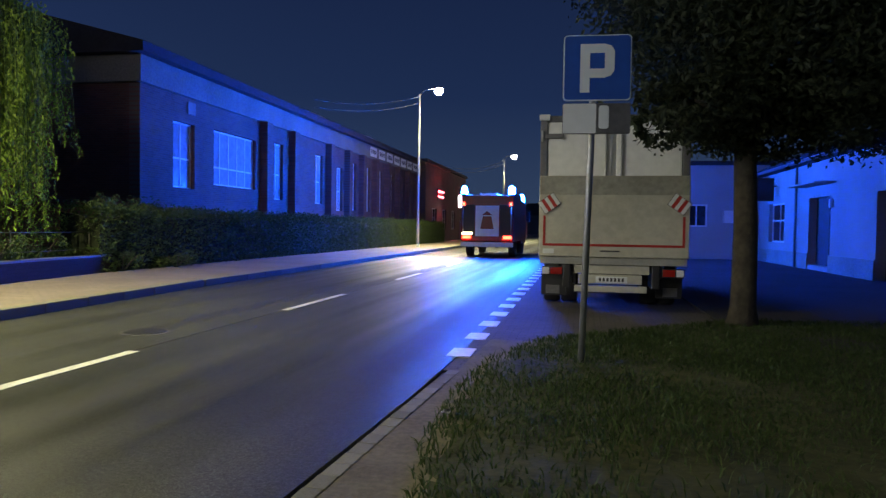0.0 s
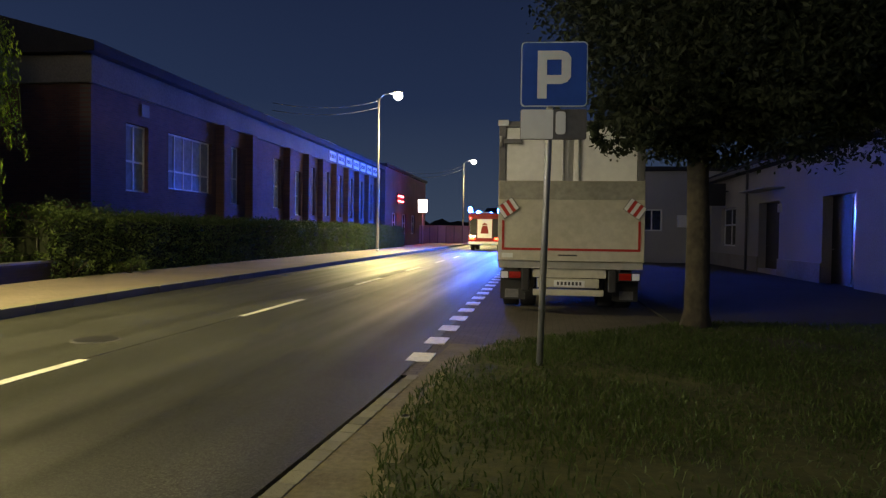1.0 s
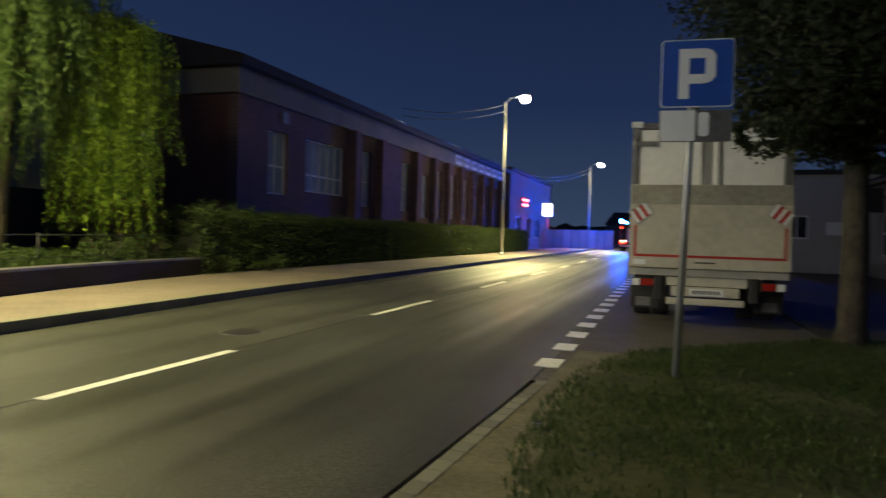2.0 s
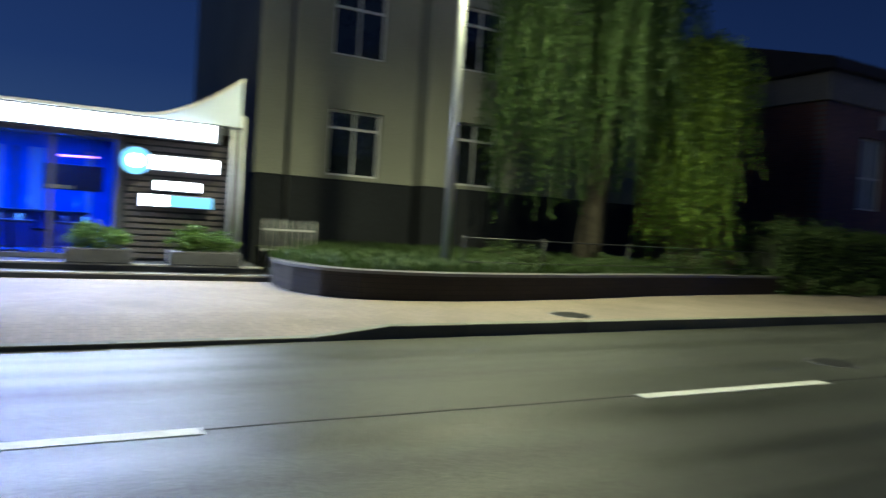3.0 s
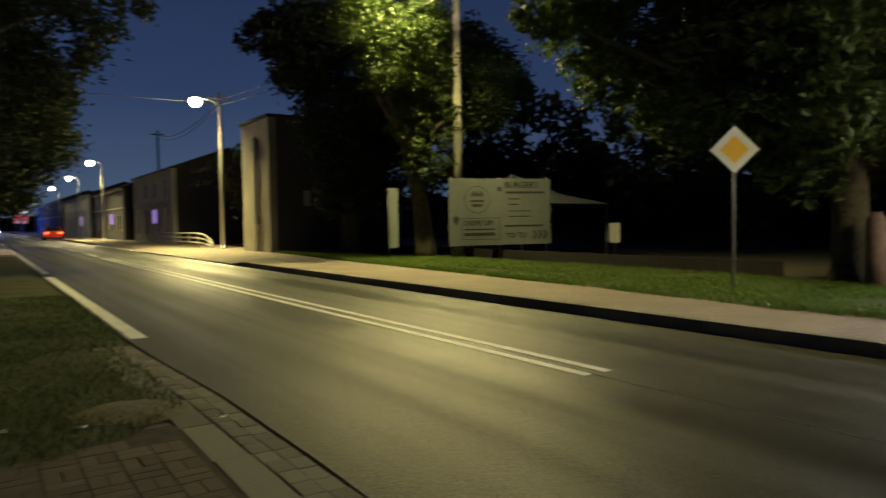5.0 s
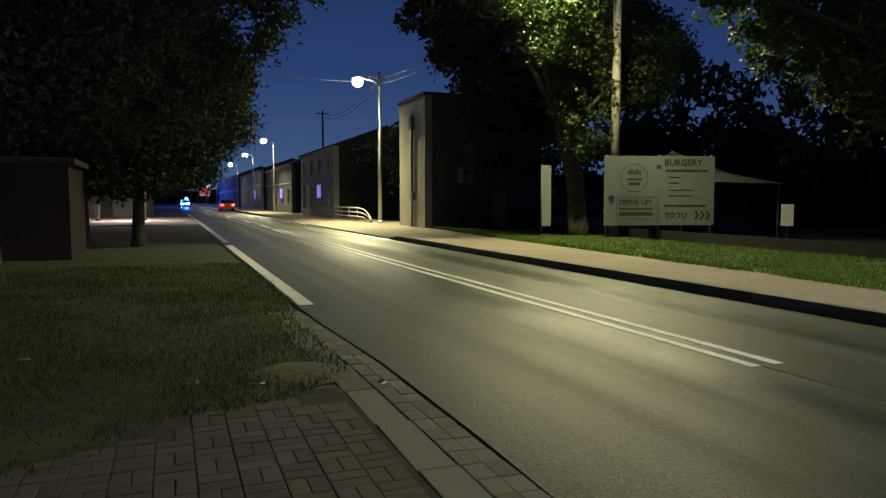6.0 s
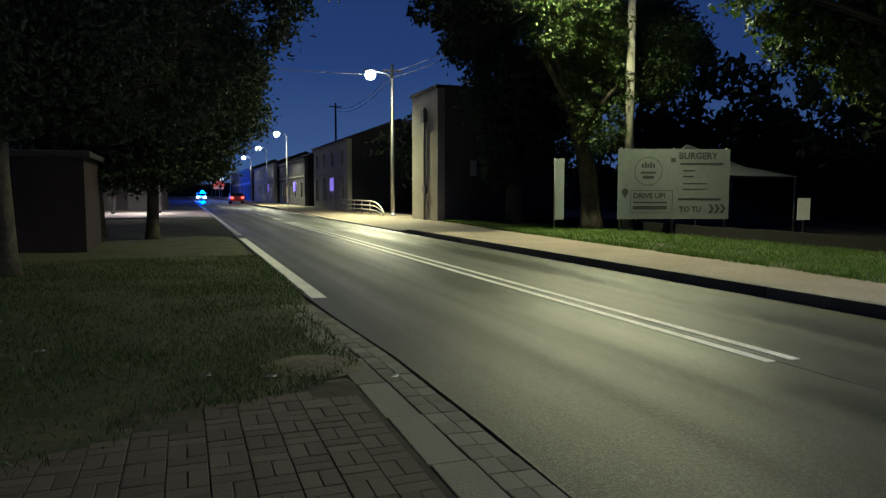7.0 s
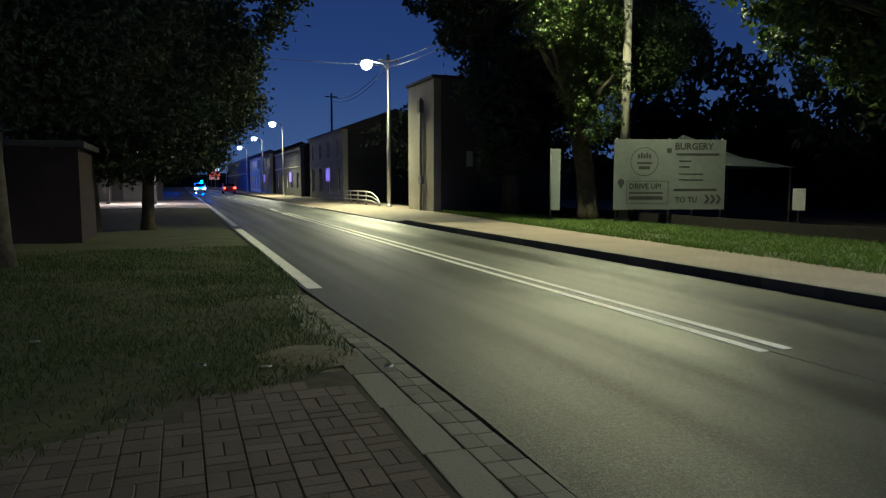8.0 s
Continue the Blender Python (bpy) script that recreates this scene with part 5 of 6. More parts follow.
    ob.matrix_world = look((-13.40, -0.2, 0.36 + 2.36), (-9.5, -0.2, 0.9)) @ pose(0, 0, 0, 0, 0, 90)
    k = base("picket_fence", pose(-14.5, 4.0, 0.3), "low pale metal picket fence beside the kiosk", "fence")
    part("rail", boxes((-0.015, 0.015, -0.55, 0.58, 0.28, 0.32), (-0.015, 0.015, -0.55, 0.58, 0.70, 0.74)), POST_PAINT, k)
    for j in range(9):
        y = -0.52 + 0.135 * j
        part("picket", bar([(0.02, y, -0.05), (0.02, y, 0.86), (0.02, y, 0.95)], [0.018, 0.018, 0.004], 6), POST_PAINT, k)
    d = base("light_box_stand", pose(-13.2, -3.65, 0.115), "small white light-box sign on two legs", "sign")
    part("cabinet", boxes((-0.06, 0.06, -0.38, 0.38, 0.50, 0.86), bevel=0.015), GREY, d)
    part("lit_face", boxes((0.06, 0.07, -0.35, 0.35, 0.62, 0.84)), NEON_DIM, d, "white lit sign face")
    part("lower_face", boxes((0.06, 0.068, -0.35, 0.35, 0.52, 0.615)), GREY, d)
    for y in (-0.3, 0.3):
        part("leg", boxes((-0.02, 0.02, y - 0.02, y + 0.02, 0, 0.5)), GREY, d)


NEON_DIM = glow("dim_white_light_box", (0.8, 0.88, 1.0), 0.9)
GRANITE = mat("dark_granite", (0.05, 0.05, 0.055), 0.5, grain=60, vary=0.4, bump=0.1)
mat_slat = mat("dark_slat", (0.10, 0.085, 0.085), 0.6, grain=12, vary=0.2)
kiosk()


def rock_bed():
    """An ornamental bed of boulders and a low evergreen in front of the kiosk."""
    b = base("boulder", pose(-10.9, -3.2, 0.10), "rough brown boulder beside the kiosk steps", "rock", "bed boulders")
    bm = bmesh.new()
    bmesh.ops.create_icosphere(bm, subdivisions=3, radius=0.5)
    for v in bm.verts:
        v.co *= 1 + 0.35 * noise.noise(v.co * 2.2)
        v.co = Vector((v.co.x * 0.9, v.co.y * 1.45, max(-0.02, v.co.z * 0.66)))
    part("stone", bm, mat("boulder", (0.13, 0.095, 0.08), 0.9, grain=9, vary=0.35, bump=0.6), b)
    for x, y, s in ((-10.6, -2.6, 0.4), (-11.3, -4.0, 0.5), (-10.4, -3.9, 0.3)):
        copy_thing(b, pose(x, y, 0.10, 0, 0, x * 200)).scale = (s, s, s)
    shrub("creeping_shrub", -11.0, -2.35, 0.11, 0.62, 0.5, 2600, "low grey-green creeping evergreen by the steps", leaf_mat("grey_leaf", (0.10, 0.14, 0.12), (0.22, 0.27, 0.24)), 0.06)
    k = base("bed_edging", pose(0, 0, 0), "low dark timber edging of the planted bed", "edging")
    part("board", boxes((-12.6, -10.2, -4.30, -4.15, 0.05, 0.32), bevel=0.01), BARK, k)
    part("board", boxes((-10.35, -10.2, -4.15, -3.5, 0.05, 0.32), bevel=0.01), BARK, k)
    u = base("utility_box", pose(-13.6, -5.6, 0.1), "small pale utility box on the ground", "utility box")
    part("body", boxes((-0.2, 0.2, -0.3, 0.3, 0, 0.42), bevel=0.02), LIGHT_STUCCO, u)
    part("lid", boxes((-0.23, 0.23, -0.33, 0.33, 0.42, 0.46), bevel=0.01), GREY, u)
    m = base("stone_post", pose(-12.9, -6.0, 0.1), "brownish upright stone marker under the tree", "stone post")
    part("shaft", bar([(0, 0, 0), (0, 0, 1.2), (0, 0, 1.35)], [0.2, 0.17, 0.08], 8), mat("red_stone", (0.17, 0.11, 0.10), 0.9, grain=10, vary=0.3), m)


rock_bed()


# ---- banner, tent and fence past the grass strip ----
def banner():
    b = base("banner_frame", pose(-13.02, -19.05, 0.12) @ pose(0, 0, 0, 0, 0, 163), "pale printed advertising banner on a steel frame", "billboard")
    w, z0, z1 = 3.62, 0.47, 2.68
    for x in (0.1, w / 2, w - 0.1):
        part("post", bar([(x, 0.06, -0.12), (x, 0.06, z1 + 0.04)], 0.04, 8), GREY, b)
    sheet = boxes((0, w, -0.012, 0, z0, z1), bevel=0.003)
    face = part("banner_sheet", sheet, BANNER, b)
    def bars(*rects):
        bm = bmesh.new()
        for x0, x1, a, c in rects:
            box(bm, x0, x1, -0.0155, -0.0125, a, c)
        part("print", bm, INK, face)
    def words(text, size, x, z):
        me = lettering(text, size, 0.0015)
        ob = part("lettering", me, INK, face)
        ob.matrix_basis = pose(x, -0.0145, z, 90)
    words("BURGERY", 0.29, 1.95, 2.37)
    words("DRIVE UP!", 0.235, 0.50, 1.13)
    words("TO TU", 0.24, 2.0, 0.70)
    bars((2.0, 3.4, 2.18, 2.25), (2.1, 2.5, 1.98, 2.02), (2.1, 2.45, 1.80, 1.84), (2.1, 2.9, 1.58, 1.61), (2.1, 2.9, 1.40, 1.43), (1.95, 3.35, 1.07, 1.13), (0.5, 1.6, 0.97, 1.02), (0.5, 1.6, 0.78, 0.89),
         (0.42, 1.78, 1.36, 1.375), (0.42, 1.78, 0.66, 0.675), (0.42, 0.435, 0.675, 1.36), (1.765, 1.78, 0.675, 1.36), (1.70, 1.85, 2.26, 2.40))
    for k in range(3):
        x = 2.95 + 0.19 * k
        part("arrow_print", slab([(x, 0.66), (x + 0.09, 0.66), (x + 0.19, 0.80), (x + 0.09, 0.94), (x, 0.94), (x + 0.10, 0.80)], 1, -0.0155, -0.0125), INK, face)
    ring = bmesh.new()
    for k in range(40):
        a, c = k * math.tau / 40, (k + 1) * math.tau / 40
        prism(ring, [(0.98 + r * math.cos(t), 1.98 + r * math.sin(t)) for r, t in ((0.45, a), (0.45, c), (0.43, c), (0.43, a))], 1, -0.0155, -0.0125)
    for k in range(5):
        prism(ring, rounded(0.76 + 0.09 * k, 0.83 + 0.09 * k, 2.08, 2.22 + 0.04 * (k % 2), 0.02), 1, -0.0155, -0.0125)
    prism(ring, rounded(0.74, 1.22, 1.90, 1.97, 0.02), 1, -0.0155, -0.0125)
    prism(ring, rounded(0.80, 1.16, 1.74, 1.84, 0.02), 1, -0.0155, -0.0125)
    part("emblem_print", ring, INK, face, "round dark printed emblem")
    pin = bmesh.new()
    prism(pin, disc((0.24, 1.33), 0.11, 0, 0, 0, 16), 1, -0.0155, -0.0125)
    prism(pin, [(0.14, 1.29), (0.24, 1.12), (0.34, 1.29)], 1, -0.0158, -0.0127)
    part("pin_print", pin, INK, face)
    # tent roof behind
    t = base("party_tent", pose(-16.9, -20.2, 0), "pale peaked tent roof on slim poles", "tent")
    roof = bmesh.new()
    apex = roof.verts.new((0.3, 0, 3.12))
    ring_ = [roof.verts.new(p) for p in ((-0.1, 1.6, 2.0), (-3.4, 1.4, 1.98), (-3.4, -1.8, 1.98), (1.2, -1.8, 2.0), (1.2, 1.6, 2.0))]
    mids = [roof.verts.new(((apex.co + r.co) / 2) - Vector((0, 0, 0.20))) for r in ring_]
    for k in range(5):
        a, c = ring_[k], ring_[(k + 1) % 5]
        ma, mc = mids[k], mids[(k + 1) % 5]
        roof.faces.new((apex, ma, mc))
        roof.faces.new((ma, a, c, mc))
    bmesh.ops.solidify(roof, geom=roof.faces[:], thickness=0.02)
    part("roof_sheet", roof, BANNER, t)
    for x, y in ((-3.3, 1.3), (-3.3, -1.7), (1.1, -1.7), (1.1, 1.5)):
        part("pole", bar([(x, y, -0.03), (x, y, 2.0)], 0.03, 8), STEEL, t)
    v = base("upright_banner", pose(-11.62, -20.2, 0.1) @ pose(0, 0, 0, 0, 0, 150), "narrow white upright banner by the tree", "banner")
    part("sheet", boxes((-0.16, 0.13, -0.02, 0.0, 0.45, 2.42), bevel=0.005), BANNER, v)
    part("pole", bar([(-0.18, 0, -0.05), (-0.18, 0, 2.45)], 0.02, 8), GREY, v)
    w2 = base("notice_board", pose(-20.0, -18.3, 0) @ pose(0, 0, 0, 0, 0, 130), "small white notice board on the dark fence", "sign")
    part("board", boxes((-0.2, 0.2, -0.02, 0.02, 0.5, 1.25), bevel=0.005), WHITE, w2)
    part("post", bar([(0, 0.04, -0.03), (0, 0.04, 1.2)], 0.03, 8), GREY, w2)
    f = base("board_fence", pose(0, 0, 0), "low dark timber edging fence behind the grass strip", "fence")
    for k in range(26):
        y = -9.0 - 0.8 * k
        x = -14.6 - 0.024 * k
        part("board", boxes((x - 0.02, x + 0.02, y - 0.39, y + 0.38, -0.02, 0.42 + 0.02 * ((k * 7) % 5) / 5)), mat_board, f)


mat_board = mat("dark_boards", (0.014, 0.012, 0.011), 0.9, grain=10, vary=0.35)
banner()


def gate_house():
    b = base("concrete_building", pose(-10.95, -30.0, 0), "tall plain concrete building with a lit street face", "building")
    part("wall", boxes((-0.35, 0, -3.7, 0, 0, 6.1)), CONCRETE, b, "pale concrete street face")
    # Sides take a darker plaster because lamplight misses them; the shade is in the colour.
    part("wall", boxes((-6.0, -0.35, -0.3, 0, 0, 6.1)), DARK_PLASTER, b, "side wall coloured dark as the unlit side")
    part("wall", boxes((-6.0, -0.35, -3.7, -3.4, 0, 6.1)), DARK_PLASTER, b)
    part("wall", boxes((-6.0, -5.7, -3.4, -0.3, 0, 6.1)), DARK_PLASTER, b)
    part("roof", boxes((-6.1, 0.1, -3.8, 0.1, 6.1, 6.25), bevel=0.02), ROOF, b)
    part("downpipe", bar([(0.07, -1.6, 0), (0.07, -1.6, 5.4)], 0.06, 8), GREY, b)
    part("hopper", boxes((0.0, 0.2, -1.8, -1.4, 4.7, 5.3), bevel=0.02), GREY, b)
    part("meter_box", boxes((0.0, 0.15, -1.75, -1.35, 1.4, 1.75), bevel=0.01), GREY, b)
    part("small_window", boxes((-1.9, -1.6, 0.0, 0.03, 2.2, 2.9)), SIGN_WHITE, b, "small pale window shutter")
    r = base("guard_rail", pose(-10.6, -36.5, 0.1), "low pale guard rail along the pavement", "railing")
    for z in (0.32, 0.58, 0.84):
        part("rail", bar([(0, -15.0, z), (0, -4.2, z), (0, -3.0, z * 0.92), (0, -1.9, z * 0.62), (0, -1.3, z * 0.25)], 0.045, 8), LIGHT_STUCCO, r)
    for k in range(6):
        part("post", bar([(0, -14.6 + 2.05 * k, -0.02), (0, -14.6 + 2.05 * k, 0.88)], 0.04, 8), LIGHT_STUCCO, r)


gate_house()


def row_house(y0, y1, h, x, material, label, lit=None):
    """A low street house that faces the road, ends at y0 and y1."""
    b = base("street_house", pose(x, y0, 0), label, "house", "far row houses")
    long = y1 - y0
    n = max(2, int(long / 3.2))
    wins = [(long * (k + 0.3) / n, long * (k + 0.65) / n, 1.0, 2.5) for k in range(n)]
    if h > 5:
        wins = [(a, c, 0.7, 2.7) for a, c, _, _ in wins] + [(a + 0.1, c - 0.1, 3.5, 4.7) for a, c, _, _ in wins]
    part("wall", wall_cells(bmesh.new(), -0.35, 0, 0, long, 0, h, wins), material, b)
    # Gables get near-black plaster in place of the shade on these ends.
    part("wall", boxes((-8, -0.35, 0, 0.35, 0, h)), BLACKISH, b, "gable wall coloured near black as the unlit side")
    part("wall", boxes((-8, -0.35, long - 0.35, long, 0, h)), BLACKISH, b, "gable wall coloured near black as the unlit side")
    part("roof", slab([(0.35, h), (-4, h + 1.6), (-8.3, h)], 1, -0.2, long + 0.2), ROOF, b)
    for k, w in enumerate(wins):
        window_unit(b, "window", -0.1, *w, WHITE, 1, w[2] + 0.62 * (w[3] - w[2]), CONCRETE)
    part("string_course", boxes((0.0, 0.07, 0, long, 3.02, 3.16), bevel=0.01), CONCRETE, b)
    part("cornice", boxes((0.0, 0.12, 0, long, h - 0.2, h), bevel=0.01), CONCRETE, b)
    if lit is not None:
        s = part("lit_sign", boxes((0.0, 0.12, lit, lit + 1.0, 1.6, 2.6), bevel=0.01), LIT_WINDOW, b, "dim violet lit sign")
    return b


row_house(-65, -51, 5.4, -11.5, STUCCO, "low plastered street house with a shop front", 8.0)
row_house(-88, -69, 4.9, -11.3, DARK_PLASTER, "dark low street house", 12.0)
row_house(-118, -91, 5.2, -11.0, STUCCO, "dim plastered street house far along the road", 20.0)
row_house(-170, -122, 5.6, -10.8, DARK_PLASTER, "dark street house far along the road")


def far_sign():
    """A red-lit roadside pylon at the far end of the street."""
    b = base("roadside_pylon", pose(-9.1, -200, 0), "distant roadside pylon with red and white lit panels", "sign")
    part("post", boxes((-0.9, -0.7, -0.1, 0.1, -0.03, 5.8), (0.7, 0.9, -0.1, 0.1, -0.03, 5.8)), GREY, b)
    part("lit_panel", boxes((-1.3, 1.3, 0.1, 0.25, 4.9, 5.6), bevel=0.03), NEON_DIM, b, "white lit panel")
    part("lit_panel", boxes((-1.5, 1.5, 0.1, 0.25, 3.4, 4.6), bevel=0.03), glow("red_panel", (1.0, 0.12, 0.10), 0.35), b, "red lit panel")
    part("lit_panel", boxes((-1.3, 1.3, 0.1, 0.25, 2.5, 3.2), bevel=0.03), glow("pink_panel", (1.0, 0.45, 0.42), 0.3), b, "pink lit panel")


far_sign()


# ---- near side: houses, forecourt, parked lorry ----
def low_house():
    b = base("low_house", pose(8.3, 36.0, 0) @ pose(0, 0, 0, 0, 0, 180), "long low pale plastered house with dark doorways", "house")
    doors = [(7.5, 9.8, 0.2, 2.67), (13.6, 15.8, 0.0, 2.62)]
    wins = [(1.9, 4.3, 0.95, 2.65)]
    part("wall", wall_cells(bmesh.new(), -0.4, 0, 0, 21, 0, 4.0, doors + wins), LIGHT_STUCCO, b)
    part("wall", boxes((-8, -0.4, 0, 0.4, 0, 4.0)), LIGHT_STUCCO, b)
    part("wall", boxes((-8, -0.4, 20.6, 21, 0, 4.0)), LIGHT_STUCCO, b)
    part("plinth", boxes((0.0, 0.05, 0.0, 7.5, 0, 0.62)), CONCRETE, b)
    part("plinth", boxes((0.0, 0.05, 9.8, 13.6, 0, 0.62)), CONCRETE, b)
    part("roof", slab([(0.5, 3.95), (0.5, 4.12), (-4, 6.0), (-8.4, 4.1), (-8.4, 3.95)], 1, -0.3, 21.3), ROOF, b)
    part("gutter", bar([(0.5, -0.3, 4.0), (0.5, 21.3, 4.0)], 0.07, 8), GREY, b)
    for y0, y1, z0, z1 in doors:
        d = part("door", boxes((-0.36, -0.28, y0, y0 + (y1 - y0) * 0.6, z0, z1)), mat_door, b, "dark wooden door leaf")
        g = part("door_light", boxes((-0.34, -0.27, y0 + (y1 - y0) * 0.6, y1, z0, z0 + 0.1), (-0.34, -0.27, y0 + (y1 - y0) * 0.6, y1, z1 - 0.1, z1), (-0.34, -0.27, y1 - 0.08, y1, z0 + 0.1, z1 - 0.1)), GREY, b, "glazed side light beside the door")
        part("pane", boxes((-0.32, -0.30, y0 + (y1 - y0) * 0.6, y1 - 0.08, z0 + 0.1, z1 - 0.1)), PALE_PANE, g)
        part("door_handle", bar([(-0.27, y0 + 0.15, 1.05), (-0.22, y0 + 0.15, 1.05), (-0.22, y0 + 0.3, 1.05)], 0.012, 6), STEEL, d)
    for y0, y1, z0, z1 in wins:
        window_unit(b, "window", -0.12, y0, y1, z0, z1, WHITE, 1, 1.9, CONCRETE)
    part("downpipe", bar([(0.1, 6.2, 0), (0.1, 6.2, 3.95)], 0.05, 8), GREY, b)
    part("door_canopy", boxes((0.0, 0.7, 7.0, 10.3, 3.08, 3.14), bevel=0.01), LIGHT_STUCCO, b)
    sign = part("projecting_sign", boxes((0.12, 1.05, 2.92, 3.06, 2.75, 3.75), bevel=0.02), BLACK, b, "dark projecting shop sign")
    part("sign_arm", bar([(0.0, 2.99, 3.4), (0.12, 2.99, 3.4)], 0.03, 6), BLACK, sign)
    part("wall_lamp", boxes((0.0, 0.12, 9.95, 10.1, 2.25, 2.55), bevel=0.02), SIGN_WHITE, b)
    e = base("yard_house", pose(8.6, 36.2, 0) @ pose(0, 0, 0, 0, 0, -90), "pale plastered yard house with a small window", "house")
    part("wall", wall_cells(bmesh.new(), -0.4, 0, -5, 0.2, 0, 4.6, [(-3.6, -2.6, 1.6, 2.7)]), LIGHT_STUCCO, e)
    part("roof", boxes((-6, 0.3, -5.2, 0.4, 4.6, 4.8), bevel=0.02), ROOF, e)
    part("wall", boxes((-6, -0.4, -5, -4.6, 0, 4.6)), LIGHT_STUCCO, e)
    window_unit(e, "window", -0.1, -3.6, -2.6, 1.6, 2.7, WHITE, 1, None, CONCRETE)
    part("air_unit", boxes((0.0, 0.3, -1.9, -1.1, 1.8, 2.4), bevel=0.02), WHITE, e)
    part("downpipe", bar([(0.08, -4.7, 0), (0.08, -4.7, 4.6)], 0.05, 8), GREY, e)


mat_door = mat("dark_door", (0.03, 0.025, 0.025), 0.6, grain=10, vary=0.3)
low_house()


def dark_house():
    b = base("garage", pose(1.95, -18.2, 0), "low dark reddish garage under the trees", "garage")
    brown = mat("dark_render", (0.028, 0.016, 0.015), 0.9, grain=12, vary=0.3)
    part("wall", boxes((0, 7, -0.25, 0, 0, 2.2)), brown, b)
    part("wall", boxes((0, 0.25, -3.0, -0.25, 0, 2.2)), brown, b)
    part("wall", boxes((6.75, 7, -3.0, -0.25, 0, 2.2)), brown, b)
    part("roof", boxes((-0.15, 7.15, -3.2, 0.15, 2.2, 2.35), bevel=0.02), ROOF, b)
    structure("forecourt", boxes((-1.65, 12, -58, -40, -0.2, 0.10)), LIGHT_STUCCO, "bright lit concrete forecourt beyond the trees", "pavement")
    k = base("service_building", pose(1.0, -58, 0), "pale service building behind the forecourt", "building")
    part("wall", boxes((0, 9, -0.3, 0, 0, 3.6)), DARK_PLASTER, k)
    part("roof", boxes((-0.4, 9.4, -6, 0.8, 3.6, 3.9), bevel=0.03), GREY, k)
    for x in (1.2, 3.6, 6.0):
        part("door", boxes((x, x + 1.6, 0, 0.05, 0.1, 2.6), bevel=0.01), WHITE if x > 5 else GREY, k)
    for x in (0.2, 2.9, 5.4):
        part("canopy_post", boxes((x, x + 0.2, 9.6, 9.8, 0.05, 3.45)), DARK_PLASTER, k)
    part("canopy", boxes((-0.4, 9, 0.8, 11.4, 3.4, 3.7), bevel=0.03), GREY, k)
    part("canopy_lamp", boxes((0.6, 1.6, 9.4, 10.2, 3.36, 3.4)), NEON_WHITE_SOFT, k, "glowing canopy lamp")
    li = bpy.data.lights.new("canopy_light", "AREA")
    li.energy, li.color, li.size = 420, (1.0, 0.82, 0.72), 1.0
    ob = new("canopy_light", li)
    ob.parent = k
    ob.location = (1.1, 9.8, 3.3)


dark_house()


def wheel_mesh(r, w):
    """A tyre with a rounded tread and a dished rim, axle along x."""
    prof = [(-w / 2, r * 0.62), (-w / 2, r * 0.93), (-w * 0.38, r), (w * 0.38, r), (w / 2, r * 0.93), (w / 2, r * 0.62)]
    n = 24
    tyre, rim = bmesh.new(), bmesh.new()
    for bm, pr in ((tyre, prof), (rim, [(-w * 0.42, r * 0.62), (-w * 0.25, r * 0.5), (-w * 0.25, r * 0.18), (-w * 0.36, r * 0.16), (-w * 0.36, 0.01), (w * 0.3, 0.01), (w * 0.3, r * 0.62)])):
        rings = [[bm.verts.new((x, q * math.cos(k * math.tau / n), q * math.sin(k * math.tau / n))) for k in range(n)] for x, q in pr]
        for a, b in zip(rings, rings[1:] + ([rings[0]] if bm is tyre else [])):
            for k in range(n):
                bm.faces.new((a[k], a[(k + 1) % n], b[(k + 1) % n], b[k])).smooth = True
        bmesh.ops.recalc_face_normals(bm, faces=bm.faces)
    for k in range(8):
        a = k * math.tau / 8
        box(rim, -w * 0.30, -w * 0.22, r * 0.33 * math.cos(a) - 0.02, r * 0.33 * math.cos(a) + 0.02, r * 0.33 * math.sin(a) - 0.02, r * 0.33 * math.sin(a) + 0.02)
    return finish(tyre, "tyre"), finish(rim, "rim")


def wheel(parent, x, y, z, r, w, meshes):
    h = new("wheel")
    h.parent = parent
    h.location = (x, y, z)
    part("tyre", meshes[0], RUBBER, h)
    part("rim", meshes[1], STEEL, h)
    return h


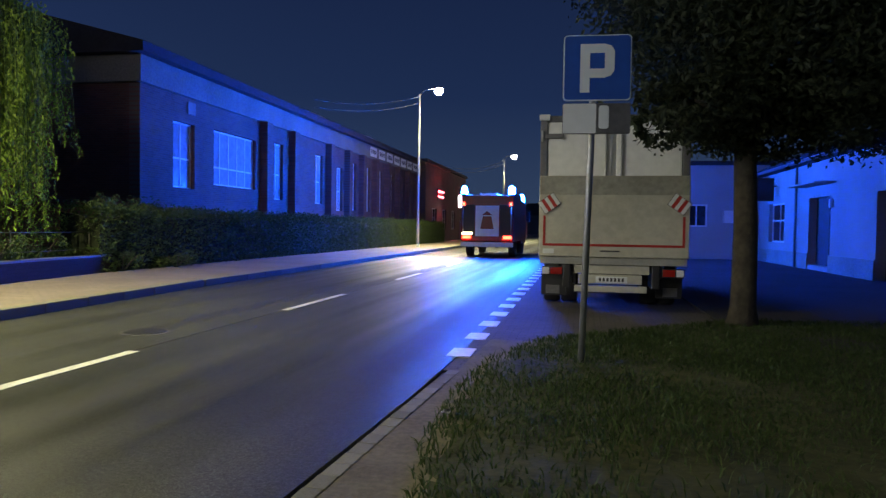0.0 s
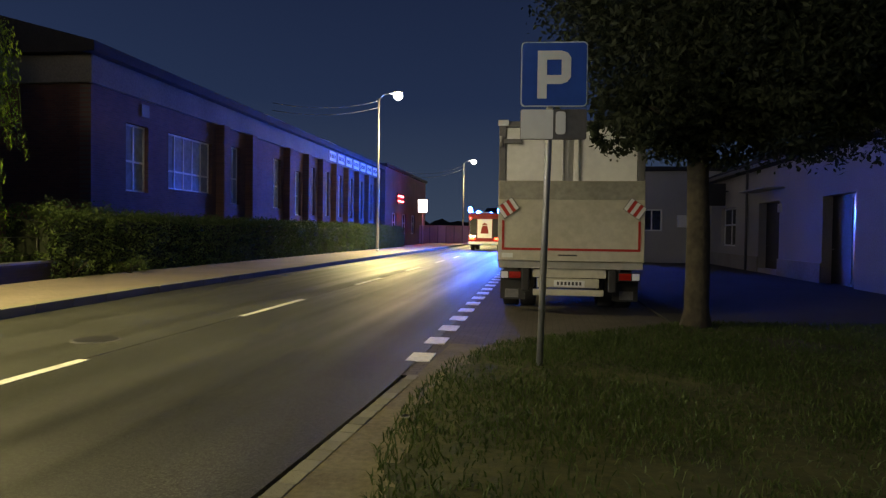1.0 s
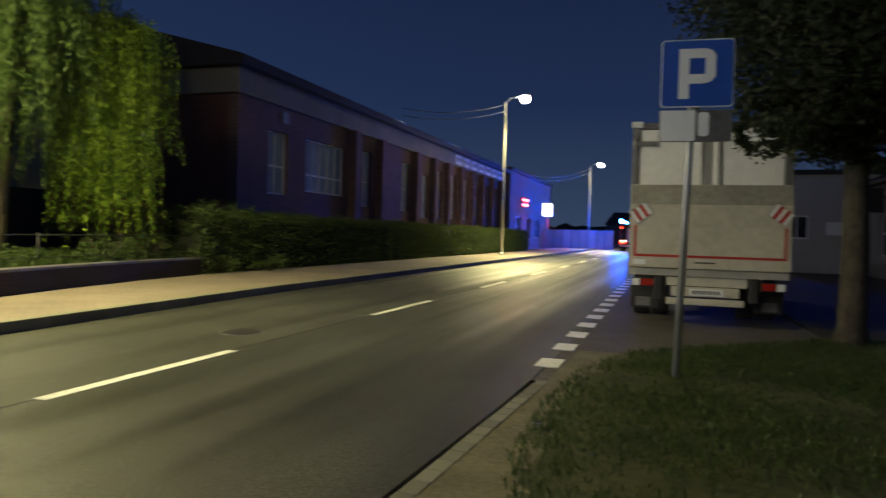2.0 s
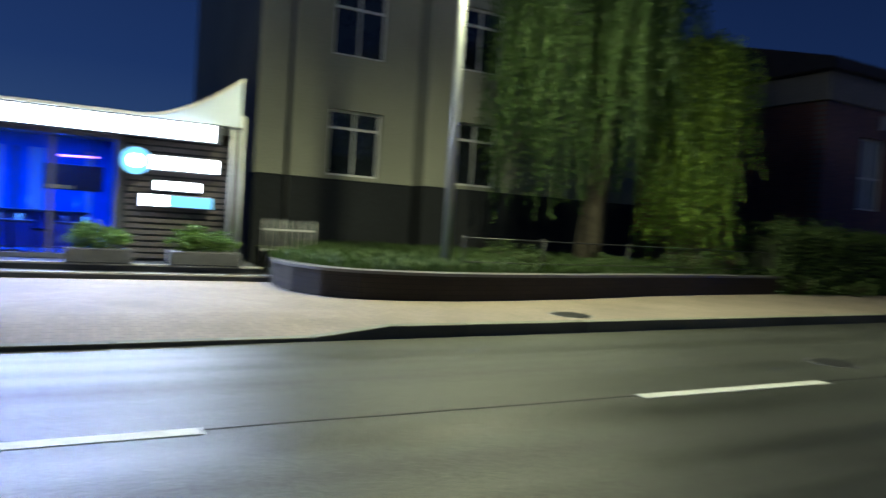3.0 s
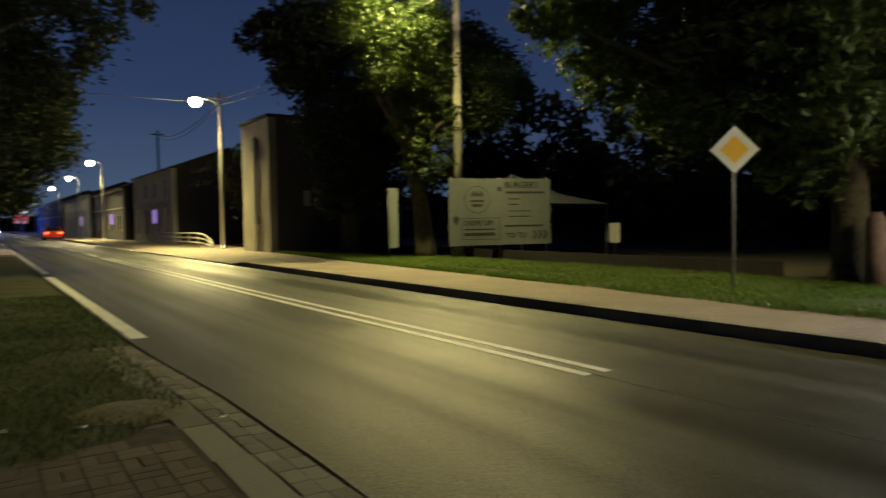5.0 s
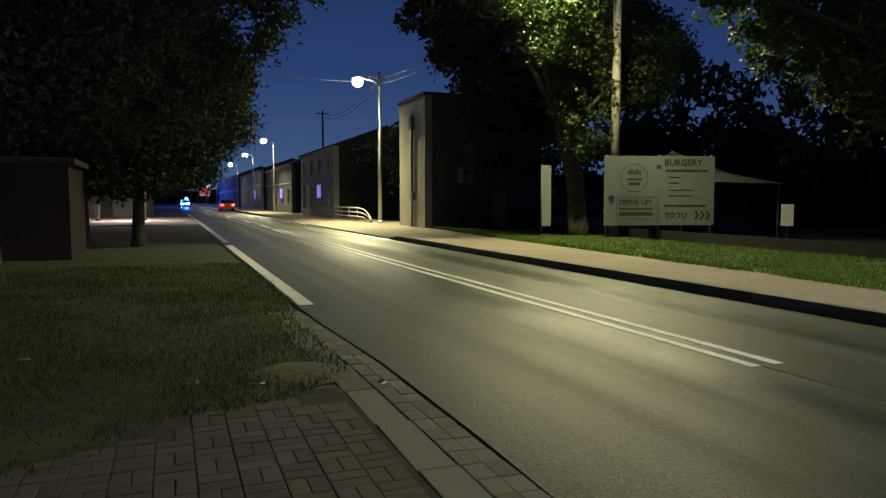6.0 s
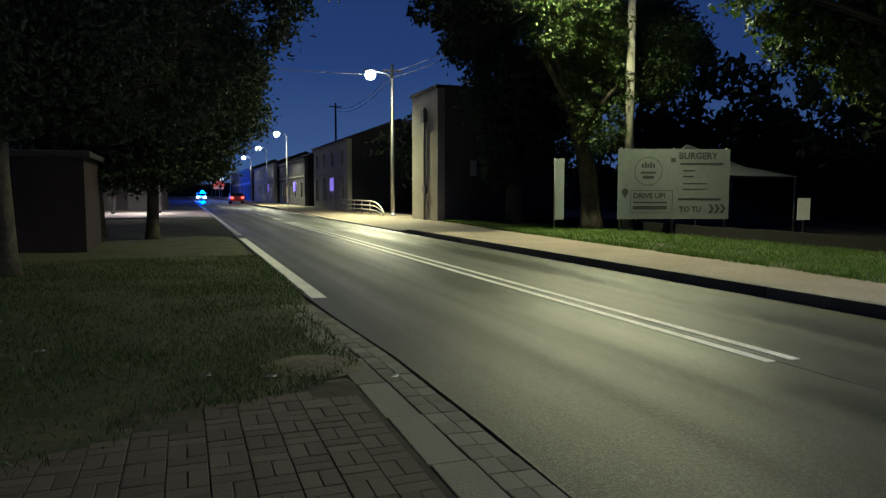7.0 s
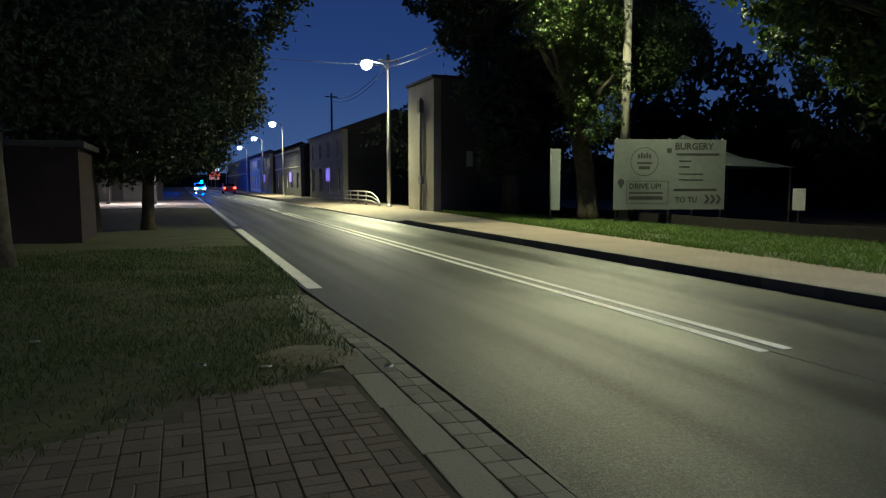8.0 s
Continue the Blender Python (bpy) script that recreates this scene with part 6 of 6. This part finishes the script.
def lorry():
    """A box lorry with its tail lift folded up, seen from behind."""
    b = base("box_lorry", pose(0.50, 12.5, 0), "parked white box lorry with a beige folded tail lift", "lorry")
    w = 1.22
    part("box_body", boxes((-w, w, 0.12, 6.2, 0.95, 3.32), bevel=0.03), WHITE, b)
    part("rear_frame", boxes((-w - 0.02, -w + 0.10, 0.0, 0.14, 0.9, 3.34), (w - 0.10, w + 0.02, 0.0, 0.14, 0.9, 3.34), (-w + 0.10, w - 0.10, 0.0, 0.14, 3.24, 3.34), bevel=0.008), GREY, b)
    for x0, x1 in ((-w + 0.11, -0.04), (0.04, w - 0.11)):
        d = part("rear_door", boxes((x0, x1, 0.02, 0.10, 1.0, 3.23), bevel=0.015), WHITE, b)
    for x in (-0.13, 0.13):
        part("lock_rod", bar([(x, -0.01, 1.0), (x, -0.01, 3.2)], 0.018, 8), STEEL, b)
    for x in (-1.0, 1.0):
        part("door_hinge", boxes((x - 0.16, x + 0.16, -0.03, 0.02, 2.95, 3.03), bevel=0.01), GREY, b)
        part("hinge_pin", bar([(x * 1.2, -0.03, 2.9), (x * 1.2, -0.03, 3.08)], 0.025, 8), STEEL, b)
    part("corner_lamp", boxes((-w - 0.04, -w + 0.14, -0.04, 0.0, 3.26, 3.36), bevel=0.01), SIGN_WHITE, b)
    part("corner_lamp", boxes((w - 0.14, w + 0.04, -0.04, 0.0, 3.22, 3.32), bevel=0.01), SIGN_WHITE, b)
    lift = part("tail_lift", boxes((-w - 0.01, w + 0.01, -0.16, -0.04, 0.93, 2.30), bevel=0.015), CREAM, b, "beige folded tail-lift platform")
    part("upper_plate", boxes((-w, w, -0.17, -0.16, 1.98, 2.29), bevel=0.003), mat("lift_plate", (0.33, 0.32, 0.27), 0.45, 0.3, grain=14, vary=0.2, stain=2), lift)
    part("red_stripe", boxes((-w + 0.06, w - 0.06, -0.168, -0.16, 1.11, 1.15)), RED, lift)
    for x in (-w + 0.06, w - 0.10):
        part("red_stripe", boxes((x, x + 0.04, -0.168, -0.16, 1.15, 1.62)), RED, lift)
    part("maker_bar", boxes((-0.20, 0.12, -0.166, -0.16, 1.02, 1.045)), INK, lift, "dark bar of small unreadable writing")
    part("latch_plate", boxes((-w + 0.06, -w + 0.25, -0.168, -0.16, 0.98, 1.06)), SIGN_WHITE, lift)
    for s in (-1, 1):
        f = base_part("warning_flag", lift, (s * (w - 0.16), -0.19, 1.83), s * 35)
        for k in range(5):
            part("flag_stripe", slab([(-0.15 + 0.06 * k, -0.11), (-0.09 + 0.06 * k, -0.11), (-0.09 + 0.06 * k, 0.11), (-0.15 + 0.06 * k, 0.11)], 1, -0.006, 0.006), RED if k % 2 else SIGN_WHITE, f)
    part("hitch_beam", boxes((-w, w, -0.06, 0.2, 0.80, 0.92), bevel=0.01), CREAM, b)
    part("cross_beam", boxes((-0.62, 0.62, -0.02, 0.15, 0.64, 0.79), bevel=0.01), CREAM, b)
    for x in (-0.75, 0.72):
        part("lift_arm", boxes((x - 0.07, x + 0.07, -0.05, 0.6, 0.40, 0.80), bevel=0.02), BLACK, b)
        part("lift_ram", bar([(x + 0.12, 0.1, 0.85), (x + 0.12, 0.5, 0.45)], 0.035, 8), STEEL, b)
    plate = part("plate_holder", boxes((-0.55, 0.50, -0.04, 0.02, 0.47, 0.63), bevel=0.01), CREAM, b)
    part("number_plate", boxes((-0.26, 0.26, -0.052, -0.041, 0.49, 0.60), bevel=0.003), SIGN_WHITE, plate)
    for k in range(7):
        x = -0.21 + 0.063 * k
        part("plate_bar", boxes((x, x + 0.038, -0.056, -0.053, 0.515, 0.575)), INK, plate)
    part("underrun_bar", boxes((-0.62, 0.58, -0.06, 0.05, 0.33, 0.44), bevel=0.015), CREAM, b)
    for s in (-1, 1):
        c = part("light_cluster", boxes((s * 1.0 - 0.18, s * 1.0 + 0.18, -0.05, 0.05, 0.60, 0.75), bevel=0.015), BLACK, b)
        part("red_lens", boxes((s * 0.93 - 0.10, s * 0.93 + 0.10, -0.058, -0.05, 0.62, 0.735), bevel=0.004), TAIL_OFF, c, "unlit red tail lens")
        part("clear_lens", boxes((s * 1.11 - 0.06, s * 1.11 + 0.06, -0.058, -0.05, 0.62, 0.735), bevel=0.004), SIGN_WHITE, c)
        part("mudflap", boxes((s * 0.98 - 0.22, s * 0.98 + 0.22, 0.35, 0.38, 0.22, 0.62)), BLACK, b)
        part("flap_tag", boxes((s * 1.0 - 0.12, s * 1.0 + 0.12, 0.335, 0.35, 0.25, 0.40)), GREY, b)
    tyre = wheel_mesh(0.42, 0.30)
    for x in (-1.05, 1.05, -0.72, 0.72):
        wheel(b, x, 1.5, 0.42, 0.42, 0.3, tyre)
    for x in (-1.05, 1.05):
        wheel(b, x, 6.9, 0.42, 0.42, 0.3, tyre)
    part("chassis", boxes((-0.42, -0.30, 0.2, 7.8, 0.6, 0.9), (0.30, 0.42, 0.2, 7.8, 0.6, 0.9), (-0.42, 0.42, 1.44, 1.56, 0.42, 0.62), (-1.0, 1.0, 6.84, 6.96, 0.38, 0.46)), BLACK, b)
    part("cab", slab([(6.35, 0.5), (8.1, 0.5), (8.15, 1.3), (7.9, 2.6), (6.35, 2.75)], 0, -1.15, 1.15), WHITE, b)
    for s in (-1, 1):
        part("mirror", boxes((s * 1.3 - 0.10, s * 1.3 + 0.10, 7.7, 7.8, 1.6, 2.2), bevel=0.02), BLACK, b)
        part("mirror_arm", bar([(s * 1.13, 7.75, 2.1), (s * 1.25, 7.75, 2.1)], 0.02, 6), BLACK, b)


def base_part(name, parent, at, turn):
    """A part that carries sub-parts, tilted in the plane of a rear wall."""
    bm = slab([(-0.16, -0.12), (0.16, -0.12), (0.16, 0.12), (-0.16, 0.12)], 1, 0.006, 0.012)
    ob = part(name, bm, GREY, parent, "red and white striped warning flag")
    ob.matrix_basis = pose(*at, 0, turn, 0)
    return ob


lorry()


# ---- vehicles that drive ----
def beacon(parent, x, y, z):
    """A rotating beacon: foot, clear dome and a lamp drum that shines to one side. Returns the drum, which turns."""
    foot = part("beacon", bar([(x, y, z), (x, y, z + 0.06)], [0.17, 0.15], 16), BLACK, parent, "blue rotating beacon")
    drum = bmesh.new()
    n = 14
    ring = [(0.155 * math.cos(math.pi + math.pi * k / n), 0.155 * math.sin(math.pi + math.pi * k / n)) for k in range(n + 1)]
    tiers = [[drum.verts.new((a * q, c * q, z)) for a, c in ring] for q, z in ((1.0, 0.0), (1.08, 0.12), (1.0, 0.24), (0.72, 0.33), (0.3, 0.37))]
    for low, top in zip(tiers, tiers[1:]):
        for k in range(n):
            f = drum.faces.new((low[k], low[k + 1], top[k + 1], top[k]))
            f.material_index, f.smooth = 0, True
        drum.faces.new((low[0], top[0], top[-1], low[-1])).material_index = 1
    drum.faces.new(tiers[0][::-1]).material_index = 1
    drum.faces.new(tiers[-1]).material_index = 1
    bmesh.ops.recalc_face_normals(drum, faces=drum.faces)
    turning = part("lamp_drum", drum, [BEACON_ON, BLACK], foot, "flashing blue lamp drum")
    turning.location = (x, y, z + 0.07)
    part("reflector", boxes((x - 0.012, x + 0.012, y - 0.012, y + 0.012, z + 0.06, z + 0.41)), BLACK, foot)
    return turning


def fire_engine():
    b = base("fire_engine", pose(-4.4, 33, 0), "red fire engine with flashing blue beacons driving away", "fire engine")
    w = 1.25
    part("body", boxes((-w, w, 0.1, 4.2, 0.75, 2.95), bevel=0.05), ENGINE_RED, b)
    part("cab", slab([(4.3, 0.6), (7.2, 0.6), (7.3, 1.5), (6.9, 2.8), (4.3, 2.9)], 0, -w + 0.02, w - 0.02), ENGINE_RED, b)
    part("chassis", boxes((-0.5, -0.35, 0.3, 6.8, 0.45, 0.75), (0.35, 0.5, 0.3, 6.8, 0.45, 0.75), (-1.0, 1.0, 1.65, 1.75, 0.45, 0.55), (-1.0, 1.0, 5.75, 5.85, 0.45, 0.55)), BLACK, b)
    part("roller_shutter", boxes((-0.56, 0.56, 0.04, 0.1, 1.0, 2.45), bevel=0.01), WHITE, b, "pale rear roller shutter")
    emblem = bmesh.new()
    prism(emblem, [(-0.32, 1.35), (0.32, 1.35), (0.2, 1.95), (-0.2, 1.95)], 1, 0.028, 0.036)
    prism(emblem, [(-0.25, 2.0), (0.25, 2.0), (0.0, 2.2)], 1, 0.028, 0.036)
    part("emblem", emblem, ENGINE_RED, b, "dark red emblem on the shutter")
    for x0, x1 in ((-w + 0.05, -0.6), (0.6, w - 0.05)):
        part("rear_panel", boxes((x0, x1, 0.06, 0.1, 1.0, 2.5), bevel=0.01), BLACK, b)
    part("bumper", boxes((-w, w, -0.05, 0.15, 0.5, 0.72), bevel=0.03), WHITE, b, "white rear bumper")
    part("plate", boxes((-0.26, 0.26, -0.06, -0.05, 0.55, 0.66)), SIGN_WHITE, b)
    part("ladder", boxes((-0.4, -0.35, 0.3, 4.6, 2.98, 3.08), (0.35, 0.4, 0.3, 4.6, 2.98, 3.08), *[(-0.35, 0.35, 0.5 + 0.4 * k, 0.54 + 0.4 * k, 3.0, 3.05) for k in range(10)]), STEEL, b)
    part("roof_rail", boxes((-w, -w + 0.05, 0.2, 4.1, 2.93, 3.1), (w - 0.05, w, 0.2, 4.1, 2.93, 3.1)), STEEL, b)
    part("grab_rail", bar([(-w + 0.1, -0.02, 1.0), (-w + 0.1, -0.02, 2.4)], 0.02, 6), STEEL, b)
    part("grab_rail", bar([(w - 0.1, -0.02, 1.0), (w - 0.1, -0.02, 2.4)], 0.02, 6), STEEL, b)
    for s in (-1, 1):
        part("tail_light", boxes((s * 0.98 - 0.2, s * 0.98 + 0.2, 0.0, 0.06, 0.88, 1.02), bevel=0.01), TAIL_ON, b, "lit red tail light")
        part("marker_light", boxes((s * 1.12 - 0.05, s * 1.12 + 0.05, 0.02, 0.08, 2.45, 2.6), bevel=0.01), TAIL_ON, b)
        part("mirror", boxes((s * 1.45 - 0.1, s * 1.45 + 0.1, 6.6, 6.7, 1.8, 2.4), bevel=0.02), BLACK, b)
        part("mirror_arm", bar([(s * 1.2, 6.65, 2.3), (s * 1.4, 6.65, 2.3)], 0.02, 6), BLACK, b)
    part("work_lamp", boxes((-1.2, -0.7, 0.0, 0.06, 1.08, 1.18), bevel=0.01), INDICATOR, b, "white lit rear work lamp")
    wheels = []
    tyre = wheel_mesh(0.5, 0.32)
    for y in (1.7, 5.8):
        for x in (-1.05, 1.05):
            wheels.append(wheel(b, x, y, 0.5, 0.5, 0.32, tyre))
    drums = [beacon(b, -w + 0.12, 0.25, 2.95), beacon(b, w - 0.12, 0.25, 2.95)]
    front = [beacon(b, -w + 0.2, 6.2, 2.82), beacon(b, w - 0.2, 6.2, 2.82)]
    return b, wheels, drums, front


def saloon(name, x, y, paint, label, towards):
    """A family car, nose along +y."""
    b = base(name, pose(x, y, 0, 0, 0, 0 if towards else 180), label, "car")
    part("body", slab([(-2.1, 0.35), (2.1, 0.35), (2.15, 0.7), (1.2, 0.92), (0.5, 1.42), (-1.1, 1.45), (-1.75, 1.0), (-2.12, 0.95)], 0, -0.85, 0.85), paint, b)
    part("windscreen", slab([(1.12, 0.95), (0.52, 1.38), (0.54, 1.4), (1.16, 0.96)], 0, -0.72, 0.72), DARK_GLASS, b)
    part("rear_window", slab([(-1.72, 1.03), (-1.12, 1.4), (-1.16, 1.42), (-1.78, 1.05)], 0, -0.72, 0.72), DARK_GLASS, b)
    for s in (-1, 1):
        part("tail_light", boxes((s * 0.66 - 0.17, s * 0.66 + 0.17, -2.16, -2.08, 0.72, 0.9), bevel=0.01), TAIL_ON, b, "lit red tail light")
        part("headlight", boxes((s * 0.62 - 0.17, s * 0.62 + 0.17, 2.08, 2.17, 0.55, 0.72), bevel=0.01), HEADLIGHT, b, "lit headlight")
    tyre = wheel_mesh(0.32, 0.2)
    wheels = [wheel(b, sx * 0.76, sy * 1.3, 0.32, 0.32, 0.2, tyre) for sx in (-1, 1) for sy in (-1, 1)]
    return b, wheels


ENGINE, ENGINE_WHEELS, REAR_DRUMS, FRONT_DRUMS = fire_engine()
CAR, CAR_WHEELS = saloon("passenger_car", -7.2, -62, RED, "dark car driving away with lit tail lights", False)
PATROL, PATROL_WHEELS = saloon("emergency_car", -3.2, -190, WHITE, "approaching emergency car with blue light and headlights", True)
PATROL_DRUM = beacon(PATROL, -0.3, 0.1, 1.44)
beacon(PATROL, 0.3, 0.1, 1.44)


# ---- kerbs and pavers, piece by piece ----
def kerb_stones():
    far = tagged(new("kerb_far"), "raised concrete kerb along the far pavement", "kerb", kind="structure")
    full = finish(boxes((-0.075, 0.075, -0.495, 0.495, -0.2, 0.0), bevel=0.012), "kerb_stone")
    for k in range(110):
        y = -40 + k
        x = far_kerb(y)
        ob = part("kerb_stone", full, KERB, far)
        tilt = math.atan2(far_kerb(y + 0.5) - far_kerb(y - 0.5), 1.0)
        ob.matrix_basis = pose(x - 0.075, y, 0.152 - 0.105 * kerb_drop(y), math.degrees(math.atan(-0.105 * (kerb_drop(y + 0.4) - kerb_drop(y - 0.4)) / 0.8)), 0, -math.degrees(tilt))
    near = tagged(new("kerb_near"), "flush concrete kerb and block gutter at the near edge", "kerb", kind="structure")
    slabs = finish(boxes((-0.112, 0.112, -0.397, 0.397, -0.12, 0.0), bevel=0.007), "kerb_slab")
    small = finish(boxes((-0.061, 0.061, -0.097, 0.097, -0.1, 0.0), bevel=0.006), "gutter_block")
    for k in range(12):
        y = -8.8 + 0.8 * k
        ob = part("kerb_slab", slabs, KERB, near)
        ob.matrix_basis = pose(near_kerb(y) + 0.412, y, 0.012 + random.uniform(-0.003, 0.003), 0, 0, -1.0)
    for k in range(80):
        y = -8.9 + 0.2 * k
        for off, z in ((0.096, 0.004), (0.224, 0.010))[: 2 if y < 0.6 else 1]:
            ob = part("gutter_block", small, KERB, near)
            ob.matrix_basis = pose(near_kerb(y) + off, y, z + random.uniform(-0.003, 0.003), 0, random.uniform(-1, 1), -1.5)


def pavers():
    """Blocks of the near footway, in a basket of running rows."""
    floor = tagged(part("paving_bed", boxes((-1.30, 1.36, -5.3, -1.28, -0.2, 0.021)), SOIL), "dark sandy bed of the block-paved footway", "pavement", kind="structure")
    block = finish(boxes((-0.0975, 0.0975, -0.0475, 0.0475, -0.06, 0.0), bevel=0.005), "paver")
    placed = []
    for i in range(13):
        for j in range(20):
            cx, cy = -1.16 + 0.2 * i, -5.2 + 0.2 * j
            for half in (-0.05, 0.05):
                x, y, turn = (cx, cy + half, 0) if (i + j) % 2 else (cx + half, cy, 90)
                if (x > -0.2 and y < -4.6 - 0.4 * noise.noise(Vector((x, 0, 0)))) or y < -5.0 + 0.3 * noise.noise(Vector((x * 2, 1, 0))):
                    continue
                placed.append((x, y, turn))
    near_first = sorted(placed, key=lambda p: (p[0] + 0.2) ** 2 + (p[1] + 3.6) ** 2)
    for x, y, turn in near_first[:300]:
        ob = part("paver", block, PAVER, floor)
        ob.matrix_basis = pose(x, y, 0.027 + random.uniform(-0.003, 0.003), random.uniform(-0.7, 0.7), random.uniform(-0.7, 0.7), turn + random.uniform(-0.9, 0.9))
    rest = bmesh.new()
    for x, y, turn in near_first[300:]:
        u, v = (0.096, 0.046) if turn == 0 else (0.046, 0.096)
        box(rest, x - u, x + u, y - v, y + v, -0.03, 0.026 + random.uniform(-0.003, 0.003))
    tagged(part("further_pavers", rest, PAVER, floor), kind="stuff")
    drift = bmesh.new()
    hub = drift.verts.new((-1.08, -5.82, 0.085))
    for r, z in ((0.5, 0.068), (1.0, 0.015)):
        ring = [drift.verts.new((-1.08 + 0.44 * r * math.cos(k * math.tau / 20) * (1 + 0.25 * noise.noise(Vector((k, r, 0)))), -5.82 + 0.40 * r * math.sin(k * math.tau / 20) * (1 + 0.25 * noise.noise(Vector((k, 4, r)))), z)) for k in range(20)]
        for k in range(20):
            drift.faces.new((hub, ring[k], ring[(k + 1) % 20]) if r < 1 else (inner[k], ring[k], ring[(k + 1) % 20], inner[(k + 1) % 20]))
        inner = ring
    for f in drift.faces:
        f.smooth = True
    structure("sand_drift", drift, SAND, "pale trodden sand spread over the paving's edge", "sand")


kerb_stones()
pavers()


def litter():
    for x, y in ((-0.75, -5.5), (-0.3, -5.7), (-0.95, 5.3), (-1.6, -5.2), (1.0, -7.0)):
        bm = bmesh.new()
        a = [bm.verts.new((0.06 * math.cos(k * 1.05) * random.uniform(0.6, 1.2), 0.04 * math.sin(k * 1.05), 0.01 * (k % 2))) for k in range(6)]
        bm.faces.new(a)
        bmesh.ops.solidify(bm, geom=bm.faces[:], thickness=0.003)
        ob = part("paper_scrap", bm, SIGN_WHITE)
        ob.matrix_basis = pose(x, y, 0.05, 0, 0, x * 300)
        tagged(ob, "crumpled pale scrap of paper on the grass", "litter", "scraps of paper")


litter()


def motions():
    """All that drives, rolls and turns."""
    clip = [k / 30 for k in range(241)]
    def rolling(wheels, speed, r):
        for h in wheels:
            at = h.location.copy()
            walk(h, [(t, pose(*at, math.degrees(-speed * t / r))) for t in clip])
    def sweep(t):
        """The beacon's turn: slow past the rear, quick round the front, twice a second."""
        n, u = divmod((t + 0.065) / 0.52, 1.0)
        return 360 * n + (-38 + 76 * u / 0.56 if u < 0.56 else 38 + 284 * (u - 0.56) / 0.44)
    walk(ENGINE, [(0.0, pose(-4.42, 33.0, 0, 0, 0, -0.3)), (0.5, pose(-4.40, 43.5, 0)), (1.0, pose(-4.30, 54.0, 0)), (1.2, pose(-4.2, 58.2, 0)), (4.0, pose(-3.4, 112, 0)), (8.0, pose(-3.2, 140, 0))])
    rolling(ENGINE_WHEELS, 20.5, 0.5)
    for drums in (REAR_DRUMS, FRONT_DRUMS):
        for d, way in zip(drums, (1, -1)):
            at = d.location.copy()
            walk(d, [(t, pose(*at, 0, 0, way * sweep(t))) for t in clip])
    walk(CAR, [(0.0, pose(-7.2, -62, 0, 0, 0, 180)), (5.2, pose(-6.9, -88, 0, 0, 0, 180)), (8.0, pose(-6.6, -102, 0, 0, 0, 180))])
    rolling(CAR_WHEELS, 5.0, 0.32)
    walk(PATROL, [(0.0, pose(-3.2, -270, 0)), (6.3, pose(-3.2, -152, 0)), (8.0, pose(-3.2, -118, 0))])
    rolling(PATROL_WHEELS, 14, 0.32)
    at = PATROL_DRUM.location.copy()
    walk(PATROL_DRUM, [(t, pose(*at, 0, 0, 692 * t)) for t in clip])


motions()
